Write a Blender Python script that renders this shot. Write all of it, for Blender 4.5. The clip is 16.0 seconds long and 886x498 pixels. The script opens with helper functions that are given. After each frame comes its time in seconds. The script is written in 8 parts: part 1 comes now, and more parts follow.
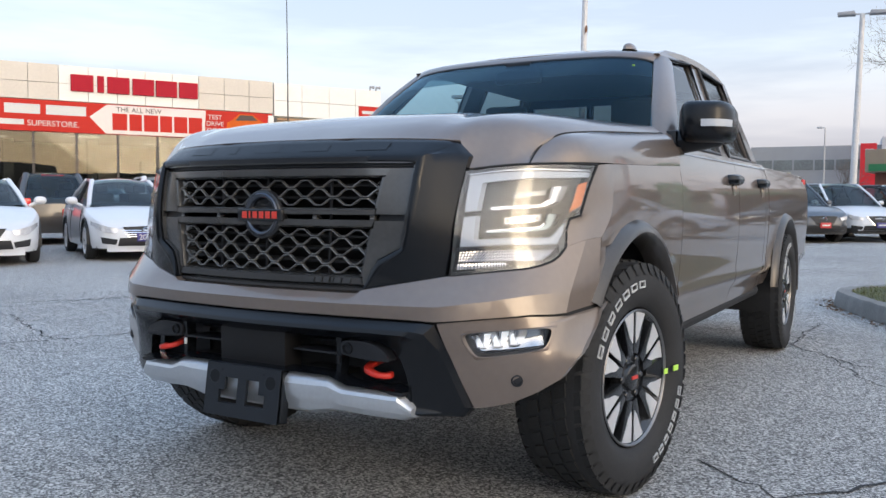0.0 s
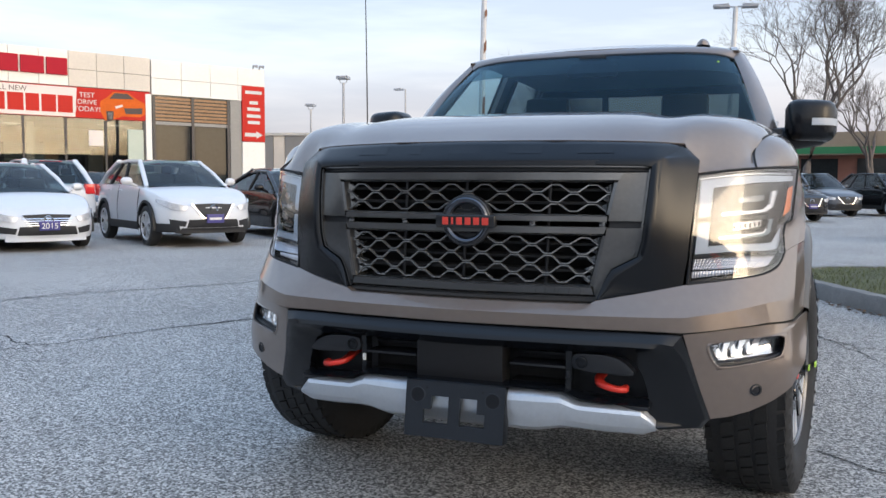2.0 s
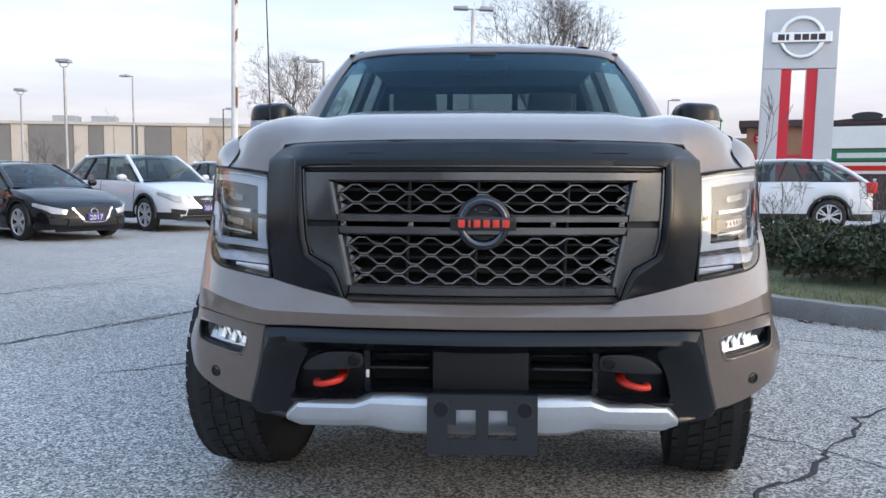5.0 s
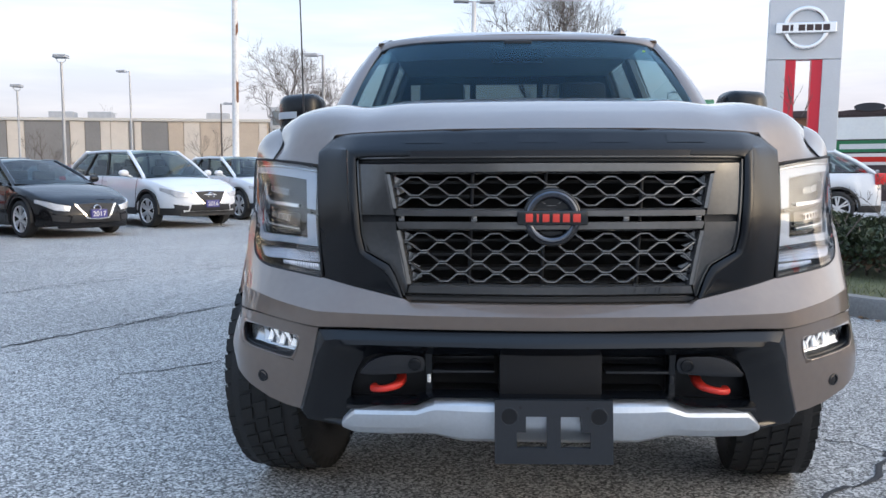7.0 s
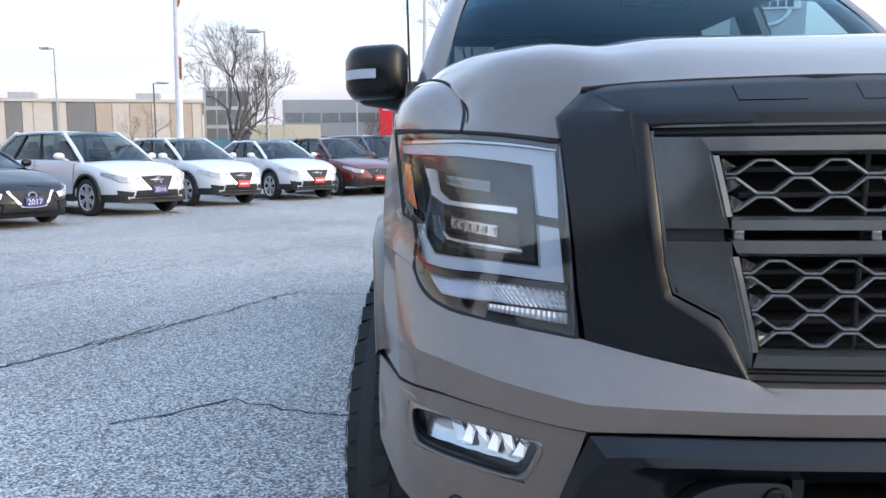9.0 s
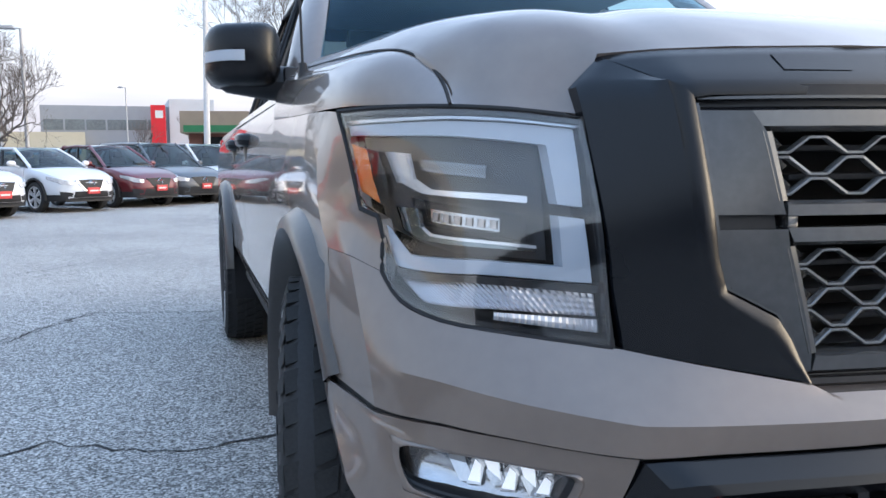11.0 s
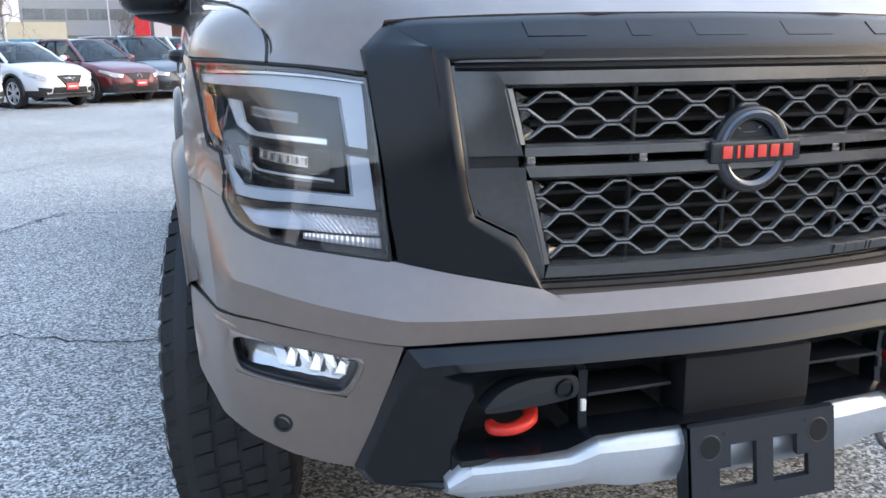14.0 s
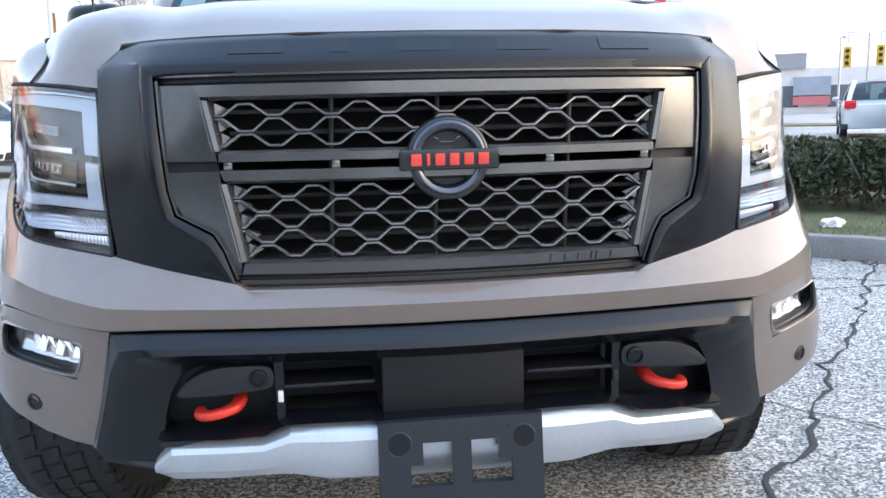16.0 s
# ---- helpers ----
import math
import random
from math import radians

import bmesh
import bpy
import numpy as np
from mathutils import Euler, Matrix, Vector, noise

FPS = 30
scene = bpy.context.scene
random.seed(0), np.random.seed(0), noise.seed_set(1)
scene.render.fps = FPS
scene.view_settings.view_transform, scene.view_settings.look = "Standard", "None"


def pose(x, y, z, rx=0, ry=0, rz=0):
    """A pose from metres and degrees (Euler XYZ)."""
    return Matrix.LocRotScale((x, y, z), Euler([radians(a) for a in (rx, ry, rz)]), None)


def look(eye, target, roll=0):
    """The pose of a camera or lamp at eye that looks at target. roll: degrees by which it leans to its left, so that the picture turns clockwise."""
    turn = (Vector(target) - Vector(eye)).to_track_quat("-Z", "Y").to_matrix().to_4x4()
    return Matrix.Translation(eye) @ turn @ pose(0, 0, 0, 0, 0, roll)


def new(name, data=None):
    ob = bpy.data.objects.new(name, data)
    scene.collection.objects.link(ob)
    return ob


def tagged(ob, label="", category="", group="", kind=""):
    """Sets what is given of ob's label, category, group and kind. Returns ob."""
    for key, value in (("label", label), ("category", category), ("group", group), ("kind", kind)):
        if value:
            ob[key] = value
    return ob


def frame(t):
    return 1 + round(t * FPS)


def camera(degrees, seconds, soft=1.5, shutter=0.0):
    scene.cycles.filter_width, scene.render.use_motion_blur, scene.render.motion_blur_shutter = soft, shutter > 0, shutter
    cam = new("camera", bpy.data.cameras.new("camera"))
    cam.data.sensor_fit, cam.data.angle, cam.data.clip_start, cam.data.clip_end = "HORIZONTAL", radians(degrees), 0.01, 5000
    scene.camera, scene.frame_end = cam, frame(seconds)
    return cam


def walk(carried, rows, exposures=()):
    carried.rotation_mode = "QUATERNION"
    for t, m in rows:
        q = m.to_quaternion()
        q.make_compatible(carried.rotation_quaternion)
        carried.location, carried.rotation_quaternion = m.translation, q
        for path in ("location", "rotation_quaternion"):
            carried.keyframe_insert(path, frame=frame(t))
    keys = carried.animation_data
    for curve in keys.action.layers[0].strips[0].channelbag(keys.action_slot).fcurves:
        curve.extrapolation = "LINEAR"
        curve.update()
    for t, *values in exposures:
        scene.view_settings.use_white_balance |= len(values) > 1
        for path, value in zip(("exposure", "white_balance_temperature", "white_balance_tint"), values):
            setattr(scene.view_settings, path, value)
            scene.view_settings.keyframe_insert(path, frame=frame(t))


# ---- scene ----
cam = camera(55.9, 16.0)
PATH = [
    (0, (1.866, -2.02, 1.034), (0.86, -0.295, 0.926), 0.4),
    (0.5, (1.72, -2.169, 1.063), (0.719, -0.441, 0.943), 0.4),
    (1, (1.461, -2.326, 1.101), (0.486, -0.585, 0.964), 0.4),
    (1.5, (1.139, -2.34, 1.082), (0.246, -0.556, 0.933), 0.3),
    (2, (0.841, -2.358, 1.1), (0.126, -0.497, 0.949), 0.3),
    (2.5, (0.558, -2.334, 1.131), (0.074, -0.4, 0.976), 0.2),
    (3, (0.312, -2.193, 1.085), (0.043, -0.217, 0.927), 0.2),
    (3.5, (0.125, -2.165, 1.134), (-0.022, -0.177, 0.973), 0.3),
    (4, (0.03, -2.281, 1.138), (-0.08, -0.291, 0.975), 0.2),
    (6.3, (-0.026, -2.397, 1.09), (-0.107, -0.406, 0.919), -0.0),
    (6.5, (-0.045, -2.382, 1.098), (-0.128, -0.391, 0.925), -0.2),
    (7, (-0.194, -2.238, 1.113), (-0.278, -0.248, 0.934), -0.2),
    (7.5, (-0.409, -1.973, 1.132), (-0.511, 0.015, 0.938), -0.1),
    (8, (-0.624, -1.724, 1.133), (-0.736, 0.261, 0.922), -0.2),
    (10.3, (-1.098, -0.815, 1.087), (-0.624, 1.116, 0.865), -0.6),
    (10.5, (-1.127, -0.823, 1.085), (-0.614, 1.098, 0.87), -0.5),
    (11, (-1.189, -0.885, 1.073), (-0.609, 1.018, 0.869), -0.5),
    (11.5, (-1.239, -1.005, 1.096), (-0.614, 0.884, 0.89), -0.5),
    (12, (-1.274, -1.114, 1.12), (-0.627, 0.762, 0.877), -0.5),
    (12.5, (-1.267, -1.173, 1.145), (-0.617, 0.682, 0.777), -0.7),
    (13, (-1.244, -1.198, 1.173), (-0.598, 0.638, 0.712), -0.7),
    (13.5, (-1.147, -1.233, 1.169), (-0.523, 0.605, 0.691), -0.6),
    (14, (-0.972, -1.253, 1.172), (-0.394, 0.606, 0.714), -0.7),
    (14.5, (-0.786, -1.255, 1.15), (-0.266, 0.633, 0.745), -0.9),
    (15, (-0.601, -1.278, 1.099), (-0.151, 0.636, 0.73), -1.0),
    (15.5, (-0.421, -1.379, 1.085), (-0.065, 0.557, 0.728), -1.1),
    (16, (-0.215, -1.545, 1.085), (0.043, 0.411, 0.757), -1.3),
]
walk(cam, [(t, look(eye, target, roll)) for t, eye, target, roll in PATH],
     [(0, 0.20, 6440, 10), (0.5, 0.14, 6440, 10), (1.5, 0.08, 6440, 10), (2, 0.23, 6460, 10), (2.5, 0.33, 6460, 10), (4, 0.45, 6410, 10), (6.5, 0.43, 6360, 10),
      (8, 0.58, 6260, 10), (10.5, 0.67, 6210, 10), (12, 0.77, 6260, 10), (13.5, 1.00, 6360, 10), (14.5, 1.01, 6310, 10), (15.5, 1.17, 6360, 10), (16, 1.21, 6410, 10)])

# ---------- world, sun ----------
SUN_AZ, SUN_EL = radians(108), radians(12)
world = bpy.data.worlds.new("sky")
scene.world = world
world.use_nodes = True
wt = world.node_tree
wt.nodes.clear()


def wnode(kind, **kw):
    n = wt.nodes.new(kind)
    for k, v in kw.items():
        n.inputs[k].default_value = v
    return n


sky = wt.nodes.new("ShaderNodeTexSky")
sky.sky_type, sky.sun_disc = "NISHITA", False
sky.sun_elevation, sky.sun_rotation = SUN_EL, SUN_AZ
sky.air_density, sky.dust_density, sky.ozone_density = 1.0, 2.0, 1.5
coord = wt.nodes.new("ShaderNodeTexCoord")
split = wt.nodes.new("ShaderNodeSeparateXYZ")
wt.links.new(coord.outputs["Generated"], split.inputs[0])
ramp = wt.nodes.new("ShaderNodeValToRGB")          # thin high overcast, pink haze low down
ramp.color_ramp.elements[0].position, ramp.color_ramp.elements[0].color = 0.0, (0.53, 0.57, 0.68, 1)
ramp.color_ramp.elements[1].position, ramp.color_ramp.elements[1].color = 1.0, (0.60, 0.92, 1.42, 1)
for pos, col in ((0.05, (0.58, 0.54, 0.63, 1)), (0.10, (0.75, 0.71, 0.77, 1)), (0.17, (0.83, 0.89, 0.97, 1)), (0.35, (0.70, 0.84, 1.05, 1))):
    ramp.color_ramp.elements.new(pos).color = col
wt.links.new(split.outputs["Z"], ramp.inputs[0])
stretch = wnode("ShaderNodeMapping", Scale=(1.0, 1.0, 7.0))
wt.links.new(coord.outputs["Generated"], stretch.inputs[0])
streak = wnode("ShaderNodeTexNoise", Scale=2.3, Detail=5.0, Roughness=0.55)
wt.links.new(stretch.outputs[0], streak.inputs["Vector"])
band = wt.nodes.new("ShaderNodeValToRGB")
band.color_ramp.elements[0].position, band.color_ramp.elements[0].color = 0.42, (0.78, 0.79, 0.84, 1)
band.color_ramp.elements[1].position, band.color_ramp.elements[1].color = 0.60, (1.06, 1.05, 1.03, 1)
wt.links.new(streak.outputs["Fac"], band.inputs[0])
cloud = wt.nodes.new("ShaderNodeMixRGB")
cloud.blend_type = "MULTIPLY"
cloud.inputs[0].default_value = 0.85
wt.links.new(ramp.outputs[0], cloud.inputs[1])
wt.links.new(band.outputs[0], cloud.inputs[2])
# warm glow of the low sun behind the veil
glow = wt.nodes.new("ShaderNodeVectorMath")
glow.operation = "DOT_PRODUCT"
glow.inputs[1].default_value = (math.sin(SUN_AZ) * math.cos(SUN_EL), math.cos(SUN_AZ) * math.cos(SUN_EL), math.sin(SUN_EL))
wt.links.new(coord.outputs["Generated"], glow.inputs[0])
gramp = wt.nodes.new("ShaderNodeValToRGB")
gramp.color_ramp.elements[0].position, gramp.color_ramp.elements[0].color = 0.0, (0, 0, 0, 1)
gramp.color_ramp.elements[1].position, gramp.color_ramp.elements[1].color = 1.0, (2.5, 2.0, 1.4, 1)
for pos, col in ((0.35, (0.13, 0.12, 0.11, 1)), (0.70, (0.60, 0.53, 0.45, 1)), (0.92, (1.75, 1.40, 1.0, 1))):
    gramp.color_ramp.elements.new(pos).color = col
wt.links.new(glow.outputs["Value"], gramp.inputs[0])
warm = wt.nodes.new("ShaderNodeMixRGB")
warm.blend_type, warm.inputs[0].default_value = "ADD", 1.0
wt.links.new(cloud.outputs[0], warm.inputs[1])
wt.links.new(gramp.outputs[0], warm.inputs[2])
bg_sky = wnode("ShaderNodeBackground", Strength=0.05)
bg_veil = wnode("ShaderNodeBackground", Strength=0.82)
wt.links.new(sky.outputs[0], bg_sky.inputs[0])
wt.links.new(warm.outputs[0], bg_veil.inputs[0])
both_bg = wt.nodes.new("ShaderNodeAddShader")
wt.links.new(bg_sky.outputs[0], both_bg.inputs[0])
wt.links.new(bg_veil.outputs[0], both_bg.inputs[1])
wout = wt.nodes.new("ShaderNodeOutputWorld")
wt.links.new(both_bg.outputs[0], wout.inputs[0])

sun = new("sun", bpy.data.lights.new("sun", "SUN"))
sun.data.energy, sun.data.angle, sun.data.color = 0.45, radians(22), (1.0, 0.80, 0.58)
sun.matrix_world = look((30 * math.sin(SUN_AZ), 30 * math.cos(SUN_AZ), 30 * math.tan(SUN_EL)), (0, 0, 0))

# ---------- materials ----------
MATS = {}


def mat(name, base, rough=0.5, metal=0.0, coat=0.0, spec=0.5, vary=0.0, scale=8.0, bump=0.0, bump_scale=60.0, island=0.0, emit=None, flake=0.0, rough_vary=0.0):
    """A procedural surface: base colour with large and fine variation, and fine relief."""
    if name in MATS:
        return MATS[name]
    m = bpy.data.materials.new(name)
    m.use_nodes = True
    nt = m.node_tree
    b = nt.nodes["Principled BSDF"]
    b.inputs["Base Color"].default_value = (*base, 1)
    b.inputs["Roughness"].default_value, b.inputs["Metallic"].default_value = rough, metal
    b.inputs["Coat Weight"].default_value, b.inputs["Coat Roughness"].default_value = coat, 0.03
    b.inputs["Specular IOR Level"].default_value = spec
    b.inputs["Coat IOR"].default_value = 1.46
    co = nt.nodes.new("ShaderNodeTexCoord")
    last = None
    if vary:
        big = nt.nodes.new("ShaderNodeTexNoise")
        big.inputs["Scale"].default_value, big.inputs["Detail"].default_value = scale, 6.0
        fine = nt.nodes.new("ShaderNodeTexNoise")
        fine.inputs["Scale"].default_value, fine.inputs["Detail"].default_value = scale * 14, 3.0
        add = nt.nodes.new("ShaderNodeMath")
        add.operation = "ADD"
        for tex, k in ((big, 0), (fine, 1)):
            nt.links.new(co.outputs["Object"], tex.inputs["Vector"])
            nt.links.new(tex.outputs["Fac"], add.inputs[k])
        rng = nt.nodes.new("ShaderNodeMapRange")
        for k, v in ((1, 0.7), (2, 1.3), (3, 1 - vary), (4, 1 + vary)):
            rng.inputs[k].default_value = v
        nt.links.new(add.outputs[0], rng.inputs[0])
        mul = nt.nodes.new("ShaderNodeVectorMath")
        mul.operation = "SCALE"
        mul.inputs[0].default_value = base
        nt.links.new(rng.outputs[0], mul.inputs["Scale"])
        last = mul.outputs[0]
        if rough_vary:
            rr = nt.nodes.new("ShaderNodeMapRange")
            for k, v in ((1, 0.3), (2, 0.7), (3, max(rough - rough_vary, 0.02)), (4, min(rough + rough_vary, 1))):
                rr.inputs[k].default_value = v
            nt.links.new(big.outputs["Fac"], rr.inputs[0])
            nt.links.new(rr.outputs[0], b.inputs["Roughness"])
    if island:
        geo = nt.nodes.new("ShaderNodeNewGeometry")
        r2 = nt.nodes.new("ShaderNodeMapRange")
        r2.inputs[3].default_value, r2.inputs[4].default_value = 1 - island, 1 + island
        nt.links.new(geo.outputs["Random Per Island"], r2.inputs[0])
        mul2 = nt.nodes.new("ShaderNodeVectorMath")
        mul2.operation = "SCALE"
        mul2.inputs[0].default_value = base
        if last:
            nt.links.new(last, mul2.inputs[0])
        nt.links.new(r2.outputs[0], mul2.inputs["Scale"])
        last = mul2.outputs[0]
    if last:
        nt.links.new(last, b.inputs["Base Color"])
    if bump or flake:
        tex = nt.nodes.new("ShaderNodeTexNoise")
        tex.inputs["Scale"].default_value, tex.inputs["Detail"].default_value = bump_scale, 4.0
        nt.links.new(co.outputs["Object"], tex.inputs["Vector"])
        bp = nt.nodes.new("ShaderNodeBump")
        bp.inputs["Strength"].default_value, bp.inputs["Distance"].default_value = bump or flake, 0.002
        nt.links.new(tex.outputs["Fac"], bp.inputs["Height"])
        nt.links.new(bp.outputs[0], b.inputs["Normal"])
    if emit:
        b.inputs["Emission Color"].default_value = (*emit[:3], 1)
        b.inputs["Emission Strength"].default_value = emit[3]
    MATS[name] = m
    return m


def pane(name, tint, gloss=0.03, ior=1.5, sheen=(0.8, 0.8, 0.8)):
    """Thin clear or tinted glass: what is behind shows through the tint, the gloss follows Fresnel."""
    if name in MATS:
        return MATS[name]
    m = bpy.data.materials.new(name)
    m.use_nodes = True
    nt = m.node_tree
    nt.nodes.clear()
    out = nt.nodes.new("ShaderNodeOutputMaterial")
    mix = nt.nodes.new("ShaderNodeMixShader")
    # gloss by Schlick's law, alike from both sides of the thin sheet
    base = ((ior - 1) / (ior + 1)) ** 2
    lw = nt.nodes.new("ShaderNodeLayerWeight")
    lw.inputs["Blend"].default_value = 0.5
    power = nt.nodes.new("ShaderNodeMath")
    power.operation = "POWER"
    power.inputs[1].default_value = 5.0
    nt.links.new(lw.outputs["Facing"], power.inputs[0])
    fr = nt.nodes.new("ShaderNodeMath")
    fr.operation = "MULTIPLY_ADD"
    fr.inputs[1].default_value, fr.inputs[2].default_value = 1 - base, base
    nt.links.new(power.outputs[0], fr.inputs[0])
    tr = nt.nodes.new("ShaderNodeBsdfTransparent")
    tr.inputs[0].default_value = (*tint, 1)
    gl = nt.nodes.new("ShaderNodeBsdfGlossy")
    gl.inputs["Roughness"].default_value = gloss
    gl.inputs["Color"].default_value = (*sheen, 1)
    nt.links.new(fr.outputs[0], mix.inputs[0])
    nt.links.new(tr.outputs[0], mix.inputs[1])
    nt.links.new(gl.outputs[0], mix.inputs[2])
    nt.links.new(mix.outputs[0], out.inputs[0])
    MATS[name] = m
    return m


PAINT = mat("brown_metallic_paint", (0.178, 0.142, 0.119), 0.34, 0.38, coat=1.0, vary=0.05, scale=3.0, flake=0.03, bump_scale=900)
FASCIA = mat("gloss_black_fascia", (0.005, 0.006, 0.008), 0.22, 0.0, spec=0.36, vary=0.08, scale=4.0, rough_vary=0.04)
# Same plate as the grille frame; its shade is put into a darker colour.
CHEEK = mat("grille_plate_shaded", (0.092, 0.093, 0.094), 0.21, 0.6, vary=0.10, scale=6.0, rough_vary=0.05)
SATIN = mat("satin_black_plastic", (0.005, 0.006, 0.008), 0.24, 0.0, spec=0.32, vary=0.08, scale=4.0, bump=0.05, bump_scale=700, rough_vary=0.05)
GUN = mat("gunmetal_grille_paint", (0.25, 0.249, 0.245), 0.17, 0.75, vary=0.10, scale=6.0, rough_vary=0.06)
BLACK = mat("black_textured_plastic", (0.011, 0.012, 0.015), 0.40, spec=0.40, vary=0.15, scale=9.0, bump=0.12, bump_scale=500)
VOID = mat("dark_inner_body", (0.010, 0.010, 0.011), 0.8, vary=0.3, scale=8.0)
SILVER = mat("silver_skid_paint", (0.48, 0.51, 0.545), 0.30, 0.65, coat=0.3, vary=0.05, scale=7.0, bump=0.03, bump_scale=400)
RED = mat("red_hook_coating", (0.62, 0.035, 0.022), 0.42, vary=0.10, scale=14.0, bump=0.06, bump_scale=200)
REDMARK = mat("red_badge_enamel", (0.60, 0.05, 0.035), 0.35, vary=0.06, scale=30)
RUBBER = mat("tyre_rubber", (0.017, 0.017, 0.018), 0.72, vary=0.25, scale=9.0, bump=0.2, bump_scale=240)
RUBBERD = mat("tread_rubber", (0.017, 0.017, 0.017), 0.8, vary=0.3, scale=12.0, bump=0.3, bump_scale=200)
TYREMARK = mat("tyre_sidewall_marking", (0.50, 0.50, 0.49), 0.6, vary=0.3, scale=40)
WHITEMARK = mat("white_sign_marking", (0.62, 0.62, 0.60), 0.6, vary=0.15, scale=30)
ALLOY = mat("machined_alloy", (0.80, 0.80, 0.81), 0.45, 0.7, vary=0.04, scale=20)
RIMDARK = mat("gloss_dark_wheel_paint", (0.016, 0.017, 0.019), 0.2, 0.2, coat=0.6, vary=0.1, scale=20)
CHROME = mat("chrome", (0.80, 0.80, 0.81), 0.08, 1.0, vary=0.02, scale=10)
DARKCHROME = mat("smoked_chrome", (0.48, 0.485, 0.50), 0.16, 1.0, vary=0.03, scale=10)
REFLECTOR = mat("lamp_reflector_silver", (0.55, 0.56, 0.58), 0.14, 1.0, vary=0.06, scale=40, bump=0.25, bump_scale=160)
LAMPWHITE = mat("frosted_light_guide", (0.43, 0.465, 0.515), 0.3, 0.0, vary=0.03, scale=30)
LAMPDARK = mat("lamp_bezel_black", (0.016, 0.017, 0.019), 0.22, vary=0.1, scale=20)
LAMPGREY = mat("lamp_bezel_grey", (0.022, 0.025, 0.029), 0.35, 0.0, vary=0.1, scale=20)
AMBER = mat("amber_reflector", (0.66, 0.17, 0.03), 0.25, 0.0, vary=0.15, scale=60, bump=0.4, bump_scale=220)
LED = mat("fog_led", (0.9, 0.92, 0.95), 0.2, emit=(0.92, 0.96, 1.0, 0.38))
LENS = pane("clear_lamp_lens", (0.93, 0.94, 0.95), 0.03, 1.88, (0.95, 0.95, 0.95))
REARGLASS = pane("grey_rear_glass", (0.42, 0.44, 0.44), 0.02, 1.5)
GLASS = pane("tinted_windscreen", (0.40, 0.57, 0.63), 0.02, 1.5, (0.42, 0.62, 0.74))
SIDEGLASS = pane("dark_side_glass", (0.36, 0.40, 0.42), 0.02, 1.9)
DOORGLASS = pane("light_side_glass", (0.86, 0.93, 0.94), 0.02, 1.9)
SEAT = mat("black_seat_leather", (0.035, 0.036, 0.038), 0.6, vary=0.2, scale=10, bump=0.2, bump_scale=120)
STICKER = mat("lime_tag", (0.55, 0.85, 0.12), 0.5, vary=0.08, scale=50)
ORANGEBROWN = mat("surface_rust", (0.16, 0.07, 0.03), 0.85, vary=0.4, scale=18)

# ---------- building helpers ----------


def part(name, bm, material, parent=None, label="", angle=32, smooth=True):
    """Links a bmesh as one mesh object under a thing or a part."""
    me = bpy.data.meshes.new(name)
    bm.normal_update()
    bm.to_mesh(me)
    bm.free()
    me.materials.append(material)
    if smooth:
        me.polygons.foreach_set("use_smooth", [True] * len(me.polygons))
        me.set_sharp_from_angle(angle=radians(angle))
    ob = new(name, me)
    if parent:
        ob.parent = parent
    if label:
        tagged(ob, label)
    return ob


def thing(name, label, category, m=None, group="", kind=""):
    ob = new(name)
    ob.empty_display_size = 0.2
    ob.matrix_basis = m or Matrix()
    return tagged(ob, label, category, group, kind)


def box(bm, x0, x1, y0, y1, z0, z1, bevel=0.0, m=None, seg=2):
    vs = [bm.verts.new((x, y, z)) for x in (x0, x1) for y in (y0, y1) for z in (z0, z1)]
    fs = [bm.faces.new([vs[i] for i in f]) for f in ((0, 1, 3, 2), (4, 6, 7, 5), (0, 4, 5, 1), (2, 3, 7, 6), (0, 2, 6, 4), (1, 5, 7, 3))]
    if m:
        for v in vs:
            v.co = m @ v.co
    if bevel:
        es = list({e for f in fs for e in f.edges})
        bmesh.ops.bevel(bm, geom=es, offset=bevel, segments=seg, profile=0.6, affect="EDGES")


def grid(bm, rows, closed=False):
    """Quads through rows of points."""
    vv = [[bm.verts.new(p) for p in r] for r in rows]
    n = len(rows[0])
    for a, b in zip(vv, vv[1:]):
        for i in range(n if closed else n - 1):
            j = (i + 1) % n
            try:
                bm.faces.new((a[i], a[j], b[j], b[i]))
            except ValueError:
                pass
    return vv


def skirt(bm, way, merge=1e-5):
    """Folds the open rim of a sheet back by the vector way, so that it has thickness."""
    bmesh.ops.remove_doubles(bm, verts=bm.verts, dist=merge)
    rim = [e for e in bm.edges if e.is_boundary]
    out = bmesh.ops.extrude_edge_only(bm, edges=rim)
    for v in out["geom"]:
        if isinstance(v, bmesh.types.BMVert):
            v.co += Vector(way)
    bmesh.ops.recalc_face_normals(bm, faces=bm.faces)


def lathe(bm, prof, n=48, m=None, closed=False):
    """Turns a profile of (axial, radius) round the x axis."""
    rows = []
    for i in range(n):
        a = 2 * math.pi * i / n
        rows.append([Vector((p[0], p[1] * math.cos(a), p[1] * math.sin(a))) for p in prof])
    vv = [[bm.verts.new(m @ p if m else p) for p in r] for r in rows]
    k = len(prof)
    for i in range(n):
        a, b = vv[i], vv[(i + 1) % n]
        for j in range(k if closed else k - 1):
            bm.faces.new((a[j], b[j], b[(j + 1) % k], a[(j + 1) % k]))


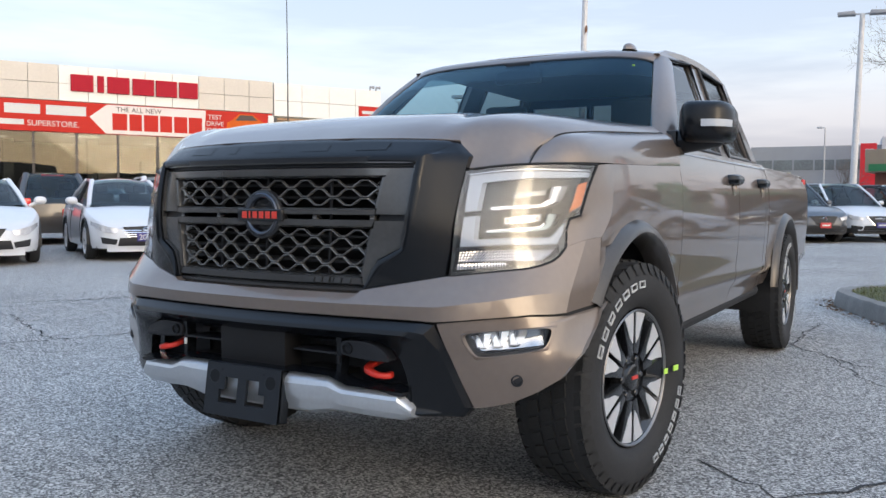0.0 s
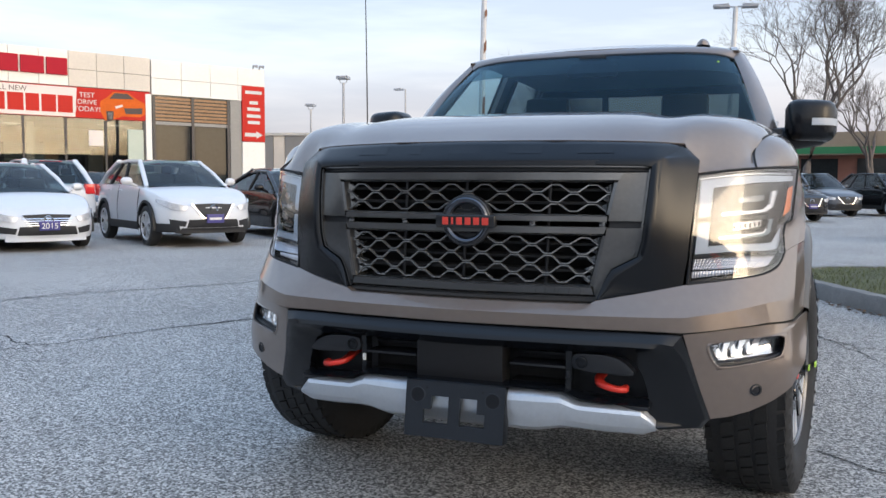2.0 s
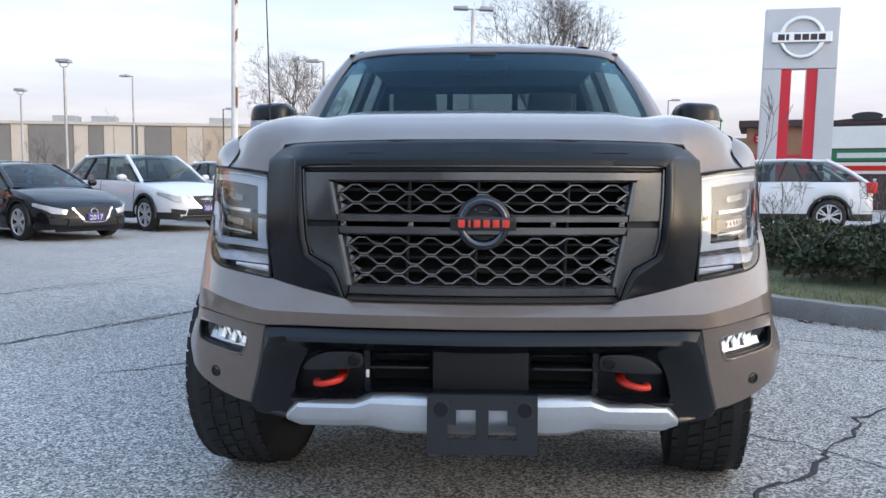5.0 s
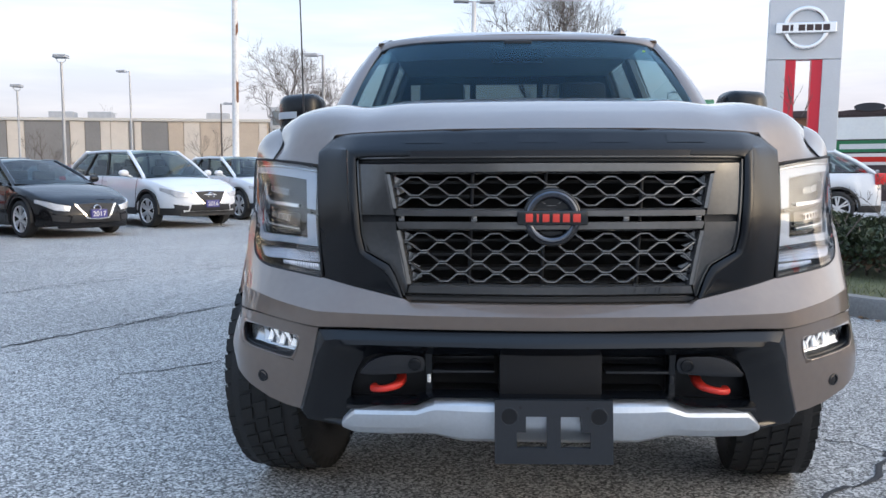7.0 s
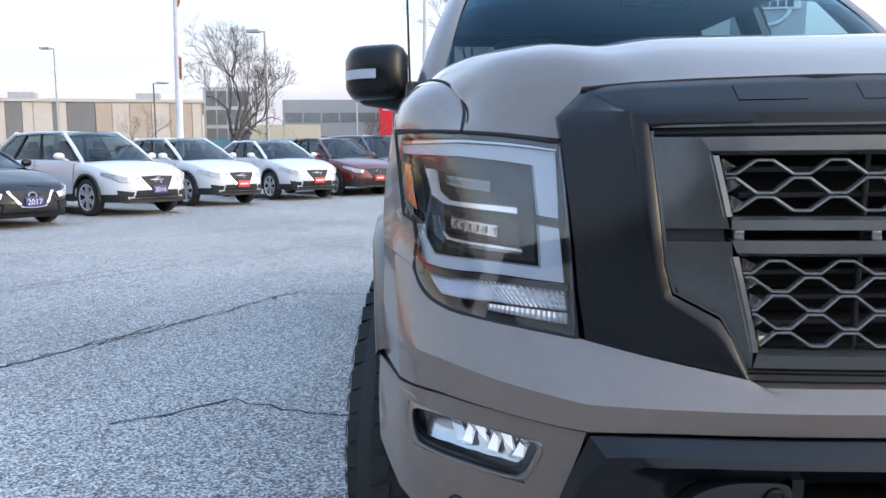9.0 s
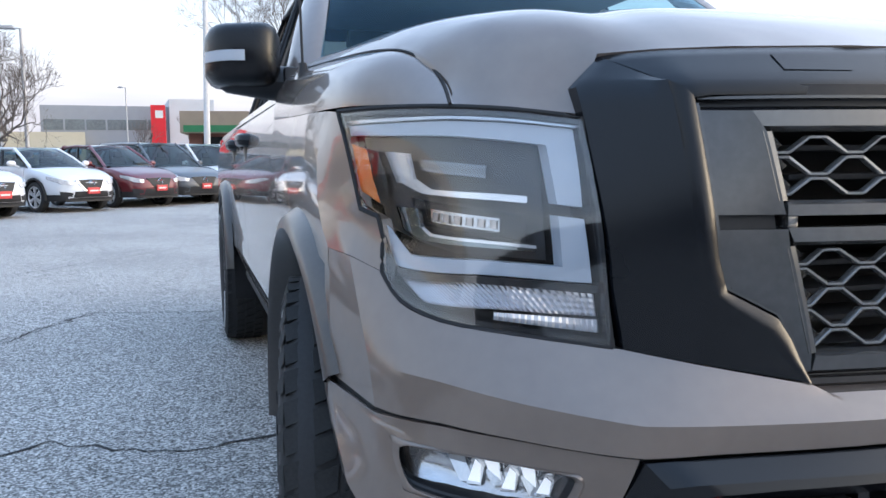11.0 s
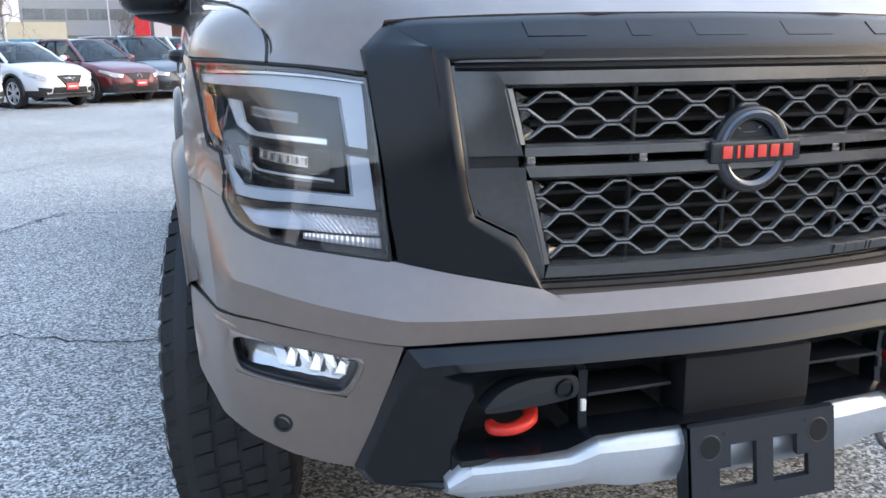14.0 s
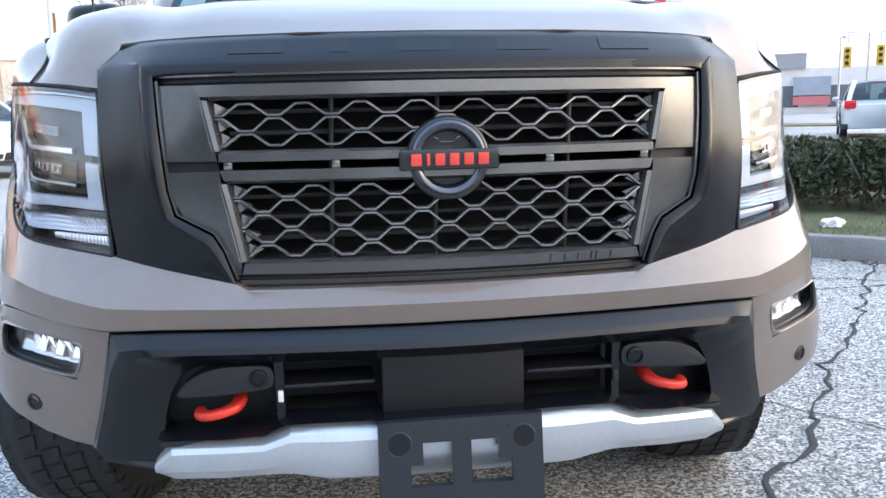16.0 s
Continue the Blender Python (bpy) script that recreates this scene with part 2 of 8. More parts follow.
def tube(bm, pts, radius, n=8, cap=True, squash=1.0):
    """A round bar along points; radius may be one number or one for each point."""
    rings = []
    for i, p in enumerate(pts):
        p = Vector(p)
        d = (Vector(pts[min(i + 1, len(pts) - 1)]) - Vector(pts[max(i - 1, 0)])).normalized()
        side = d.cross(Vector((0, 0, 1)) if abs(d.z) < 0.95 else Vector((0, 1, 0))).normalized()
        up = side.cross(d)
        r = radius[i] if isinstance(radius, (list, tuple)) else radius
        rings.append([bm.verts.new(p + r * (math.cos(2 * math.pi * k / n) * side + squash * math.sin(2 * math.pi * k / n) * up)) for k in range(n)])
    for a, b in zip(rings, rings[1:]):
        for k in range(n):
            bm.faces.new((a[k], a[(k + 1) % n], b[(k + 1) % n], b[k]))
    if cap:
        bm.faces.new(rings[0][::-1])
        bm.faces.new(rings[-1])


def prism(bm, poly, y0, y1, plane="xz", m=None, bevel=0.0):
    """A flat outline, pushed out between two depths."""
    def at(p, d):
        v = {"xz": (p[0], d, p[1]), "yz": (d, p[0], p[1]), "xy": (p[0], p[1], d)}[plane]
        return m @ Vector(v) if m else Vector(v)
    a = [bm.verts.new(at(p, y0)) for p in poly]
    b = [bm.verts.new(at(p, y1)) for p in poly]
    n = len(poly)
    fs = [bm.faces.new(a), bm.faces.new(b[::-1])]
    for i in range(n):
        fs.append(bm.faces.new((a[i], b[i], b[(i + 1) % n], a[(i + 1) % n])))
    bmesh.ops.recalc_face_normals(bm, faces=fs)
    if bevel:
        es = list({e for f in fs[:2] for e in f.edges})
        bmesh.ops.bevel(bm, geom=es, offset=bevel, segments=2, profile=0.6, affect="EDGES")


def face_out(bm, way):
    """Turns the faces of an open sheet to look along way."""
    bm.normal_update()
    for f in bm.faces:
        if f.normal.dot(Vector(way)) < 0:
            f.normal_flip()


def flip(bm):
    """The mirror image across x = 0."""
    for v in bm.verts:
        v.co.x = -v.co.x
    bmesh.ops.reverse_faces(bm, faces=bm.faces)
    return bm


def lerp(a, b, t):
    return a + (b - a) * t


def pchip(xs, ys):
    """A smooth curve through knots that does not overshoot."""
    n = len(xs)
    h = [xs[i + 1] - xs[i] for i in range(n - 1)]
    d = [(ys[i + 1] - ys[i]) / h[i] for i in range(n - 1)]
    s = [d[0]] + [0.0 if d[i - 1] * d[i] <= 0 else 2 * d[i - 1] * d[i] / (d[i - 1] + d[i]) for i in range(1, n - 1)] + [d[-1]]

    def f(x):
        x = min(max(x, xs[0]), xs[-1])
        i = max(j for j in range(n - 1) if xs[j] <= x)
        u = (x - xs[i]) / h[i]
        return (2 * u**3 - 3 * u**2 + 1) * ys[i] + (u**3 - 2 * u**2 + u) * h[i] * s[i] + (3 * u**2 - 2 * u**3) * ys[i + 1] + (u**3 - u**2) * h[i] * s[i + 1]
    return f


def along(pts, n):
    """n + 1 points spread over each leg of a polyline; straight legs."""
    out = []
    for a, b in zip(pts, pts[1:]):
        out += [tuple(lerp(p, q, k / n) for p, q in zip(a, b)) for k in range(n)]
    return out + [tuple(pts[-1])]


def flow(pts, n):
    """A smooth curve (Catmull-Rom) through points of any dimension."""
    out, p = [], [pts[0]] + list(pts) + [pts[-1]]
    for i in range(1, len(p) - 2):
        for k in range(n):
            t = k / n
            out.append(tuple(0.5 * (2 * b + (c - a) * t + (2 * a - 5 * b + 4 * c - d) * t * t + (3 * b - a - 3 * c + d) * t**3) for a, b, c, d in zip(p[i - 1], p[i], p[i + 1], p[i + 2])))
    return out + [tuple(pts[-1])]


# ---------- the pickup truck ----------
# Front shell: depth y by half-width x at seven heights z.
XK = (-0.3, 0.0, 0.3, 0.53, 0.65, 0.80, 0.90, 0.95, 1.0)
SECTION = {
    0.42: (-0.06, -0.03, 0.035, 0.10, 0.175, 0.235, 0.29, 0.37),
    0.56: (-0.025, -0.005, 0.03, 0.08, 0.16, 0.225, 0.29, 0.37),
    0.70: (-0.03, -0.012, 0.022, 0.05, 0.155, 0.265, 0.365, 0.50),
    0.82: (0.0, 0.012, 0.06, 0.125, 0.215, 0.325, 0.415, 0.55),
    0.95: (0.012, 0.028, 0.06, 0.13, 0.240, 0.395, 0.490, 0.63),
    1.16: (0.048, 0.06, 0.095, 0.185, 0.285, 0.44, 0.60, 0.80),
    1.24: (0.085, 0.10, 0.15, 0.24, 0.34, 0.50, 0.66, 0.86),
}
ZK = sorted(SECTION)
CURVES = [pchip(XK, (SECTION[z][1],) + SECTION[z]) for z in ZK]


def front(x, z):
    x = abs(x)
    return pchip(ZK, [c(x) for c in CURVES])(z)


def sheet(bm, a, b, nv, nu=4, off=0.0, smooth=False, shape=None):
    """A patch of the front shell between two outlines (x, z) with the same number of corners. shape(u, v): further depth."""
    ra, rb = (flow(a, nu), flow(b, nu)) if smooth else (along(a, nu), along(b, nu))
    rows = []
    for j in range(nv + 1):
        v = j / nv
        row = []
        for i, (p, q) in enumerate(zip(ra, rb)):
            x, z = lerp(p[0], q[0], v), lerp(p[1], q[1], v)
            row.append(Vector((x, front(x, z) + off + (shape(i / (len(ra) - 1), v) if shape else 0), z)))
        rows.append(row)
    return grid(bm, rows)


def mirrored(pts):
    """An outline from the +x end through the middle to the -x end."""
    return [p for p in pts[::-1]] + [(-p[0], *p[1:]) for p in pts[1:]]


truck = thing("pickup_truck", "brown metallic crew-cab pickup truck with black grille, parked on asphalt", "truck")

# -- grille surround: top strip, bevel and two shoulders
LIP = [(0.537, 1.160), (0.531, 1.070), (0.520, 0.947), (0.508, 0.899), (0.439, 0.862), (0.422, 0.834), (0.400, 0.776)]
OUT = [(0.660, 1.178), (0.654, 1.070), (0.643, 0.947), (0.640, 0.900), (0.632, 0.845), (0.629, 0.819), (0.415, 0.780)]
bm = bmesh.new()
top_edge = [(0.0, 1.238), (0.30, 1.235), (0.53, 1.230), (0.612, 1.226)]
top_mid = [(0.0, 1.185), (0.30, 1.184), (0.53, 1.183), (0.565, 1.181)]
lip_top = [(0.0, 1.163), (0.30, 1.162), (0.515, 1.161), (0.537, 1.158)]
sheet(bm, mirrored(top_edge), mirrored(top_mid), 4, 6, shape=lambda u, v: 0.03 * (1 - v))
sheet(bm, mirrored(top_mid), mirrored(lip_top), 2, 6, shape=lambda u, v: -0.004 * math.sin(math.pi * v))
for s in (1, -1):
    m1 = [(s * x, z) for x, z in LIP]
    ridge = [(s * (x + w), z + h) for (x, z), w, h in zip(LIP, (0.028, 0.028, 0.030, 0.032, 0.036, 0.030, 0.007), (0.023, 0, 0, -0.006, -0.016, -0.006, 0.001))]
    o1 = [(s * x, z) for x, z in OUT]
    sheet(bm, m1, ridge, 3, 4, shape=lambda u, v: -0.010 * (1 - 0.8 * u**8) * math.sin(math.pi * min(v * 0.8, 1)))
    sheet(bm, ridge, o1, 5, 4, shape=lambda u, v: -0.006 * (1 - v) * (1 - 0.8 * u**8))
    # the shoulder runs on up to the cut corner of the strip
    inner, tip = Vector((s * 0.565, front(0.565, 1.181), 1.181)), Vector((s * 0.612, front(0.612, 1.226) + 0.03, 1.226))
    base = []
    for j in range(6):
        x, z = lerp(ridge[0][0], o1[0][0], j / 5), lerp(ridge[0][1], o1[0][1], j / 5)
        base.append(Vector((x, front(x, z) - 0.006 * (1 - j / 5), z)))
    grid(bm, [[p.lerp(inner.lerp(tip, j / 5), t) for j, p in enumerate(base)] for t in (0, 0.33, 0.67, 1)])
skirt(bm, (0, 0.05, 0))
surround = part("grille_surround", bm, SATIN, truck, "satin black grille surround", angle=46)
# name on the top strip, kept as plain embossed bars
for k, x in enumerate((-0.345, -0.19, -0.03, 0.165, 0.375)):
    bm = bmesh.new()
    w = 0.018 if k == 1 else 0.052
    rows = [[Vector((xx, front(xx, zz) + 0.03 * (zz - 1.185) / 0.053 - 0.0008, zz)) for xx in (x - w, x, x + w)] for zz in (1.198, 1.211, 1.222)]
    grid(bm, rows)
    skirt(bm, (0, 0.002, 0))
    part("embossed_bar", bm, mat("embossed_black_plastic", (0.007, 0.008, 0.010), 0.26, 0.0, spec=0.34, vary=0.08, scale=9.0), surround, "plain embossed bar of the name")

# -- grille insert: an almost flat face that falls back to the surround at its sides
# Lit copy of the cheeks' plate; brightness by angle is in the colour.
FRAME = mat("grille_plate_lit", (0.15, 0.149, 0.148), 0.20, 0.70, vary=0.10, scale=6.0, rough_vary=0.05)
insert = part("grille_insert", bmesh.new(), FRAME, truck, "gunmetal grille insert")
REC = 0.022


def gface(x, z):
    """Depth of the insert's face."""
    x = abs(x)
    k = min(max((x - 0.37) / 0.17, 0), 1)
    return lerp(0.016 + 0.05 * (z - 0.9) + 0.22 * x * x, front(x, z) + REC - 0.004, k * k * (3 - 2 * k))


def gsheet(bm, a, b, nv=1, nu=8, off=0.0, shape=None):
    """A patch of the insert between two outlines (x, z)."""
    ra, rb = along(a, nu), along(b, nu)
    rows = []
    for j in range(nv + 1):
        v = j / nv
        rows.append([Vector((lerp(p[0], q[0], v), gface(lerp(p[0], q[0], v), lerp(p[1], q[1], v)) + off + (shape(v) if shape else 0), lerp(p[1], q[1], v))) for p, q in zip(ra, rb)])
    return grid(bm, rows)


U_TOP, U_LOW, L_TOP, L_LOW = (0.437, 1.112), (0.418, 1.019), (0.408, 0.958), (0.378, 0.812)   # half width and height of the two openings
FACE = -0.012
bm = bmesh.new()
# bars of the frame, each with a bevelled edge that turns in to the mesh
gsheet(bm, mirrored([(0, 1.141), (0.463, 1.140)]), mirrored([(0, 1.119), (0.451, 1.119)]), 1, 10, FACE)
gsheet(bm, mirrored([(0, 1.119), (0.451, 1.119)]), mirrored([(0, 1.112), (0.440, 1.112)]), 1, 10, FACE, lambda v: 0.014 * v)
gsheet(bm, mirrored([(0, 1.019), (0.413, 1.019)]), mirrored([(0, 1.014), (0.420, 1.014)]), 1, 10, FACE, lambda v: 0.010 * (1 - v))
gsheet(bm, mirrored([(0, 1.014), (0.420, 1.014)]), mirrored([(0, 0.999), (0.420, 0.999)]), 1, 10, FACE)
gsheet(bm, mirrored([(0, 0.983), (0.420, 0.983)]), mirrored([(0, 0.964), (0.412, 0.964)]), 1, 10, FACE)
gsheet(bm, mirrored([(0, 0.964), (0.412, 0.964)]), mirrored([(0, 0.958), (0.404, 0.958)]), 1, 10, FACE, lambda v: 0.012 * v)
for s in (1, -1):
    for (x0, z0), (x1, z1) in ((U_TOP, U_LOW), (L_TOP, L_LOW)):
        gsheet(bm, [(s * (x0 + 0.014), z0), (s * (x1 + 0.014), z1)], [(s * x0, z0), (s * x1, z1)], 1, 5, FACE, lambda v: 0.004 * v)
        gsheet(bm, [(s * x0, z0), (s * x1, z1)], [(s * (x0 - 0.012), z0), (s * (x1 - 0.012), z1)], 1, 5, FACE + 0.004, lambda v: 0.030 * v)
skirt(bm, (0, 0.035, 0))
bm.to_mesh(insert.data)
bm.free()
insert.data.polygons.foreach_set("use_smooth", [True] * len(insert.data.polygons))
insert.data.set_sharp_from_angle(angle=radians(25))

bm = bmesh.new()
gsheet(bm, mirrored([(0, 1.1605), (0.534, 1.1595)]), mirrored([(0, 1.1565), (0.532, 1.1555)]), 1, 10, -0.010)
gsheet(bm, mirrored([(0, 0.814), (0.375, 0.814)]), mirrored([(0, 0.808), (0.382, 0.808)]), 1, 10, FACE, lambda v: 0.014 * (1 - v))
gsheet(bm, mirrored([(0, 0.808), (0.382, 0.808)]), mirrored([(0, 0.788), (0.388, 0.789)]), 1, 10, FACE)
gsheet(bm, mirrored([(0, 0.788), (0.388, 0.789)]), mirrored([(0, 0.780), (0.393, 0.781)]), 1, 10, FACE, lambda v: 0.014 * v)
gsheet(bm, mirrored([(0, 0.780), (0.393, 0.781)]), mirrored([(0, 0.775), (0.395, 0.776)]), 1, 10, 0.012)
gsheet(bm, mirrored([(0, 0.776), (0.394, 0.777)]), mirrored([(0, 0.758), (0.385, 0.759)]), 2, 10, -0.006, lambda v: 0.012 * v * v)
for s in (1, -1):
    def sx(pts):
        return [(s * x, z) for x, z in pts]
    gsheet(bm, sx([(0.463, 1.140), (0.446, 1.112), (0.427, 1.019), (0.423, 1.001)]), sx([(0.528, 1.141), (0.526, 1.112), (0.518, 1.019), (0.517, 1.001)]), 5, 3, FACE, lambda v: 0.006 * v)
    gsheet(bm, sx([(0.420, 0.981), (0.418, 0.958), (0.411, 0.930), (0.404, 0.897), (0.396, 0.860), (0.388, 0.812), (0.390, 0.788)]), sx([(0.515, 0.981), (0.513, 0.958), (0.510, 0.930), (0.494, 0.900), (0.434, 0.864), (0.408, 0.812), (0.399, 0.786)]), 5, 3, FACE, lambda v: 0.006 * v)
    # fine raised line just inside the surround
    b2 = [(0.534, 1.150), (0.528, 1.070), (0.517, 0.947), (0.505, 0.902), (0.437, 0.866), (0.419, 0.834), (0.399, 0.780)]
    gsheet(bm, sx(b2), sx([(x - 0.005, z + 0.001) for x, z in b2]), 1, 4, -0.012)
skirt(bm, (0, 0.035, 0))
part("insert_cheek", bm, CHEEK, insert, "plain cheek beside the mesh, shaded by a darker colour", angle=25)
bm = bmesh.new()
gsheet(bm, mirrored([(0, 1.176), (0.543, 1.176)]), mirrored([(0, 1.146), (0.530, 1.146)]), 2, 10, 0.006)
gsheet(bm, mirrored([(0, 1.146), (0.530, 1.146)]), mirrored([(0, 1.139), (0.528, 1.139)]), 1, 10, 0.006, lambda v: -0.012 * v)
skirt(bm, (0, 0.02, 0))
part("top_groove", bm, BLACK, insert, "black recessed groove under the surround")
for s in (1, -1):
    bm = bmesh.new()
    gsheet(bm, [(s * 0.425, 1.003), (s * 0.422, 0.979)], [(s * 0.518, 1.003), (s * 0.516, 0.979)], 3, 2, 0.010)
    skirt(bm, (0, 0.01, 0))
    part("cheek_slot", bm, BLACK, insert, "black slot through the cheek")


def lattice(bm, top, low, rows, pitch0, pitch1):
    """Pressed mesh of flat-topped hexagons inside a tapering opening; the pitch narrows downwards."""
    def half(z):
        return lerp(low[0], top[0], (z - low[1]) / (top[1] - low[1])) - 0.004

    def wire(p, q, w=0.0024):
        (x0, z0), (x1, z1) = p, q
        if abs(x0) > half(z0) and abs(x1) > half(z1):
            return
        for _ in range(2):
            if abs(x0) > half(z0):
                t = next(k / 20 for k in range(21) if abs(lerp(x0, x1, k / 20)) <= half(lerp(z0, z1, k / 20)) or k == 20)
                x0, z0 = lerp(x0, x1, t), lerp(z0, z1, t)
            x0, z0, x1, z1 = x1, z1, x0, z0
        d = Vector((x1 - x0, z1 - z0))
        if d.length < 0.003:
            return
        nx, nz = -d.y / d.length * w, d.x / d.length * w
        pts = []
        for x, z in ((x0, z0), (x1, z1)):
            y = gface(x, z)
            pts.append([Vector((x + nx * k, y + dy, z + nz * k)) for k, dy in ((1.08, 0.011), (1.0, 0.0010), (0.65, 0.0), (-0.65, 0.0), (-1.0, 0.0010), (-1.08, 0.011))])
        grid(bm, pts)
    n = len(rows)
    for r, z in enumerate(rows):
        pitch = lerp(pitch0, pitch1, r / (n - 1))
        f = pitch * 0.115
        for k in range(-5, 6):
            x = (k + (0 if r % 2 else 0.5)) * pitch + 0.004
            if r:
                wire((x - f, z + 0.0032), (x + f, z + 0.0032))
            if r < n - 1:
                wire((x - f, z - 0.0032), (x + f, z - 0.0032))
                pn = lerp(pitch0, pitch1, (r + 1) / (n - 1))
                fn, z2 = pn * 0.115, rows[r + 1]
                for d in (1, -1):
                    x2 = (k + (0 if r % 2 else 0.5) + 0.5 * d) * pn + 0.004
                    wire((x + d * f, z - 0.0032), (x2 - d * fn, z2 + 0.0032))


for nm, rows, top, low, p0, p1 in (("upper_mesh", (1.1075, 1.0805, 1.0515, 1.0245), U_TOP, U_LOW, 0.1065, 0.1060), ("lower_mesh", (0.9545, 0.929, 0.901, 0.872, 0.844, 0.8175), L_TOP, L_LOW, 0.1010, 0.0970)):
    bm = bmesh.new()
    lattice(bm, top, low, rows, p0, p1)
    part(nm, bm, GUN, insert, "hexagonal pressed mesh", angle=40)
# sharp side teeth where the mesh meets the ends of the openings
for s in (1, -1):
    for z, (xa, za), (xb, zb_) in [(z, U_TOP, U_LOW) for z in (1.094, 1.066, 1.038)] + [(z, L_TOP, L_LOW) for z in (0.942, 0.915, 0.887, 0.858, 0.831)]:
        xo = lerp(xb, xa, (z - zb_) / (za - zb_)) - 0.008
        bm = bmesh.new()
        y = gface(xo, z) + 0.010
        a = [Vector((s * xo, y, z + 0.013)), Vector((s * xo, y, z - 0.013)), Vector((s * (xo - 0.026), y + 0.012, z))]
        va, vc = [bm.verts.new(p) for p in a], [bm.verts.new(p + Vector((0, 0.03, 0))) for p in a]
        bm.faces.new(va)
        for i in range(3):
            bm.faces.new((va[i], vc[i], vc[(i + 1) % 3], va[(i + 1) % 3]))
        bmesh.ops.recalc_face_normals(bm, faces=bm.faces)
        part("side_tooth", bm, GUN, insert, smooth=False)
# slot between the bars: two small lugs a side
for x in (-0.405, -0.205, 0.205, 0.405):
    bm = bmesh.new()
    y = gface(x, 0.99)
    box(bm, x - 0.008, x + 0.008, y, y + 0.03, 0.983, 0.999, 0.002)
    part("slot_lug", bm, GUN, insert)
# dark shutters behind the mesh
bm = bmesh.new()
box(bm, -0.53, 0.53, 0.17, 0.20, 0.76, 1.16)
part("radiator_panel", bm, VOID, truck)
for k in range(9):
    bm = bmesh.new()
    z = 0.81 + 0.04 * k
    box(bm, -0.40, 0.40, 0.075, 0.160, z - 0.004, z + 0.004, 0.002)
    part("shutter_slat", bm, VOID, truck)
for x in (-0.22, -0.02, 0.24):
    bm = bmesh.new()
    tube(bm, [(x, 0.060, 0.79), (x + 0.012, 0.060, 1.13)], 0.005)
    part("support_rod", bm, BLACK, truck)

# -- emblem: ring with a cross bar
EX, EY, EZ = 0.005, 0.012, 0.996
EM = pose(EX, EY, EZ) @ Matrix.Rotation(radians(-90), 4, "Z")
emblem = part("emblem", bmesh.new(), LAMPDARK, truck, "round black emblem with red bar")
bm = bmesh.new()
lathe(bm, [(-0.020, 0.060), (0.002, 0.066), (0.005, 0.070), (0.004, 0.0755), (-0.003, 0.079), (-0.020, 0.080)], 64, EM)
bm.to_mesh(emblem.data)
bm.free()
emblem.data.polygons.foreach_set("use_smooth", [True] * len(emblem.data.polygons))
bm = bmesh.new()
lathe(bm, [(-0.014, 0.001), (-0.014, 0.060)], 40, EM)
part("emblem_back", bm, LAMPDARK, emblem)
bm = bmesh.new()
lathe(bm, [(-0.013, 0.050), (0.000, 0.0515), (0.006, 0.056), (0.009, 0.0615), (0.009, 0.066), (0.005, 0.0705)], 64, EM)
part("emblem_ring", bm, mat("emblem_ring_chrome", (0.10, 0.108, 0.125), 0.14, 0.95, vary=0.05, scale=20), emblem, "smoked chrome ring")
for k in range(11):
    z = EZ - 0.0425 + k * 0.0085
    w = math.sqrt(max(0.054**2 - (z - EZ) ** 2, 0.0001))
    bm = bmesh.new()
    box(bm, EX - w, EX + w, EY + 0.010, EY + 0.014, z - 0.0022, z + 0.0022)
    part("emblem_rib", bm, LAMPDARK, emblem)
bm = bmesh.new()
box(bm, EX - 0.094, EX + 0.094, EY - 0.014, EY + 0.018, EZ - 0.021, EZ + 0.018, 0.006, seg=3)
part("emblem_bar", bm, LAMPDARK, emblem)
for x0, x1 in ((-0.069, -0.050), (-0.040, -0.034), (-0.024, -0.006), (0.003, 0.021), (0.030, 0.048), (0.057, 0.077)):
    bm = bmesh.new()
    box(bm, EX - 0.003 + x0, EX - 0.003 + x1, EY - 0.0165, EY - 0.012, EZ - 0.0120, EZ + 0.0100, 0.001)
    part("red_bar", bm, REDMARK, emblem, "plain red enamel bar")
# small badge low on the frame
for x0, x1 in ((0.198, 0.222), (0.226, 0.250), (0.254, 0.276), (0.282, 0.288), (0.293, 0.318), (0.322, 0.350)):
    bm = bmesh.new()
    y = gface(x0, 0.798) + FACE - 0.004
    prism(bm, [(x0, 0.791), (x1, 0.791), (x1 + 0.004, 0.806), (x0 + 0.004, 0.806)], y, y + 0.008)
    part("badge_bar", bm, CHEEK, insert, "embossed plain bar of the badge")

# -- hood, lofted through four ribs
HOOD = [
    [(0, .118, 1.240), (.26, .126, 1.239), (.44, .155, 1.236), (.54, .184, 1.233), (.615, .226, 1.229), (.657, .206, 1.142), (.745, .250, 1.154), (.812, .300, 1.159)],
    [(0, .25, 1.300), (.26, .254, 1.298), (.44, .270, 1.297), (.54, .287, 1.289), (.630, .31, 1.292), (.712, .325, 1.272), (.770, .345, 1.240), (.803, .368, 1.200)],
    [(0, .42, 1.342), (.26, .424, 1.340), (.43, .432, 1.337), (.54, .442, 1.325), (.645, .455, 1.330), (.745, .465, 1.312), (.798, .472, 1.285), (.831, .476, 1.257)],
    [(0, .75, 1.376), (.26, .75, 1.373), (.42, .75, 1.369), (.54, .75, 1.348), (.66, .76, 1.356), (.768, .77, 1.340), (.828, .77, 1.316), (.858, .76, 1.287)],
    [(0, 1.42, 1.396), (.26, 1.43, 1.394), (.42, 1.44, 1.390), (.54, 1.45, 1.369), (.66, 1.47, 1.380), (.76, 1.49, 1.378), (.825, 1.51, 1.370), (.866, 1.53, 1.341)],
]
bm = bmesh.new()
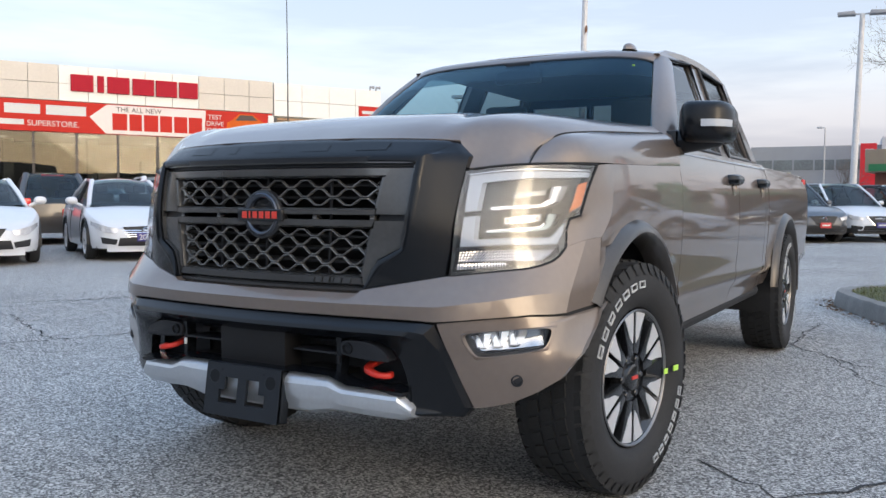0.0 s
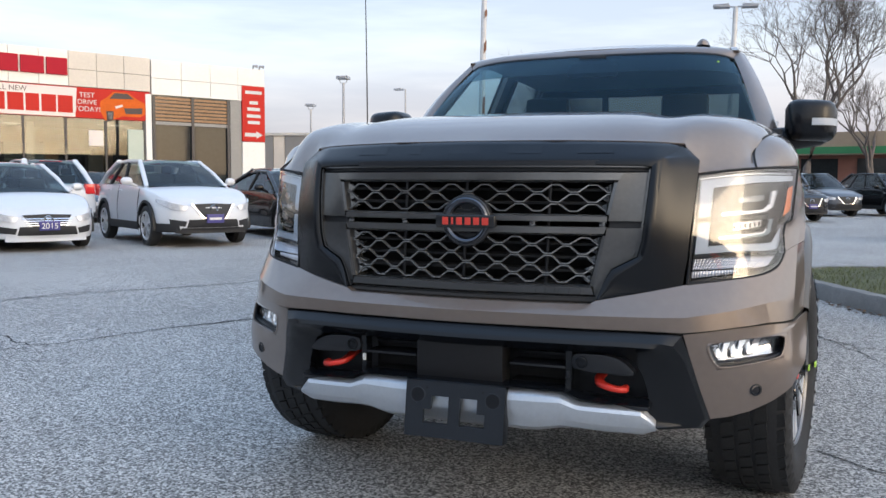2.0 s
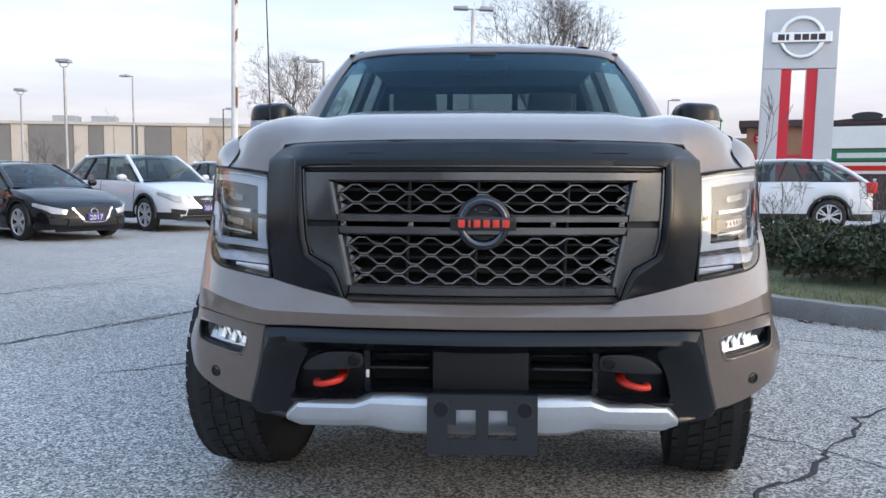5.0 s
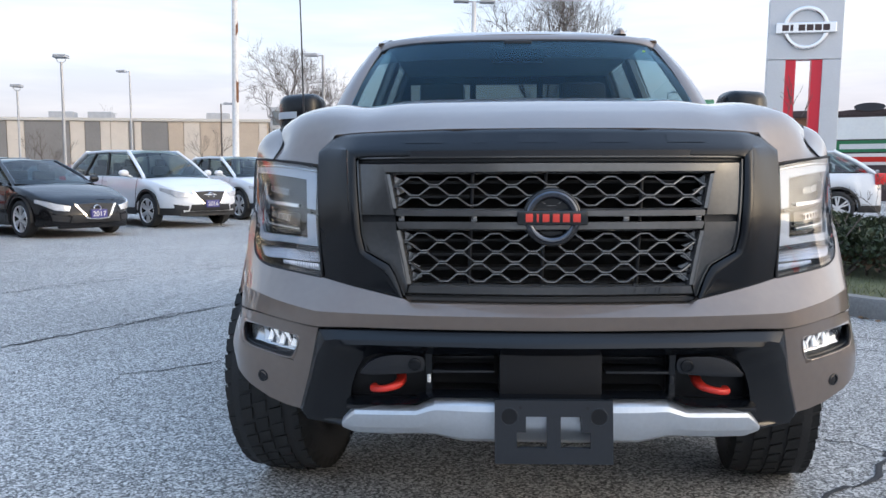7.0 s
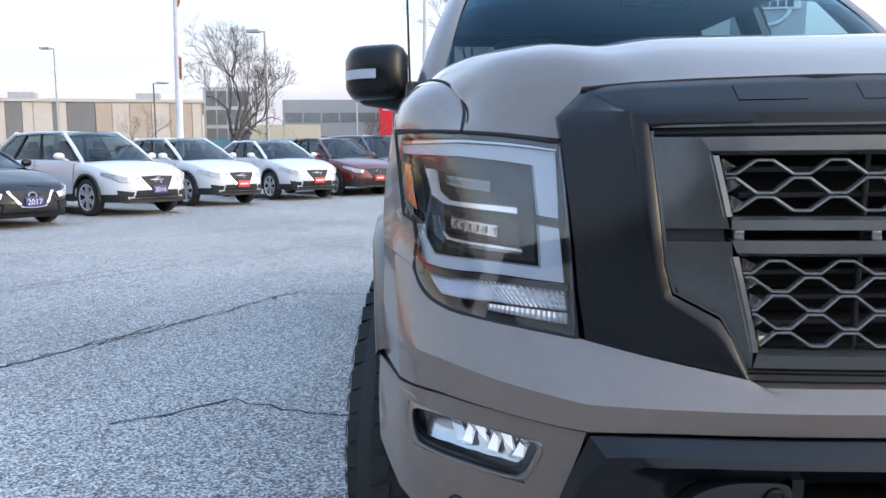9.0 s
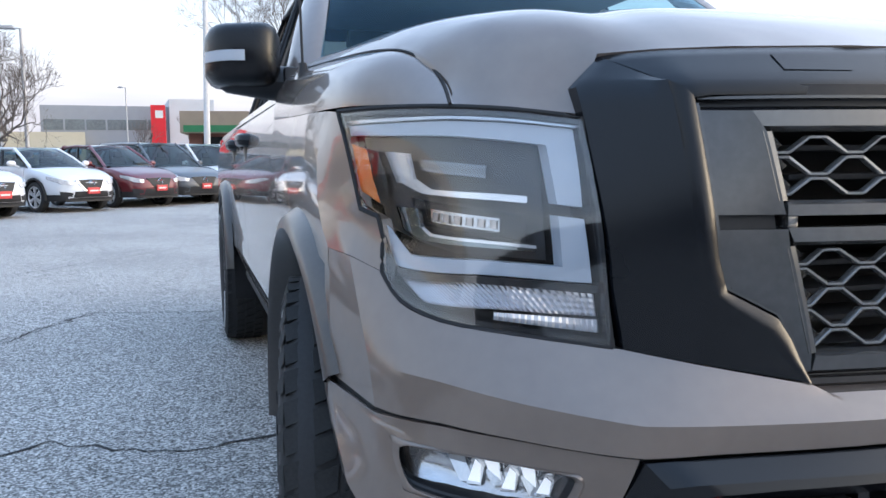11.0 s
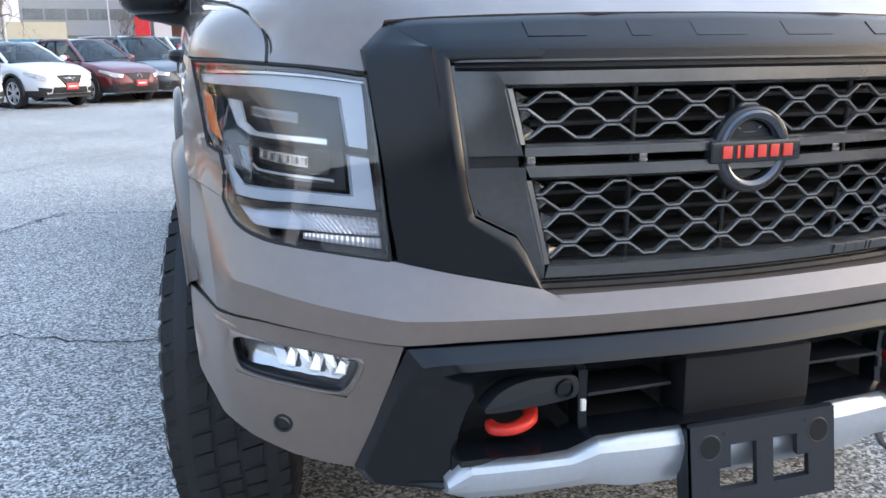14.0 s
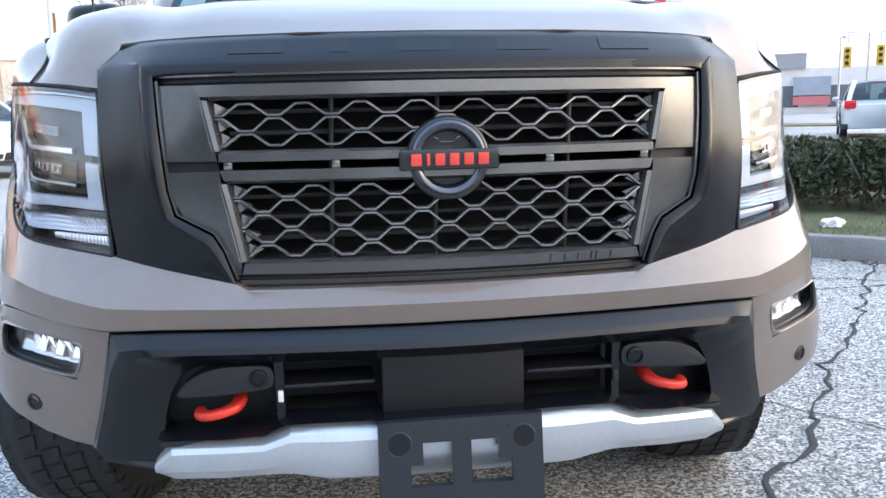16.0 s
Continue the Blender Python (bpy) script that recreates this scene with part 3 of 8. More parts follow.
ribs = [along(HOOD[0], 5)] + [flow(r, 5) for r in HOOD[1:]]
cols = [flow([r[i] for r in ribs], 8) for i in range(len(ribs[0]))]
grid(bm, [[Vector((-p[0], p[1], p[2])) for p in c] for c in cols[:0:-1]] + [[Vector(p) for p in c] for c in cols])
skirt(bm, (0, 0.006, -0.010))
part("hood", bm, PAINT, truck, angle=60)
bm = bmesh.new()
box(bm, -0.80, 0.80, 1.42, 1.62, 1.30, 1.355, 0.01)
part("cowl", bm, BLACK, truck, "black plastic cowl")
for s in (1, -1):
    bm = bmesh.new()
    tube(bm, [(s * 0.10 - 0.15, 1.49, 1.393), (s * 0.10 + 0.2, 1.515, 1.405), (s * 0.10 + 0.42, 1.55, 1.41)], 0.008)
    part("wiper", bm, BLACK, truck)

# -- headlamps
LAMP_TOP = [(0.659, 1.134), (0.738, 1.147), (0.815, 1.155), (0.880, 1.160), (0.936, 1.162)]
LAMP_LOW = [(0.640, 0.820), (0.758, 0.834), (0.842, 0.846), (0.885, 0.868), (0.902, 0.905)]


def on_lamp(u, v, depth=0.0):
    """A place on the lamp's face: u from the inner to the outer side, v from the bottom to the top."""
    lo, hi = flow(LAMP_LOW, 6), flow(LAMP_TOP, 6)
    k = u * (len(lo) - 1)
    i = min(int(k), len(lo) - 2)
    f = k - i
    x0, z0 = (lerp(lo[i][n], lo[i + 1][n], f) for n in (0, 1))
    x1, z1 = (lerp(hi[i][n], hi[i + 1][n], f) for n in (0, 1))
    # the outer edge steps in below the amber reflector
    bow = (-0.012 * min(1, v / 0.2) if v < 0.36 else 0.006 * (1 - v) / 0.64) * max(0, u)**8
    x, z = lerp(x0, x1, v) + bow, lerp(z0, z1, v)
    return Vector((x, front(x, z) + depth, z))


def lamp_patch(bm, u0, u1, v0, v1, depth, nu=8, nv=6, dv=0.0, back=0.0):
    """A raised piece of the lamp's inside; dv shears it upwards towards the outer end."""
    rows = [[on_lamp(lerp(u0, u1, i / nu), lerp(v0, v1, j / nv) + dv * i / nu, depth) for i in range(nu + 1)] for j in range(nv + 1)]
    grid(bm, rows)
    if back:
        skirt(bm, (0, back, 0))


SIGNALCLEAR = mat("clear_signal_plastic", (0.66, 0.66, 0.69), 0.17, 0.65, vary=0.1, scale=30)
LENSCELL = mat("bright_lens_cell", (0.78, 0.79, 0.81), 0.12, 0.6, vary=0.1, scale=60)


def lamp_strip(bm, a, b, depth, n=8, nv=3, back=0.03):
    """A piece of the lamp's inside between two lines in (u, v), folded back into the bowl."""
    pa, pb = along(a, n), along(b, n)
    grid(bm, [[on_lamp(lerp(p[0], q[0], j / nv), lerp(p[1], q[1], j / nv), depth) for p, q in zip(pa, pb)] for j in range(nv + 1)])
    if back:
        skirt(bm, (0, back, 0))


def prisms(bm, a, b, depth, nu, nv):
    """Fine pressed prisms of a signal lens: small raised points in rows."""
    pa, pb = along(a, nu), along(b, nu)
    grid(bm, [[on_lamp(lerp(p[0], q[0], j / nv), lerp(p[1], q[1], j / nv), depth - (0.0030 if i % 2 else 0) - (0.0016 if j % 2 else 0)) for i, (p, q) in enumerate(zip(pa, pb))] for j in range(nv + 1)])


def headlamp(s):
    lamp = part("headlamp", bmesh.new(), LAMPDARK, truck, "clear-lens headlamp with frosted C-shaped light guides and amber corner")
    side = (lambda b: flip(b)) if s < 0 else (lambda b: b)

    def piece(name, build, material, label="", angle=35):
        b = bmesh.new()
        build(b)
        b = side(b)
        face_out(b, (s * 0.5, -1, 0))
        return part(name, b, material, lamp, label, angle)
    b = bmesh.new()
    lamp_patch(b, 0, 1, 0, 1, 0.085, 20, 14)           # back of the bowl
    lamp_patch(b, 0.0, 0.018, 0, 1, 0.004, 2, 14, back=0.07)
    lamp_patch(b, 0.0, 1.0, 0.0, 0.032, 0.005, 20, 1, back=0.07)
    lamp_patch(b, 0.975, 1.0, 0.0, 1.0, 0.006, 1, 14, back=0.07)
    lamp_patch(b, 0.0, 1.0, 0.972, 1.0, 0.007, 20, 1, back=0.07)
    side(b).to_mesh(lamp.data)
    b.free()
    lamp.data.polygons.foreach_set("use_smooth", [True] * len(lamp.data.polygons))
    lamp.data.set_sharp_from_angle(angle=radians(35))
    # dark shelf between the lower guide and the signal
    piece("bezel_shelf", lambda b: lamp_strip(b, [(0.03, 0.262), (0.36, 0.232), (0.74, 0.160), (0.93, 0.30)], [(0.03, 0.228), (0.40, 0.195), (0.70, 0.120), (0.97, 0.24)], 0.012, 6, 1), LAMPDARK)
    piece("bezel_edge", lambda b: lamp_strip(b, [(0.745, 0.162), (0.80, 0.24), (0.88, 0.36), (0.965, 0.47)], [(0.80, 0.05), (0.90, 0.08), (0.98, 0.20), (0.985, 0.42)], 0.010, 6, 2), LAMPDARK)
    # frosted guides: a C in two halves
    piece("upper_light_guide", lambda b: lamp_strip(b, [(0.93, 0.905), (0.50, 0.938), (0.035, 0.950), (0.050, 0.60)], [(0.93, 0.845), (0.50, 0.868), (0.140, 0.862), (0.125, 0.60)], 0.020, 10), LAMPWHITE, "frosted upper light guide")
    piece("lower_light_guide", lambda b: lamp_strip(b, [(0.050, 0.548), (0.042, 0.268), (0.36, 0.238), (0.735, 0.168), (0.86, 0.30)], [(0.125, 0.548), (0.120, 0.322), (0.36, 0.300), (0.630, 0.256), (0.80, 0.375)], 0.020, 10), LAMPWHITE, "frosted lower light guide")
    piece("guide_rim", lambda b: lamp_strip(b, [(0.95, 0.935), (0.50, 0.962), (0.022, 0.966)], [(0.95, 0.915), (0.50, 0.948), (0.030, 0.956)], 0.013, 8, 1), DARKCHROME)
    # smoked inner shelf
    piece("bezel_step", lambda b: lamp_strip(b, [(0.135, 0.855), (0.55, 0.862), (0.84, 0.842)], [(0.128, 0.335), (0.40, 0.312), (0.72, 0.37)], 0.066, 8, 6, back=0.01), LAMPGREY)
    # two hooks: a broad block at the outer end that runs into a thin bright blade
    piece("upper_hook", lambda b: lamp_strip(b, [(0.20, 0.620), (0.54, 0.603), (0.61, 0.645), (0.640, 0.768)], [(0.20, 0.588), (0.58, 0.575), (0.68, 0.612), (0.745, 0.768)], 0.028, 8, back=0.035), LENSCELL, "bright hook over the upper projector")
    # Chrome hook; the dark teal that it mirrors is put into its colour.
    piece("lower_hook", lambda b: lamp_strip(b, [(0.18, 0.400), (0.53, 0.385), (0.56, 0.412), (0.580, 0.500)], [(0.18, 0.372), (0.58, 0.345), (0.645, 0.372), (0.690, 0.487)], 0.028, 8, back=0.035), mat("teal_reflection_chrome", (0.22, 0.27, 0.30), 0.12, 1.0, vary=0.05, scale=20), "chrome hook under the lower projector")
    piece("hook_edge", lambda b: lamp_strip(b, [(0.18, 0.402), (0.53, 0.388), (0.565, 0.415)], [(0.18, 0.388), (0.54, 0.374), (0.575, 0.403)], 0.0255, 8, 1, back=0.004), LENSCELL)
    piece("upper_projector", lambda b: prisms(b, [(0.32, 0.742), (0.58, 0.746)], [(0.32, 0.682), (0.58, 0.690)], 0.050, 10, 3), mat("dim_projector", (0.17, 0.18, 0.19), 0.2, 0.6, vary=0.1, scale=40), "dim upper projector")
    piece("projector_box", lambda b: lamp_strip(b, [(0.19, 0.532), (0.60, 0.548)], [(0.19, 0.415), (0.56, 0.420)], 0.046, 8), LAMPDARK)
    piece("lower_projector", lambda b: lamp_strip(b, [(0.275, 0.503), (0.535, 0.508)], [(0.275, 0.440), (0.535, 0.446)], 0.040, 8, back=0.02), REFLECTOR, "ribbed lower projector")
    for k in range(6):
        u = 0.286 + k * 0.042
        piece("lens_cell", lambda b: lamp_patch(b, u + 0.004, u + 0.022, 0.453, 0.492, 0.035, 2, 2, back=0.010), mat("warm_lens_cell", (0.50, 0.45, 0.42), 0.14, 0.5, vary=0.3, scale=90))
    piece("amber_reflector", lambda b: prisms(b, [(0.945, 0.790), (0.948, 0.62), (0.945, 0.50)], [(0.868, 0.765), (0.850, 0.60), (0.815, 0.47)], 0.022, 5, 8), AMBER, "amber side reflector")
    piece("clear_corner", lambda b: prisms(b, [(0.855, 0.775), (0.832, 0.60), (0.795, 0.47)], [(0.790, 0.770), (0.745, 0.60), (0.735, 0.47)], 0.050, 4, 4), LAMPGREY)
    # turn signal of pressed prisms along the bottom
    piece("turn_signal", lambda b: prisms(b, [(0.035, 0.222), (0.40, 0.190), (0.70, 0.122)], [(0.030, 0.122), (0.30, 0.088), (0.56, 0.050)], 0.024, 38, 8), SIGNALCLEAR, "silver ribbed turn signal", angle=5)
    piece("signal_step", lambda b: prisms(b, [(0.030, 0.110), (0.30, 0.076)], [(0.030, 0.050), (0.30, 0.042)], 0.020, 34, 2), SIGNALCLEAR, angle=5)
    piece("lamp_seal", lambda b: tube(b, [on_lamp(0.004, 0.0, 0.002)] + [on_lamp(k / 12, 1.004, 0.003) for k in range(13)] + [on_lamp(1.002, 1 - k / 24, 0.003) for k in range(25)] + [on_lamp(1 - k / 12, -0.004, 0.003) for k in range(13)], 0.0045, 6), VOID, "black seal round the lamp")
    lens = piece("lens", lambda b: lamp_patch(b, 0.008, 0.992, 0.008, 0.992, -0.001, 24, 16), LENS, "clear lamp lens")
    lens.visible_shadow = False


for s in (1, -1):
    headlamp(s)

# -- fenders
for s in (1, -1):
    low = flow([(.814, .298, 1.160), (.880, .415, 1.166), (.936, .56, 1.170), (.950, .90, 1.178), (.948, 1.53, 1.20)], 8)
    cut = flow([(.816, .298, 1.159), (.807, .365, 1.198), (.813, .425, 1.233), (.834, .478, 1.256), (.848, .55, 1.268), (.858, .70, 1.282), (.863, .95, 1.300), (.866, 1.25, 1.320), (.869, 1.53, 1.340)], 4)
    rows = []
    for j in range(13):
        v = j / 12
        row = []
        for i, (p, q) in enumerate(zip(low, cut)):
            k = min(1, i / 9)
            hx, hz = lerp(v, 1 - math.cos(v * math.pi / 2), k), lerp(v, math.sin(v * math.pi / 2), 0.8 * k)
            row.append(Vector((lerp(p[0], q[0], hx), lerp(p[1], q[1], v), lerp(p[2], q[2], hz))))
        rows.append(row)
    bm = bmesh.new()
    grid(bm, rows)
    # between the lamp and the wheel arch
    la = [on_lamp(1.004, 1 - k / 16, 0.002) for k in range(17)]
    lf = flow([(.942, .600, 1.166), (.950, .585, 1.096), (.949, .555, 1.030), (.946, .508, .975), (.941, .455, .926)], 4)
    lb = flow([(.944, .66, 1.170), (.960, .645, 1.09), (.966, .62, 1.02), (.967, .575, .97), (.963, .530, .932)], 4)
    for pa, pb in ((la, lf), (lf, lb)):
        grid(bm, [[Vector(lerp(p[k], q[k], v) for k in range(3)) for p, q in zip(pa, pb)] for v in (0, .33, .67, 1)])
    # side of the fender down to the arch and the sill
    rows = []
    nose = pchip((0.40, 0.932, 0.97, 1.02, 1.09, 1.17), (0.530, 0.530, 0.575, 0.62, 0.645, 0.66))
    for i in range(41):
        y = lerp(0.52, 1.53, i / 40)
        dy = abs(y - 0.90)
        z0 = 0.44 + math.sqrt(max(0.50**2 - dy * dy, 0)) if dy < 0.50 else 0.50
        if y < 0.9:
            z0 = max(z0, 0.935 - (0.9 - y) * 0.1) if dy < 0.5 else 0.93
        z1 = pchip((0.5, 0.56, 0.90, 1.53), (1.165, 1.170, 1.178, 1.20))(y)
        G = pchip((0.45, 0.62, 0.80, 0.95, 1.10, 1.20), (0.90, 0.938, 0.958, 0.965, 0.962, 0.946))
        ease = 0.012 * max(0, (0.75 - y) / 0.25)
        lead = (1 - i / 40) ** 3
        rows.append([Vector((G(lerp(z0, z1, j / 8)) - ease * (j / 8), y + (nose(lerp(z0, z1, j / 8)) - 0.52) * lead, lerp(z0, z1, j / 8))) for j in range(9)])
    grid(bm, rows)
    if s < 0:
        flip(bm)
    skirt(bm, (-0.02 * s, 0, 0))
    fender = part("fender", bm, PAINT, truck, angle=24)
    # shut line between fender and hood
    bm = bmesh.new()
    tube(bm, [(s * p[0], p[1] - 0.001, p[2] + 0.0005) for p in cut], 0.0030, 6)
    part("shut_line", bm, VOID, fender)


def flare(s, yc, zc=0.44, r0=0.487, r1=0.548, a0=-8, a1=180, x0=0.955, x1_full=0.998):
    """The satin arch moulding round a wheel opening."""
    b = bmesh.new()
    rows = []
    n = 40
    for i in range(n + 1):
        a = radians(lerp(a0, a1, i / n))
        x1 = x1_full - 0.014 * max(0, (i / n - 0.75) / 0.25) if yc < 2 else x1_full
        prof = ((r0 - 0.012, x0 - 0.05), (r0, x1 - 0.012), (r0 + 0.012, x1), (lerp(r0, r1, .6), x1 - 0.006), (r1 - 0.006, x1 - 0.032), (r1, x0))
        rows.append([Vector((s * x, yc + r * math.cos(a), zc + r * math.sin(a))) for r, x in prof])
    grid(b, rows)
    bmesh.ops.recalc_face_normals(b, faces=b.faces)
    return part("arch_flare", b, FLARE, truck, "satin grey wheel-arch flare", angle=45)


FLARE = mat("satin_flare", (0.055, 0.051, 0.049), 0.28, 0.3, coat=0.2, vary=0.08, scale=6)
for s in (1, -1):
    flare(s, 0.90, a0=-6, a1=147)
    flare(s, 4.43, a0=-6, a1=174)
    # liner inside each arch
    for yc in (0.90, 4.43):
        bm = bmesh.new()
        rows = [[Vector((s * x, yc + 0.50 * math.cos(radians(a)), 0.44 + 0.50 * math.sin(radians(a)))) for x in (0.60, 0.80, 0.95)] for a in range(-14, 150 if yc < 2 else 195, 8)]
        grid(bm, rows)
        part("wheel_liner", bm, VOID, truck)
    bm = bmesh.new()
    box(bm, s * 0.86 - 0.12, s * 0.86 + 0.12, 1.385, 1.40, 0.22, 0.62, 0.004)
    part("mud_flap", bm, BLACK, truck, "black rubber mud flap")

# -- bumper: painted upper band
GAP = [(0.0, 0.697), (0.30, 0.697), (0.547, 0.696), (0.640, 0.693), (0.775, 0.704), (0.862, 0.711), (0.910, 0.709), (0.932, 0.710)]
UPPER = [(0.0, 0.762), (0.378, 0.763), (0.399, 0.774), (0.632, 0.8185), (0.758, 0.8335), (0.842, 0.844), (0.885, 0.866), (0.903, 0.905), (0.941, 0.925)]
CREASE = [(0.0, 0.735), (0.30, 0.735), (0.48, 0.7355), (0.641, 0.736), (0.768, 0.752), (0.860, 0.767), (0.905, 0.770), (0.920, 0.770), (0.934, 0.769)]
# beyond the fold at the corner the band runs straight back to the arch flare
UPPER_END, CREASE_END, GAP_END = (0.962, 0.525, 0.931), (0.968, 0.500, 0.800), (0.970, 0.486, 0.726)


def band_line(line, offs, fold_y, end):
    """Points from end to end of the band: along the shell with the depths offs, then straight from the fold to the end."""
    half = []
    knots = [(x, z, lerp(offs[0], offs[1], max(0, (x - 0.84) / 0.1))) for x, z in line]
    for x, z, d in along(knots, 40 // (len(line) - 1)):
        half.append(Vector((x, front(x, z) + d, z)))
    shift = fold_y - half[-1].y
    for p in half:
        p.y += shift * max(0, (p.x - 0.88) / (half[-1].x - 0.88)) ** 2
    half += [half[-1].lerp(Vector(end), t) for t in (0.25, 0.5, 0.75, 1)]
    return [Vector((-p.x, p.y, p.z)) for p in half[:0:-1]] + half


bm = bmesh.new()
l0 = band_line(UPPER, (0.0, 0.004), 0.453, UPPER_END)
l1 = band_line(CREASE, (-0.030, -0.012), 0.345, CREASE_END)
l2 = band_line(GAP + [(0.932, 0.7101)], (-0.014, -0.008), 0.318, GAP_END)
rows = []
for a, b, n in ((l0, l1, 7), (l1, l2, 5)):
    for j in range(n + (b is l2)):
        rows.append([p.lerp(q, j / n) for p, q in zip(a, b)])
grid(bm, rows)
skirt(bm, (0, 0.05, 0))
band = part("bumper_band", bm, PAINT, truck, angle=13)
folds = {tuple(round(c, 4) for c in r[k]) for r in rows for k in (4, len(r) - 5)}
for e in band.data.edges:
    if all(tuple(round(c, 4) for c in band.data.vertices[k].co) in folds for k in e.vertices):
        e.use_edge_sharp = True
bm = bmesh.new()
grid(bm, [[Vector((p.x, p.y + 0.020, p.z + dz)) for p in l2] for dz in (0.002, -0.007, -0.016)])
part("bumper_shadow_gap", bm, VOID, truck)

# painted lower corners, round the fog lamps
FOG = [(0.918, 0.676), (0.706, 0.662), (0.702, 0.640), (0.728, 0.578), (0.908, 0.606)]
POCKET = [(0.914, 0.673), (0.708, 0.660), (0.706, 0.640), (0.731, 0.582), (0.904, 0.608)]
FOGLENS = [(0.910, 0.671), (0.709, 0.659), (0.708, 0.632), (0.731, 0.591), (0.902, 0.613)]


def rounded(poly, r):
    """The polygon with its corners cut at the distance r and smoothed."""
    pts = []
    for i, p in enumerate(poly):
        for q, first in ((poly[i - 1], True), (poly[(i + 1) % len(poly)], False)):
            d = math.hypot(q[0] - p[0], q[1] - p[1])
            k = min(r, d * 0.45) / d
            pts.append((lerp(p[0], q[0], k), lerp(p[1], q[1], k)))
    for _ in range(2):
        pts = [(lerp(a[0], b[0], t), lerp(a[1], b[1], t)) for a, b in zip(pts, pts[1:] + pts[:1]) for t in (0.25, 0.75)]
    return pts


def spokes(poly, cx, cz, n=56):
    """Where n spokes from a hub meet a polygon round it; more of them towards its ends."""
    out = []
    for k in range(n):
        a = math.tau * k / n
        dx, dz = math.cos(a), 0.35 * math.sin(a)
        best = None
        for p, q in zip(poly, poly[1:] + poly[:1]):
            ex, ez = q[0] - p[0], q[1] - p[1]
            det = dx * -ez + ex * dz
            if abs(det) > 1e-12:
                t = ((p[0] - cx) * -ez + ex * (p[1] - cz)) / det
                w = (dx * (p[1] - cz) - dz * (p[0] - cx)) / det
                if t > 0 and -1e-6 <= w <= 1 + 1e-6 and (best is None or t > best):
                    best = t
        out.append((cx + dx * best, cz + dz * best))
    return out


for s in (1, -1):
    side = flip if s < 0 else (lambda b: b)
    bm = bmesh.new()
    rim = [(0.640, 0.687), (0.712, 0.694), (0.775, 0.699), (0.862, 0.704), (0.932, 0.700), (0.998, 0.717), (0.996, 0.650), (0.988, 0.585),
           (0.935, 0.517), (0.885, 0.482), (0.820, 0.450), (0.762, 0.434), (0.714, 0.428), (0.683, 0.530), (0.655, 0.630)]
    hx0, hz0, ns = 0.812, 0.630, 112
    ring_in, ring_out = spokes(FOG, hx0, hz0, ns), spokes(rim, hx0, hz0, ns)
    for poly, ring in ((rim, ring_out), (FOG, ring_in)):
        for cx, cz in poly:
            ring[round(math.atan2((cz - hz0) / 0.35, cx - hx0) / math.tau * ns) % ns] = (cx, cz)
    loft = []
    for j in range(11):
        v = j / 10
        pts = [(lerp(p[0], q[0], v), lerp(p[1], q[1], v)) for p, q in zip(ring_in, ring_out)]
        row = []
        for x, z in pts:
            k = max(0, x - 0.932) / 0.066       # flat side behind the fold
            y = lerp(front(0.932, z), front(0.998, z) - 0.013, k) if k else front(x, z)
            row.append(Vector((x - 0.020 * k, y + 0.015 * max(0, (0.60 - z) / 0.17) ** 2, z)))
        loft.append(row)
    grid(bm, loft, closed=True)
    rows = []
    for k in range(6):
        t = k / 5
        rows.append([Vector((0.978 - 0.004 * t - 0.006 * t * t - 0.010 * (1 - j / 6) ** 2, front(0.997, lerp(0.60, 0.717, j / 6)) - 0.013 + 0.07 * t, lerp(lerp(0.592, 0.665, t * t), 0.717 + 0.004 * t, j / 6))) for j in range(7)])
    grid(bm, rows)
    skirt(bm, (0, 0.03, 0))
    corner = part("bumper_corner", side(bm), PAINT, truck, angle=30)
    # fog lamp in its rounded black pocket, with a painted lip round it
    hub_x, hub_z = 0.812, 0.630
    hole, mouth, glass = spokes(FOG, hub_x, hub_z), spokes(rounded(POCKET, 0.013), hub_x, hub_z), spokes(rounded(FOGLENS, 0.017), hub_x, hub_z)

    def loop_at(pts, off, grow=1.0):
        return [Vector((hub_x + (x - hub_x) * grow, front(hub_x + (x - hub_x) * grow, hub_z + (z - hub_z) * grow) + off, hub_z + (z - hub_z) * grow)) for x, z in pts]

    bm = bmesh.new()
    grid(bm, [loop_at(hole, 0.005, 1.06), loop_at(mouth, -0.003, 1.04), loop_at(mouth, -0.002), loop_at(mouth, 0.008, 0.99)], closed=True)
    part("fog_lip", side(bm), PAINT, corner, angle=50)
    bm = bmesh.new()
    grid(bm, [loop_at(mouth, 0.005), loop_at(mouth, 0.020, 0.96), loop_at(glass, 0.022, 1.05), loop_at(glass, 0.029), loop_at(glass, 0.058, 0.97)], closed=True)
    bm.faces.new([bm.verts.new(p) for p in loop_at(glass, 0.058, 0.98)])
    fog = part("fog_lamp", side(bm), BLACK, truck, "rounded LED fog lamp in a black pocket", angle=40)
    bm = bmesh.new()
    sheet(bm, [(0.716, 0.655), (0.80, 0.661), (0.896, 0.668)], [(0.720, 0.600), (0.80, 0.606), (0.893, 0.618)], 5, 6, off=0.040, shape=lambda u, v: 0.012 * math.sin(math.pi * v) + 0.003 * math.cos(u * 50))
    part("fog_reflector", side(bm), REFLECTOR, fog)
    for k in range(6):
        x = 0.718 + k * 0.0205
        z = 0.628 + k * 0.0029
        wide = (0.0190, 0.0175, 0.0185)[k % 3]
        bm = bmesh.new()
        tall = 0.018 if k == 0 else 0.023
        lean = 0.007 * (1 if k % 2 else -1)

        def at(fx, fz, off):
            px, pz = x + wide * fx + lean * fz, z + 0.002 + tall * fz
            return bm.verts.new((px, front(px, pz) + off, pz))
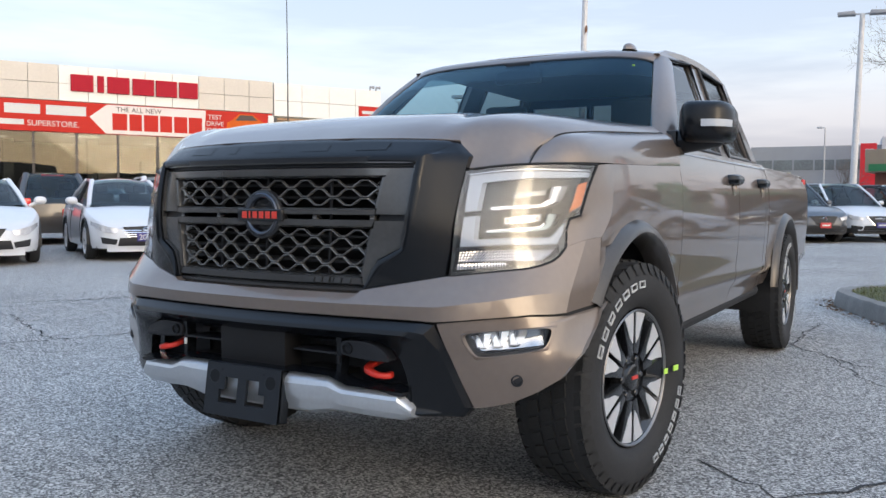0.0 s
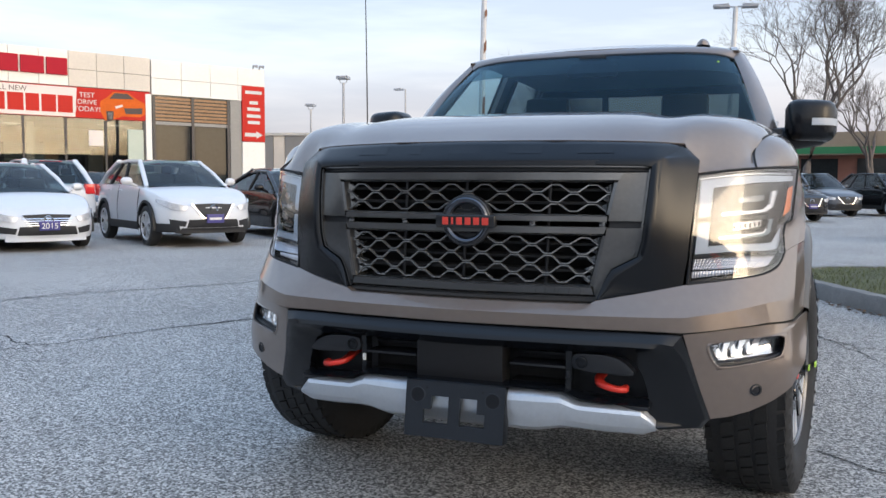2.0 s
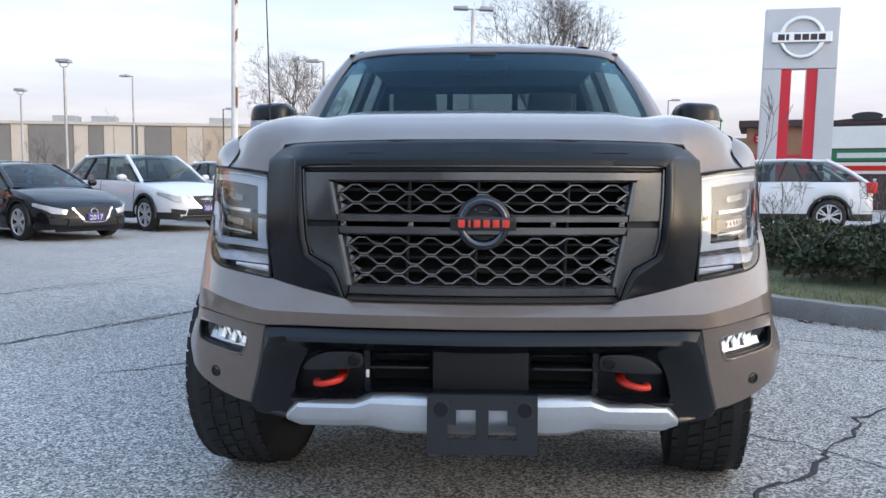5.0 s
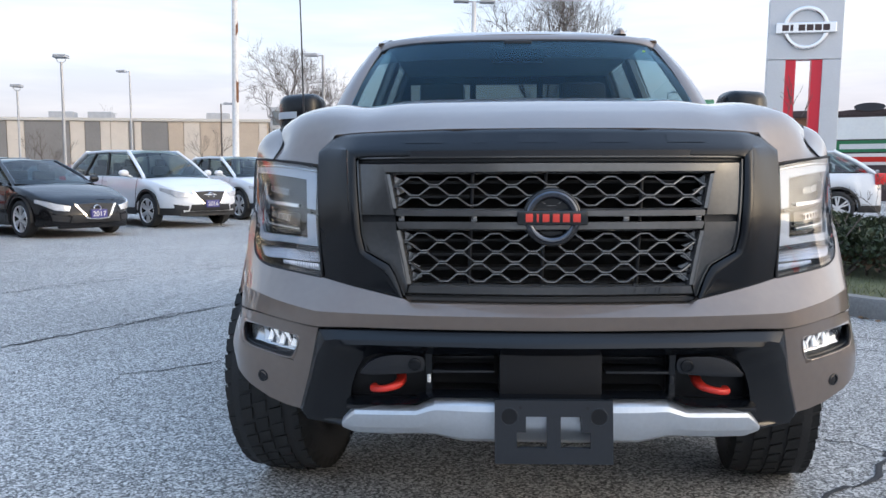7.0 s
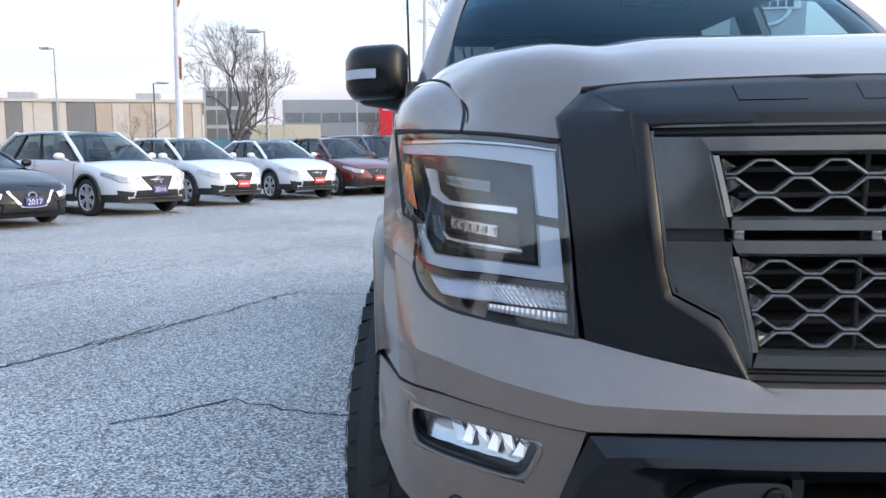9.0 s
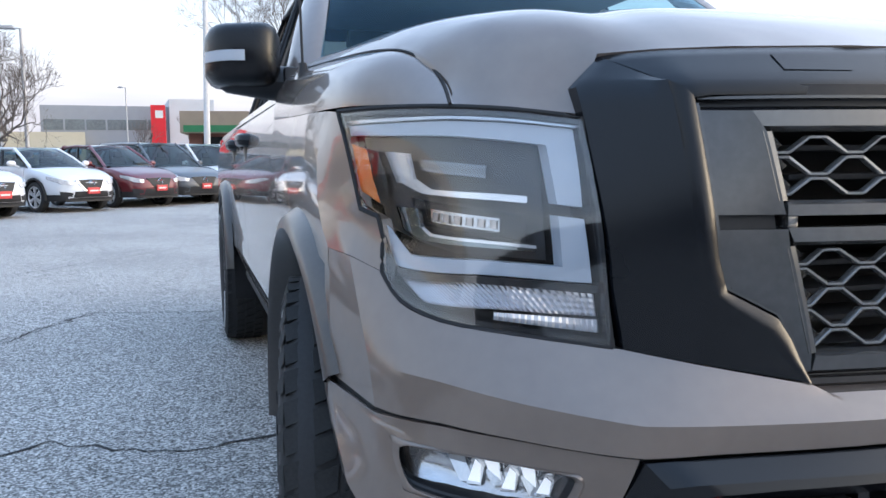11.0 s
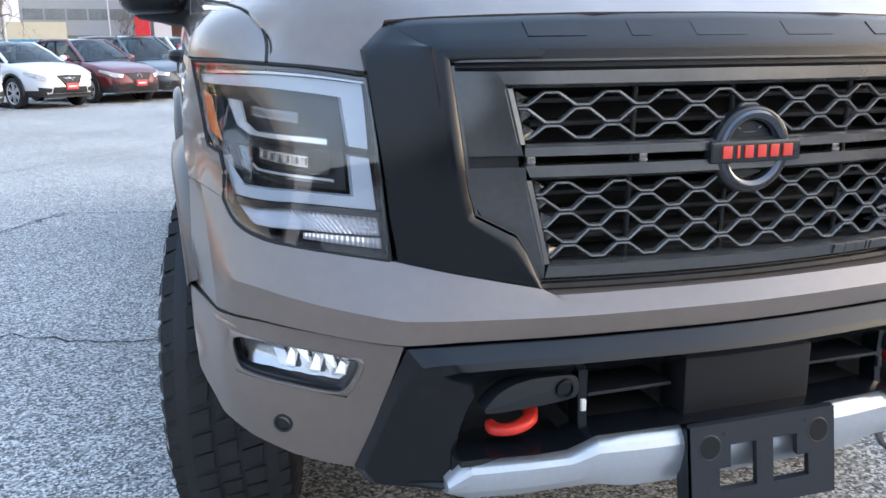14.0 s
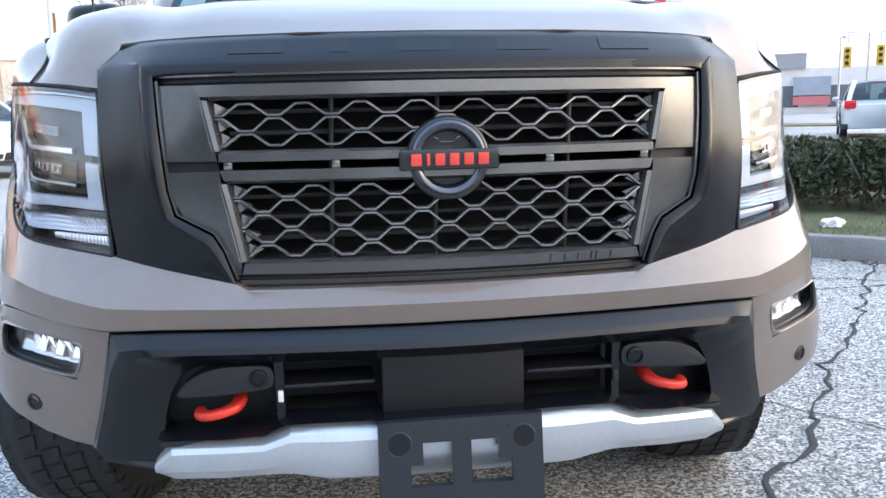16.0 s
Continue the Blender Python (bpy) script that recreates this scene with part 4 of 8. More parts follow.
        tl, tr, ml, mr, bl, br = at(0, 1, 0.033), at(1, 1, 0.033), at(0, 0, 0.044), at(1, 0.1, 0.050), at(0, -1, 0.033), at(1, -1, 0.033)
        for f in ((tl, tr, mr), (tl, mr, ml), (ml, mr, br), (ml, br, bl)):
            bm.faces.new(f)
        bowl = part("fog_facet", side(bm), LENSCELL if k % 3 else REFLECTOR, fog, "chrome reflector cell", smooth=False)
        if k < 5:
            bm = bmesh.new()
            flag = [at(0.05, 0.85, 0.0335), at(0.95, 0.90, 0.0335), at(0.85, 0.1, 0.041), at(0.30, -0.45, 0.037)] if k % 2 else [at(0.1, -0.85, 0.0335), at(0.95, -0.80, 0.0335), at(0.9, 0.55, 0.038), at(0.35, 0.2, 0.039)]
            bm.faces.new(flag)
            part("lit_cell", side(bm), LED, bowl, "lit white cell", smooth=False)
    bm = bmesh.new()
    bm.faces.new([bm.verts.new(p) for p in loop_at(glass, 0.0245, 1.02)])
    bm = side(bm)
    face_out(bm, (s * 0.5, -1, 0))
    fl = part("fog_lens", bm, LENS, fog)
    fl.visible_shadow = False
    # parking sensor
    bm = bmesh.new()
    n = Vector((0.42, -0.9, 0)).normalized()
    q = n.to_track_quat("X", "Z").to_matrix().to_4x4()
    lathe(bm, [(-0.004, 0.018), (0.003, 0.018), (0.004, 0.013), (0.001, 0.012), (0.002, 0.0005)], 24, Matrix.Translation((0.834, front(0.834, 0.517) + 0.004, 0.517)) @ q)
    part("parking_sensor", side(bm), BLACK, corner)

# -- black lower fascia with tow-hook pockets, vents and centre panel
fascia = part("lower_fascia", bmesh.new(), FASCIA, truck, "gloss black lower bumper fascia")
bm = bmesh.new()
# upper chamfer, then the face that runs down to the openings, the legs beside the pockets
F_RIM = [(0.0, 0.692), (0.30, 0.691), (0.50, 0.690), (0.600, 0.688), (0.636, 0.684), (0.657, 0.62), (0.683, 0.53), (0.714, 0.432), (0.690, 0.404), (0.58, 0.404)]
F_CREST = [(0.0, 0.667), (0.30, 0.667), (0.48, 0.666), (0.585, 0.664), (0.616, 0.658), (0.646, 0.61), (0.673, 0.523), (0.702, 0.436), (0.682, 0.410), (0.578, 0.410)]
F_MID = [(0.0, 0.655), (0.30, 0.655), (0.47, 0.654), (0.562, 0.651), (0.592, 0.642), (0.620, 0.60), (0.645, 0.520), (0.668, 0.444), (0.652, 0.418), (0.570, 0.415)]
F_IN = [(0.0, 0.628), (0.30, 0.627), (0.43, 0.626), (0.478, 0.622), (0.512, 0.605), (0.532, 0.57), (0.545, 0.53), (0.553, 0.487), (0.550, 0.447), (0.535, 0.422)]


def fascia_line(line, top, leg):
    """top and leg: how far the line stands out along the upper edge and down the legs."""
    return along(mirrored([(x, z, lerp(top, leg, min(max((k - 3.5) / 2, 0), 1))) for k, (x, z) in enumerate(line)]), 5)


rows = []
F_LINES = (fascia_line(F_RIM, -0.010, 0.002), fascia_line(F_CREST, -0.037, -0.014), fascia_line(F_MID, -0.042, -0.016), fascia_line(F_IN, -0.006, -0.002))
for a, b, n in zip(F_LINES, F_LINES[1:], (3, 2, 5)):
    for j in range(n + (b is F_LINES[-1])):
        rows.append([Vector((x, front(x, z) + d, z)) for x, z, d in (tuple(lerp(p[k], q[k], j / n) for k in range(3)) for p, q in zip(a, b))])
grid(bm, rows)
for s in (1, -1):
    # ledge under the pockets and the vents, with a raised lip that follows the skid bar
    lip = [(0.560, 0.482), (0.43, 0.488), (0.372, 0.494), (0.318, 0.514), (0.14, 0.518), (0.0, 0.518)]
    sheet(bm, [(s * x, z + 0.006) for x, z in lip], [(s * x, z - 0.003) for x, z in lip], 2, 4, off=-0.036, shape=lambda u, v: 0.030 * abs(1 - 2 * v) ** 1.5)
    sheet(bm, [(s * x, z - 0.003) for x, z in lip], [(s * x, z - 0.050) for x, z in lip], 2, 4, off=-0.010)
    sheet(bm, [(s * 0.337, 0.626), (s * 0.335, 0.500)], [(s * 0.320, 0.626), (s * 0.320, 0.504)], 1, 6, off=-0.002)
skirt(bm, (0, 0.04, 0))
bm.to_mesh(fascia.data)
bm.free()
fascia.data.polygons.foreach_set("use_smooth", [True] * len(fascia.data.polygons))
fascia.data.set_sharp_from_angle(angle=radians(24))
# smooth radar panel in the middle
bm = bmesh.new()
box(bm, -0.137, 0.137, -0.032, 0.05, 0.512, 0.640, 0.006)
part("radar_panel", bm, mat("matt_black_panel", (0.010, 0.010, 0.011), 0.5, spec=0.25, vary=0.08, scale=4.0), fascia, "smooth matt black centre panel")
bm = bmesh.new()
box(bm, -0.60, 0.60, 0.14, 0.20, 0.42, 0.69)
part("fascia_back", bm, VOID, truck)
for s in (1, -1):
    def span(x0, x1):
        return min(s * x0, s * x1), max(s * x0, s * x1)
    # pocket floor and back
    bm = bmesh.new()
    box(bm, *span(0.338, 0.555), 0.000, 0.14, 0.470, 0.482, 0.003)
    box(bm, *span(0.338, 0.555), 0.115, 0.125, 0.470, 0.63)
    part("hook_pocket", bm, BLACK, fascia)
    # sensor plate over the hook, with an arched top
    bm = bmesh.new()
    outline = rounded([(0.338, 0.622), (0.430, 0.624), (0.478, 0.613), (0.508, 0.590), (0.522, 0.566), (0.338, 0.574)], 0.012)
    prism(bm, [(s * x, z) for x, z in outline], -0.012, 0.03, bevel=0.003)
    plate = part("sensor_plate", bm, BLACK, fascia)
    bm = bmesh.new()
    lathe(bm, [(0.0, 0.018), (0.006, 0.017), (0.007, 0.013), (0.003, 0.012), (0.004, 0.0005)], 24, Matrix.Translation((s * 0.366, -0.012, 0.598)) @ Matrix.Rotation(radians(-90), 4, "Z"))
    part("sensor", bm, SATIN, plate)
    # red tow hook, a flat bar bent to a hook that opens to the outer side
    bm = bmesh.new()
    bar = flow([(0.412, 0.115, 0.552), (0.411, 0.080, 0.549), (0.408, 0.046, 0.541), (0.418, 0.023, 0.533), (0.441, 0.013, 0.527), (0.464, 0.017, 0.522), (0.481, 0.032, 0.520), (0.484, 0.050, 0.522)], 5)
    rows = []
    for i, p in enumerate(bar):
        q0, q1 = Vector(bar[max(i - 1, 0)]), Vector(bar[min(i + 1, len(bar) - 1)])
        d = (q1 - q0).normalized()
        across = d.cross(Vector((0, 0, 1))).normalized()
        up = across.cross(d)
        wide = 0.0140 if i < len(bar) - 6 else lerp(0.0140, 0.009, (i - len(bar) + 6) / 5)
        ring = [(math.copysign(abs(math.cos(a)) ** 0.55, math.cos(a)), math.copysign(abs(math.sin(a)) ** 0.55, math.sin(a))) for a in (math.tau * (k + 0.5) / 12 for k in range(12))]
        rows.append([Vector((s * w.x, w.y, w.z)) for w in (Vector(p) + across * (wide * cx) + up * (0.0090 * cz) for cx, cz in ring)])
    vv = grid(bm, rows, closed=True)
    bm.faces.new(vv[0])
    bm.faces.new(vv[-1])
    bmesh.ops.recalc_face_normals(bm, faces=bm.faces)
    part("tow_hook", bm, RED, truck, "red coated tow hook", angle=50)
    # one broad vane over a deep dark vent, and its rough floor
    bm = bmesh.new()
    box(bm, *span(0.150, 0.319), -0.008, 0.085, 0.574, 0.581, 0.002)
    part("vent_vane", bm, BLACK, fascia)
    bm = bmesh.new()
    box(bm, *span(0.150, 0.319), 0.070, 0.085, 0.596, 0.604, 0.002)
    part("vent_vane", bm, BLACK, fascia)
    bm = bmesh.new()
    box(bm, *span(0.140, 0.319), -0.006, 0.120, 0.502, 0.516, 0.004)
    part("vent_floor", bm, mat("rough_black_floor", (0.014, 0.014, 0.014), 0.7, spec=0.3, vary=0.5, scale=30, bump=0.6, bump_scale=160), fascia)
    bm = bmesh.new()
    tube(bm, flow([(s * 0.19, 0.09, 0.600), (s * 0.26, 0.075, 0.612), (s * 0.305, 0.08, 0.600)], 4), 0.006, 6)
    part("vent_hose", bm, BLACK, fascia)
    bm = bmesh.new()
    box(bm, *span(0.322, 0.332), -0.010, 0.01, 0.548, 0.570, 0.002)
    part("vent_clip", bm, WHITEMARK if s < 0 else BLACK, fascia, "pale plastic clip" if s < 0 else "")

# -- silver skid bar: chamfer, face and tuck, with a step down to each side
SK = [(0.0, 0.512, 0.384), (0.20, 0.512, 0.384), (0.240, 0.512, 0.384), (0.312, 0.509, 0.398), (0.362, 0.487, 0.398), (0.440, 0.484, 0.392), (0.535, 0.478, 0.388), (0.572, 0.434, 0.400)]
skid_depth = pchip((0.0, 0.14, 0.312, 0.362, 0.53, 0.566), (-0.052, -0.050, -0.036, -0.028, 0.006, 0.030))


def skid_line(way):
    return mirrored([(x, skid_depth(x) + dy, lerp(a, c, v)) for (x, a, c) in SK for v, dy in (way,)])


bm = bmesh.new()
SKID_LINES = [along(skid_line(w), 3) for w in ((0.0, 0.034), (0.0, 0.014), (0.05, 0.002), (0.13, -0.008), (0.24, -0.013), (0.42, -0.012), (0.66, -0.004), (0.88, 0.012), (1.0, 0.040))]
grid(bm, [[Vector(p) for p in row] for row in SKID_LINES])
skirt(bm, (0, 0.04, 0))
part("skid_bar", bm, SILVER, truck, "silver painted skid bar", angle=17)

# -- black licence-plate bracket without a plate
# Black plastic with its bluish sheen put into the base colour.
bracket = part("plate_bracket", bmesh.new(), mat("blue_sheen_black_plastic", (0.013, 0.016, 0.021), 0.36, spec=0.40, vary=0.12, scale=9.0, bump=0.1, bump_scale=500), truck, "empty black plastic plate bracket")
bm = bmesh.new()
PX = 0.155
tilt = Matrix.Translation((0.005, -0.078, 0.435)) @ Matrix.Rotation(radians(-8), 4, "X") @ Matrix.Translation((0, 0, -0.435))
XS, ZS = (-PX, -0.097, -0.073, -0.018, 0.018, 0.071, 0.096, PX), (0.352, 0.392, 0.434, 0.475, 0.517)
OPEN = {(1, 1), (2, 1), (2, 2), (4, 1), (4, 2), (5, 1)}
node = {}
for i in range(7):
    for k in range(4):
        if (i, k) not in OPEN:
            q = [node.setdefault((a_, c_), bm.verts.new(tilt @ Vector((XS[a_], -0.010, ZS[c_])))) if (a_, c_) not in node else node[(a_, c_)] for a_, c_ in ((i, k), (i + 1, k), (i + 1, k + 1), (i, k + 1))]
            bm.faces.new(q)
skirt(bm, (0, 0.012, 0.002))
bm.to_mesh(bracket.data)
bm.free()
for x0, x1, z0, z1 in ((-PX, -PX + 0.008, 0.353, 0.516), (PX - 0.008, PX, 0.353, 0.516), (-PX, PX, 0.510, 0.516), (-PX, PX, 0.353, 0.358)):
    bm = bmesh.new()
    box(bm, x0, x1, -0.008, 0.040, z0, z1, 0.0015, tilt)
    part("flange", bm, bracket.data.materials[0], bracket)
for x in (-0.117, 0.118):
    bm = bmesh.new()
    lathe(bm, [(0.0, 0.0245), (0.0022, 0.0240), (0.0028, 0.0228), (0.0024, 0.0215), (0.0022, 0.0195)], 28, tilt @ Matrix.Translation((x, -0.008, 0.475)) @ Matrix.Rotation(radians(-90), 4, "Z"))
    part("mount_boss", bm, bracket.data.materials[0], bracket)
    # Dark disc on the uncut plate; a hole's shade is put into its colour.
    bm = bmesh.new()
    lathe(bm, [(0.0027, 0.0205), (0.0025, 0.0130), (0.0024, 0.0005)], 24, tilt @ Matrix.Translation((x, -0.008, 0.475)) @ Matrix.Rotation(radians(-90), 4, "Z"))
    part("boss_hole_shade", bm, mat("hole_shade_black", (0.008, 0.009, 0.011), 0.6, spec=0.2, vary=0.2, scale=30), bracket)
    # Small dark disc, likewise the shade of a pin hole as colour.
    bm = bmesh.new()
    lathe(bm, [(0.0, 0.004), (0.001, 0.004), (0.001, 0.0005)], 12, tilt @ Matrix.Translation((x + (0.030 if x < 0 else -0.030), -0.0095, 0.498)) @ Matrix.Rotation(radians(-90), 4, "Z"))
    part("pin_hole_shade", bm, VOID, bracket)

# -- body sides: doors, bed, sill
SIDE = pchip((0.45, 0.58, 0.645, 0.69, 0.80, 0.95, 1.10, 1.20, 1.30), (0.888, 0.922, 0.955, 0.949, 0.957, 0.964, 0.960, 0.944, 0.912))


def side_panel(name, y0, y1, z_low, z_top, n=24, label=""):
    for s in (1, -1):
        b = bmesh.new()
        rows = []
        for i in range(n + 1):
            y = lerp(y0, y1, i / n)
            a, c = z_low(y), z_top(y)
            rows.append([Vector((SIDE(lerp(a, c, j / 20)), y, lerp(a, c, j / 20))) for j in range(21)])
        grid(b, rows)
        if s < 0:
            flip(b)
        skirt(b, (-0.03 * s, 0, 0))
        ob = part(name, b, PAINT, truck, label, angle=40)
        if name.endswith("door"):
            hy = y1 - 0.13
            hb = bmesh.new()
            tube(hb, flow([(s * 0.928, hy - 0.11, 1.168), (s * 0.972, hy - 0.09, 1.172), (s * 0.978, hy, 1.174), (s * 0.972, hy + 0.09, 1.172), (s * 0.928, hy + 0.11, 1.168)], 4), 0.021, 8, squash=1.25)
            part("door_handle", hb, SATIN, ob, "satin black door handle")
            hb = bmesh.new()
            lathe(hb, [(0.0, 0.050), (0.004, 0.050), (0.003, 0.044), (-0.012, 0.030), (-0.014, 0.0005)], 24, Matrix.Translation((s * (SIDE(1.135) + 0.001), hy, 1.135)) @ Matrix.Rotation(radians(0 if s > 0 else 180), 4, "Z"))
            part("handle_cup", hb, PAINT, ob, "painted cup behind the handle")


def arch(y, yc=4.43):
    return 0.44 + math.sqrt(max(0.50**2 - (y - yc) ** 2, 0)) if abs(y - yc) < 0.495 else 0.52


side_panel("front_door", 1.538, 2.745, lambda y: 0.50, lambda y: 1.285 + 0.006 * (y - 1.5))
side_panel("rear_door", 2.753, 3.585, lambda y: 0.50, lambda y: 1.292 + 0.006 * (y - 2.7))
side_panel("cab_corner", 3.593, 3.70, lambda y: 0.52, lambda y: 1.298, 6)
side_panel("bed_side", 3.722, 5.66, arch, lambda y: 1.285, 60)
for s in (1, -1):
    bm = bmesh.new()
    tube(bm, [(s * 0.862, 1.45, 0.485), (s * 0.862, 3.75, 0.485)], 0.040, 10)
    part("sill", bm, VOID, truck)
bm = bmesh.new()
box(bm, -0.88, 0.88, 5.60, 5.68, 0.62, 1.27, 0.02)
part("tailgate", bm, PAINT, truck)
bm = bmesh.new()
box(bm, -0.90, 0.90, 5.66, 5.78, 0.50, 0.66, 0.03)
part("rear_bumper", bm, CHROME, truck)
for s in (1, -1):
    bm = bmesh.new()
    box(bm, s * 0.90 - 0.04, s * 0.90 + 0.04, 5.55, 5.69, 0.92, 1.26, 0.01)
    part("tail_lamp", bm, mat("red_lamp_plastic", (0.72, 0.03, 0.03), 0.15, vary=0.1, scale=30), truck, "red tail lamp")
bm = bmesh.new()
box(bm, -0.56, 0.56, 0.22, 1.50, 0.50, 1.12)
box(bm, -0.86, 0.86, 1.56, 3.70, 0.49, 1.14)
box(bm, -0.78, 0.78, 3.72, 5.58, 0.62, 0.86)
box(bm, -0.90, 0.90, 3.70, 3.76, 0.86, 1.24)
box(bm, -0.45, 0.45, 0.9, 5.2, 0.43, 0.62)
part("chassis", bm, VOID, truck)
for y in (0.90, 4.43):
    bm = bmesh.new()
    tube(bm, [(-0.80, y, 0.42), (0.80, y, 0.42)], 0.055, 10)
    part("axle", bm, ORANGEBROWN, truck, "rusty axle tube")

# -- cab
WS_LOW = [(0, 1.45, 1.335), (0.4, 1.47, 1.335), (0.70, 1.52, 1.335), (0.815, 1.575, 1.335)]
WS_TOP = [(0, 1.955, 1.766), (0.4, 1.965, 1.762), (0.60, 2.00, 1.749), (0.676, 2.04, 1.731)]
bm = bmesh.new()
a, b = flow(mirrored(WS_LOW), 4), flow(mirrored(WS_TOP), 4)
grid(bm, [[Vector((lerp(p[0], q[0], v), lerp(p[1], q[1], v) - 0.03 * math.sin(math.pi * v), lerp(p[2], q[2], v) + 0.012 * math.sin(math.pi * v))) for p, q in zip(a, b)] for v in [k / 8 for k in range(9)]])
face_out(bm, (0, -1, 1))
ws = part("windscreen", bm, GLASS, truck, "tinted laminated windscreen")
# painted header between the glass and the roof
bm = bmesh.new()
grid(bm, [[Vector((p[0] * (1 + 0.03 * k), p[1] - 0.004 + 0.036 * k + 0.012 * k * k, p[2] + 0.004 + 0.044 * k - 0.012 * k * k)) for p in b] for k in (0, 0.25, 0.5, 0.75, 1.0)])
face_out(bm, (0, -1, 1))
part("roof_header", bm, PAINT, truck, angle=60)
# dark shade band along the top of the glass
bm = bmesh.new()
grid(bm, [[Vector((lerp(p[0], q[0], v), lerp(p[1], q[1], v) - 0.03 * math.sin(math.pi * v) + 0.004, lerp(p[2], q[2], v) + 0.012 * math.sin(math.pi * v) - 0.003)) for p, q in zip(a, b)] for v in (0.74, 0.85, 1.0)])
face_out(bm, (0, -1, 1))
band = part("shade_band", bm, pane("shade_band_tint", (0.26, 0.36, 0.40), 0.05, 1.2), ws, "dark tinted shade band")
# black band printed round the glass
bm = bmesh.new()
tube(bm, [(p[0], p[1] - 0.002, p[2] - 0.004) for p in b], 0.007, 6)
part("windscreen_seal", bm, BLACK, truck)
for s in (1, -1):
    bm = bmesh.new()
    lo, hi = Vector((s * 0.825, 1.575, 1.315)), Vector((s * 0.690, 2.085, 1.760))
    rows = []
    for k in range(9):
        v = k / 8
        c = lo.lerp(hi, v) + Vector((s * 0.012 * math.sin(math.pi * v), -0.03 * math.sin(math.pi * v), 0.012 * math.sin(math.pi * v)))
        rows.append([c + Vector((-s * 0.022, -0.012, 0)), c + Vector((s * 0.004, -0.010, 0.010)), c + Vector((s * lerp(0.066, 0.034, v), 0.030, 0.002)), c + Vector((s * lerp(0.082, 0.042, v), 0.085, -0.02)), c + Vector((-s * 0.02, 0.06, -0.03))])
    grid(bm, rows, closed=True)
    part("a_pillar", bm, PAINT, truck, angle=60)
ridge_z = pchip((1.99, 2.20, 2.50, 2.90, 3.30, 3.58), (1.802, 1.850, 1.886, 1.898, 1.890, 1.855))
bm = bmesh.new()
rows = []
for k in range(17):
    y = lerp(1.99, 3.58, k / 16)
    row = []
    for i in range(21):
        u = i / 10 - 1
        x = u * 0.688
        drop = 0.046 * abs(u) ** 3.2
        yy = y + (0.09 * u * u if k == 0 else 0.06 * u * u * (1 - k / 16))
        row.append(Vector((x, yy, ridge_z(y) - drop)))
    rows.append(row)
grid(bm, rows)
skirt(bm, (0, 0, -0.03))
part("roof", bm, PAINT, truck, angle=50)
bm = bmesh.new()
rows = [[Vector((0.524 + 0.035 * r * math.cos(a) * (1 - 0.3 * h), 2.14 + 0.06 * r * math.sin(a), 1.814 + 0.035 * h)) for a in [2 * math.pi * k / 16 for k in range(16)]] for r, h in ((1, 0), (0.95, 0.5), (0.7, 0.85), (0.3, 1.0), (0.02, 1.02))]
grid(bm, rows, closed=True)
part("roof_antenna", bm, PAINT, truck)


def cab_x(z):
    return 0.882 - (z - 1.29) * 0.380


def cab_strip(bm, a, b, s, off=0.0, n=6):
    pa, pb = along(a, n), along(b, n)
    grid(bm, [[Vector((s * (cab_x(lerp(p[1], q[1], v)) + off), lerp(p[0], q[0], v), lerp(p[1], q[1], v))) for p, q in zip(pa, pb)] for v in (0, 0.5, 1)])


for s in (1, -1):
    bm = bmesh.new()
    cab_strip(bm, [(1.60, 1.285), (3.74, 1.298)], [(1.62, 1.315), (3.74, 1.33)], s)
    grid(bm, [[Vector((s * x, y, z + 0.006 * (y - 1.6))) for y in (1.60, 2.3, 3.0, 3.74)] for x, z in ((0.930, 1.255), (0.912, 1.276), (0.884, 1.286))])
    cab_strip(bm, [(2.10, 1.735), (2.24, 1.772), (2.45, 1.800), (2.72, 1.815), (3.30, 1.815), (3.55, 1.790)], [(2.06, 1.775), (2.22, 1.815), (2.45, 1.840), (2.72, 1.853), (3.30, 1.850), (3.62, 1.815)], s)
    cab_strip(bm, [(1.60, 1.30), (2.08, 1.765)], [(1.69, 1.30), (2.20, 1.768)], s)
    cab_strip(bm, [(2.62, 1.30), (2.68, 1.815)], [(2.84, 1.30), (2.90, 1.82)], s, -0.006)
    cab_strip(bm, [(3.50, 1.30), (3.48, 1.805)], [(3.74, 1.30), (3.62, 1.81)], s)
    skirt(bm, (-0.03 * s, 0, 0))
    part("door_frames", bm, PAINT, truck, "painted window frames")
    for ya, yb, yc, zc, yd, zd in ((1.69, 2.62, 2.68, 1.812, 2.20, 1.768), (2.84, 3.50, 3.48, 1.806, 2.90, 1.816)):
        bm = bmesh.new()
        cab_strip(bm, [(ya, 1.305), (yb, 1.305)], [(yd, zd), (yc, zc)], s, -0.012)
        face_out(bm, (s, 0, 0.3))
        g = part("side_window", bm, DOORGLASS if ya < 2 else SIDEGLASS, truck, "lightly tinted side window" if ya < 2 else "dark tinted side window")
        bm = bmesh.new()
        tube(bm, [(s * (cab_x(z) + 0.002), y, z) for y, z in ((ya, 1.308), (yb, 1.308), (yc, zc - 0.003), (yd, zd - 0.003), (ya, 1.308))], 0.009, 6)
        part("window_trim", bm, BLACK, truck, "black window trim")
# rear wall of the cab with a three-part window
bm = bmesh.new()
for x0, x1, z0, z1 in ((-0.80, 0.80, 1.14, 1.36), (-0.66, 0.66, 1.725, 1.83), (-0.25, -0.21, 1.36, 1.725), (0.21, 0.25, 1.36, 1.725)):
    box(bm, x0, x1, 3.60, 3.64, z0, z1)
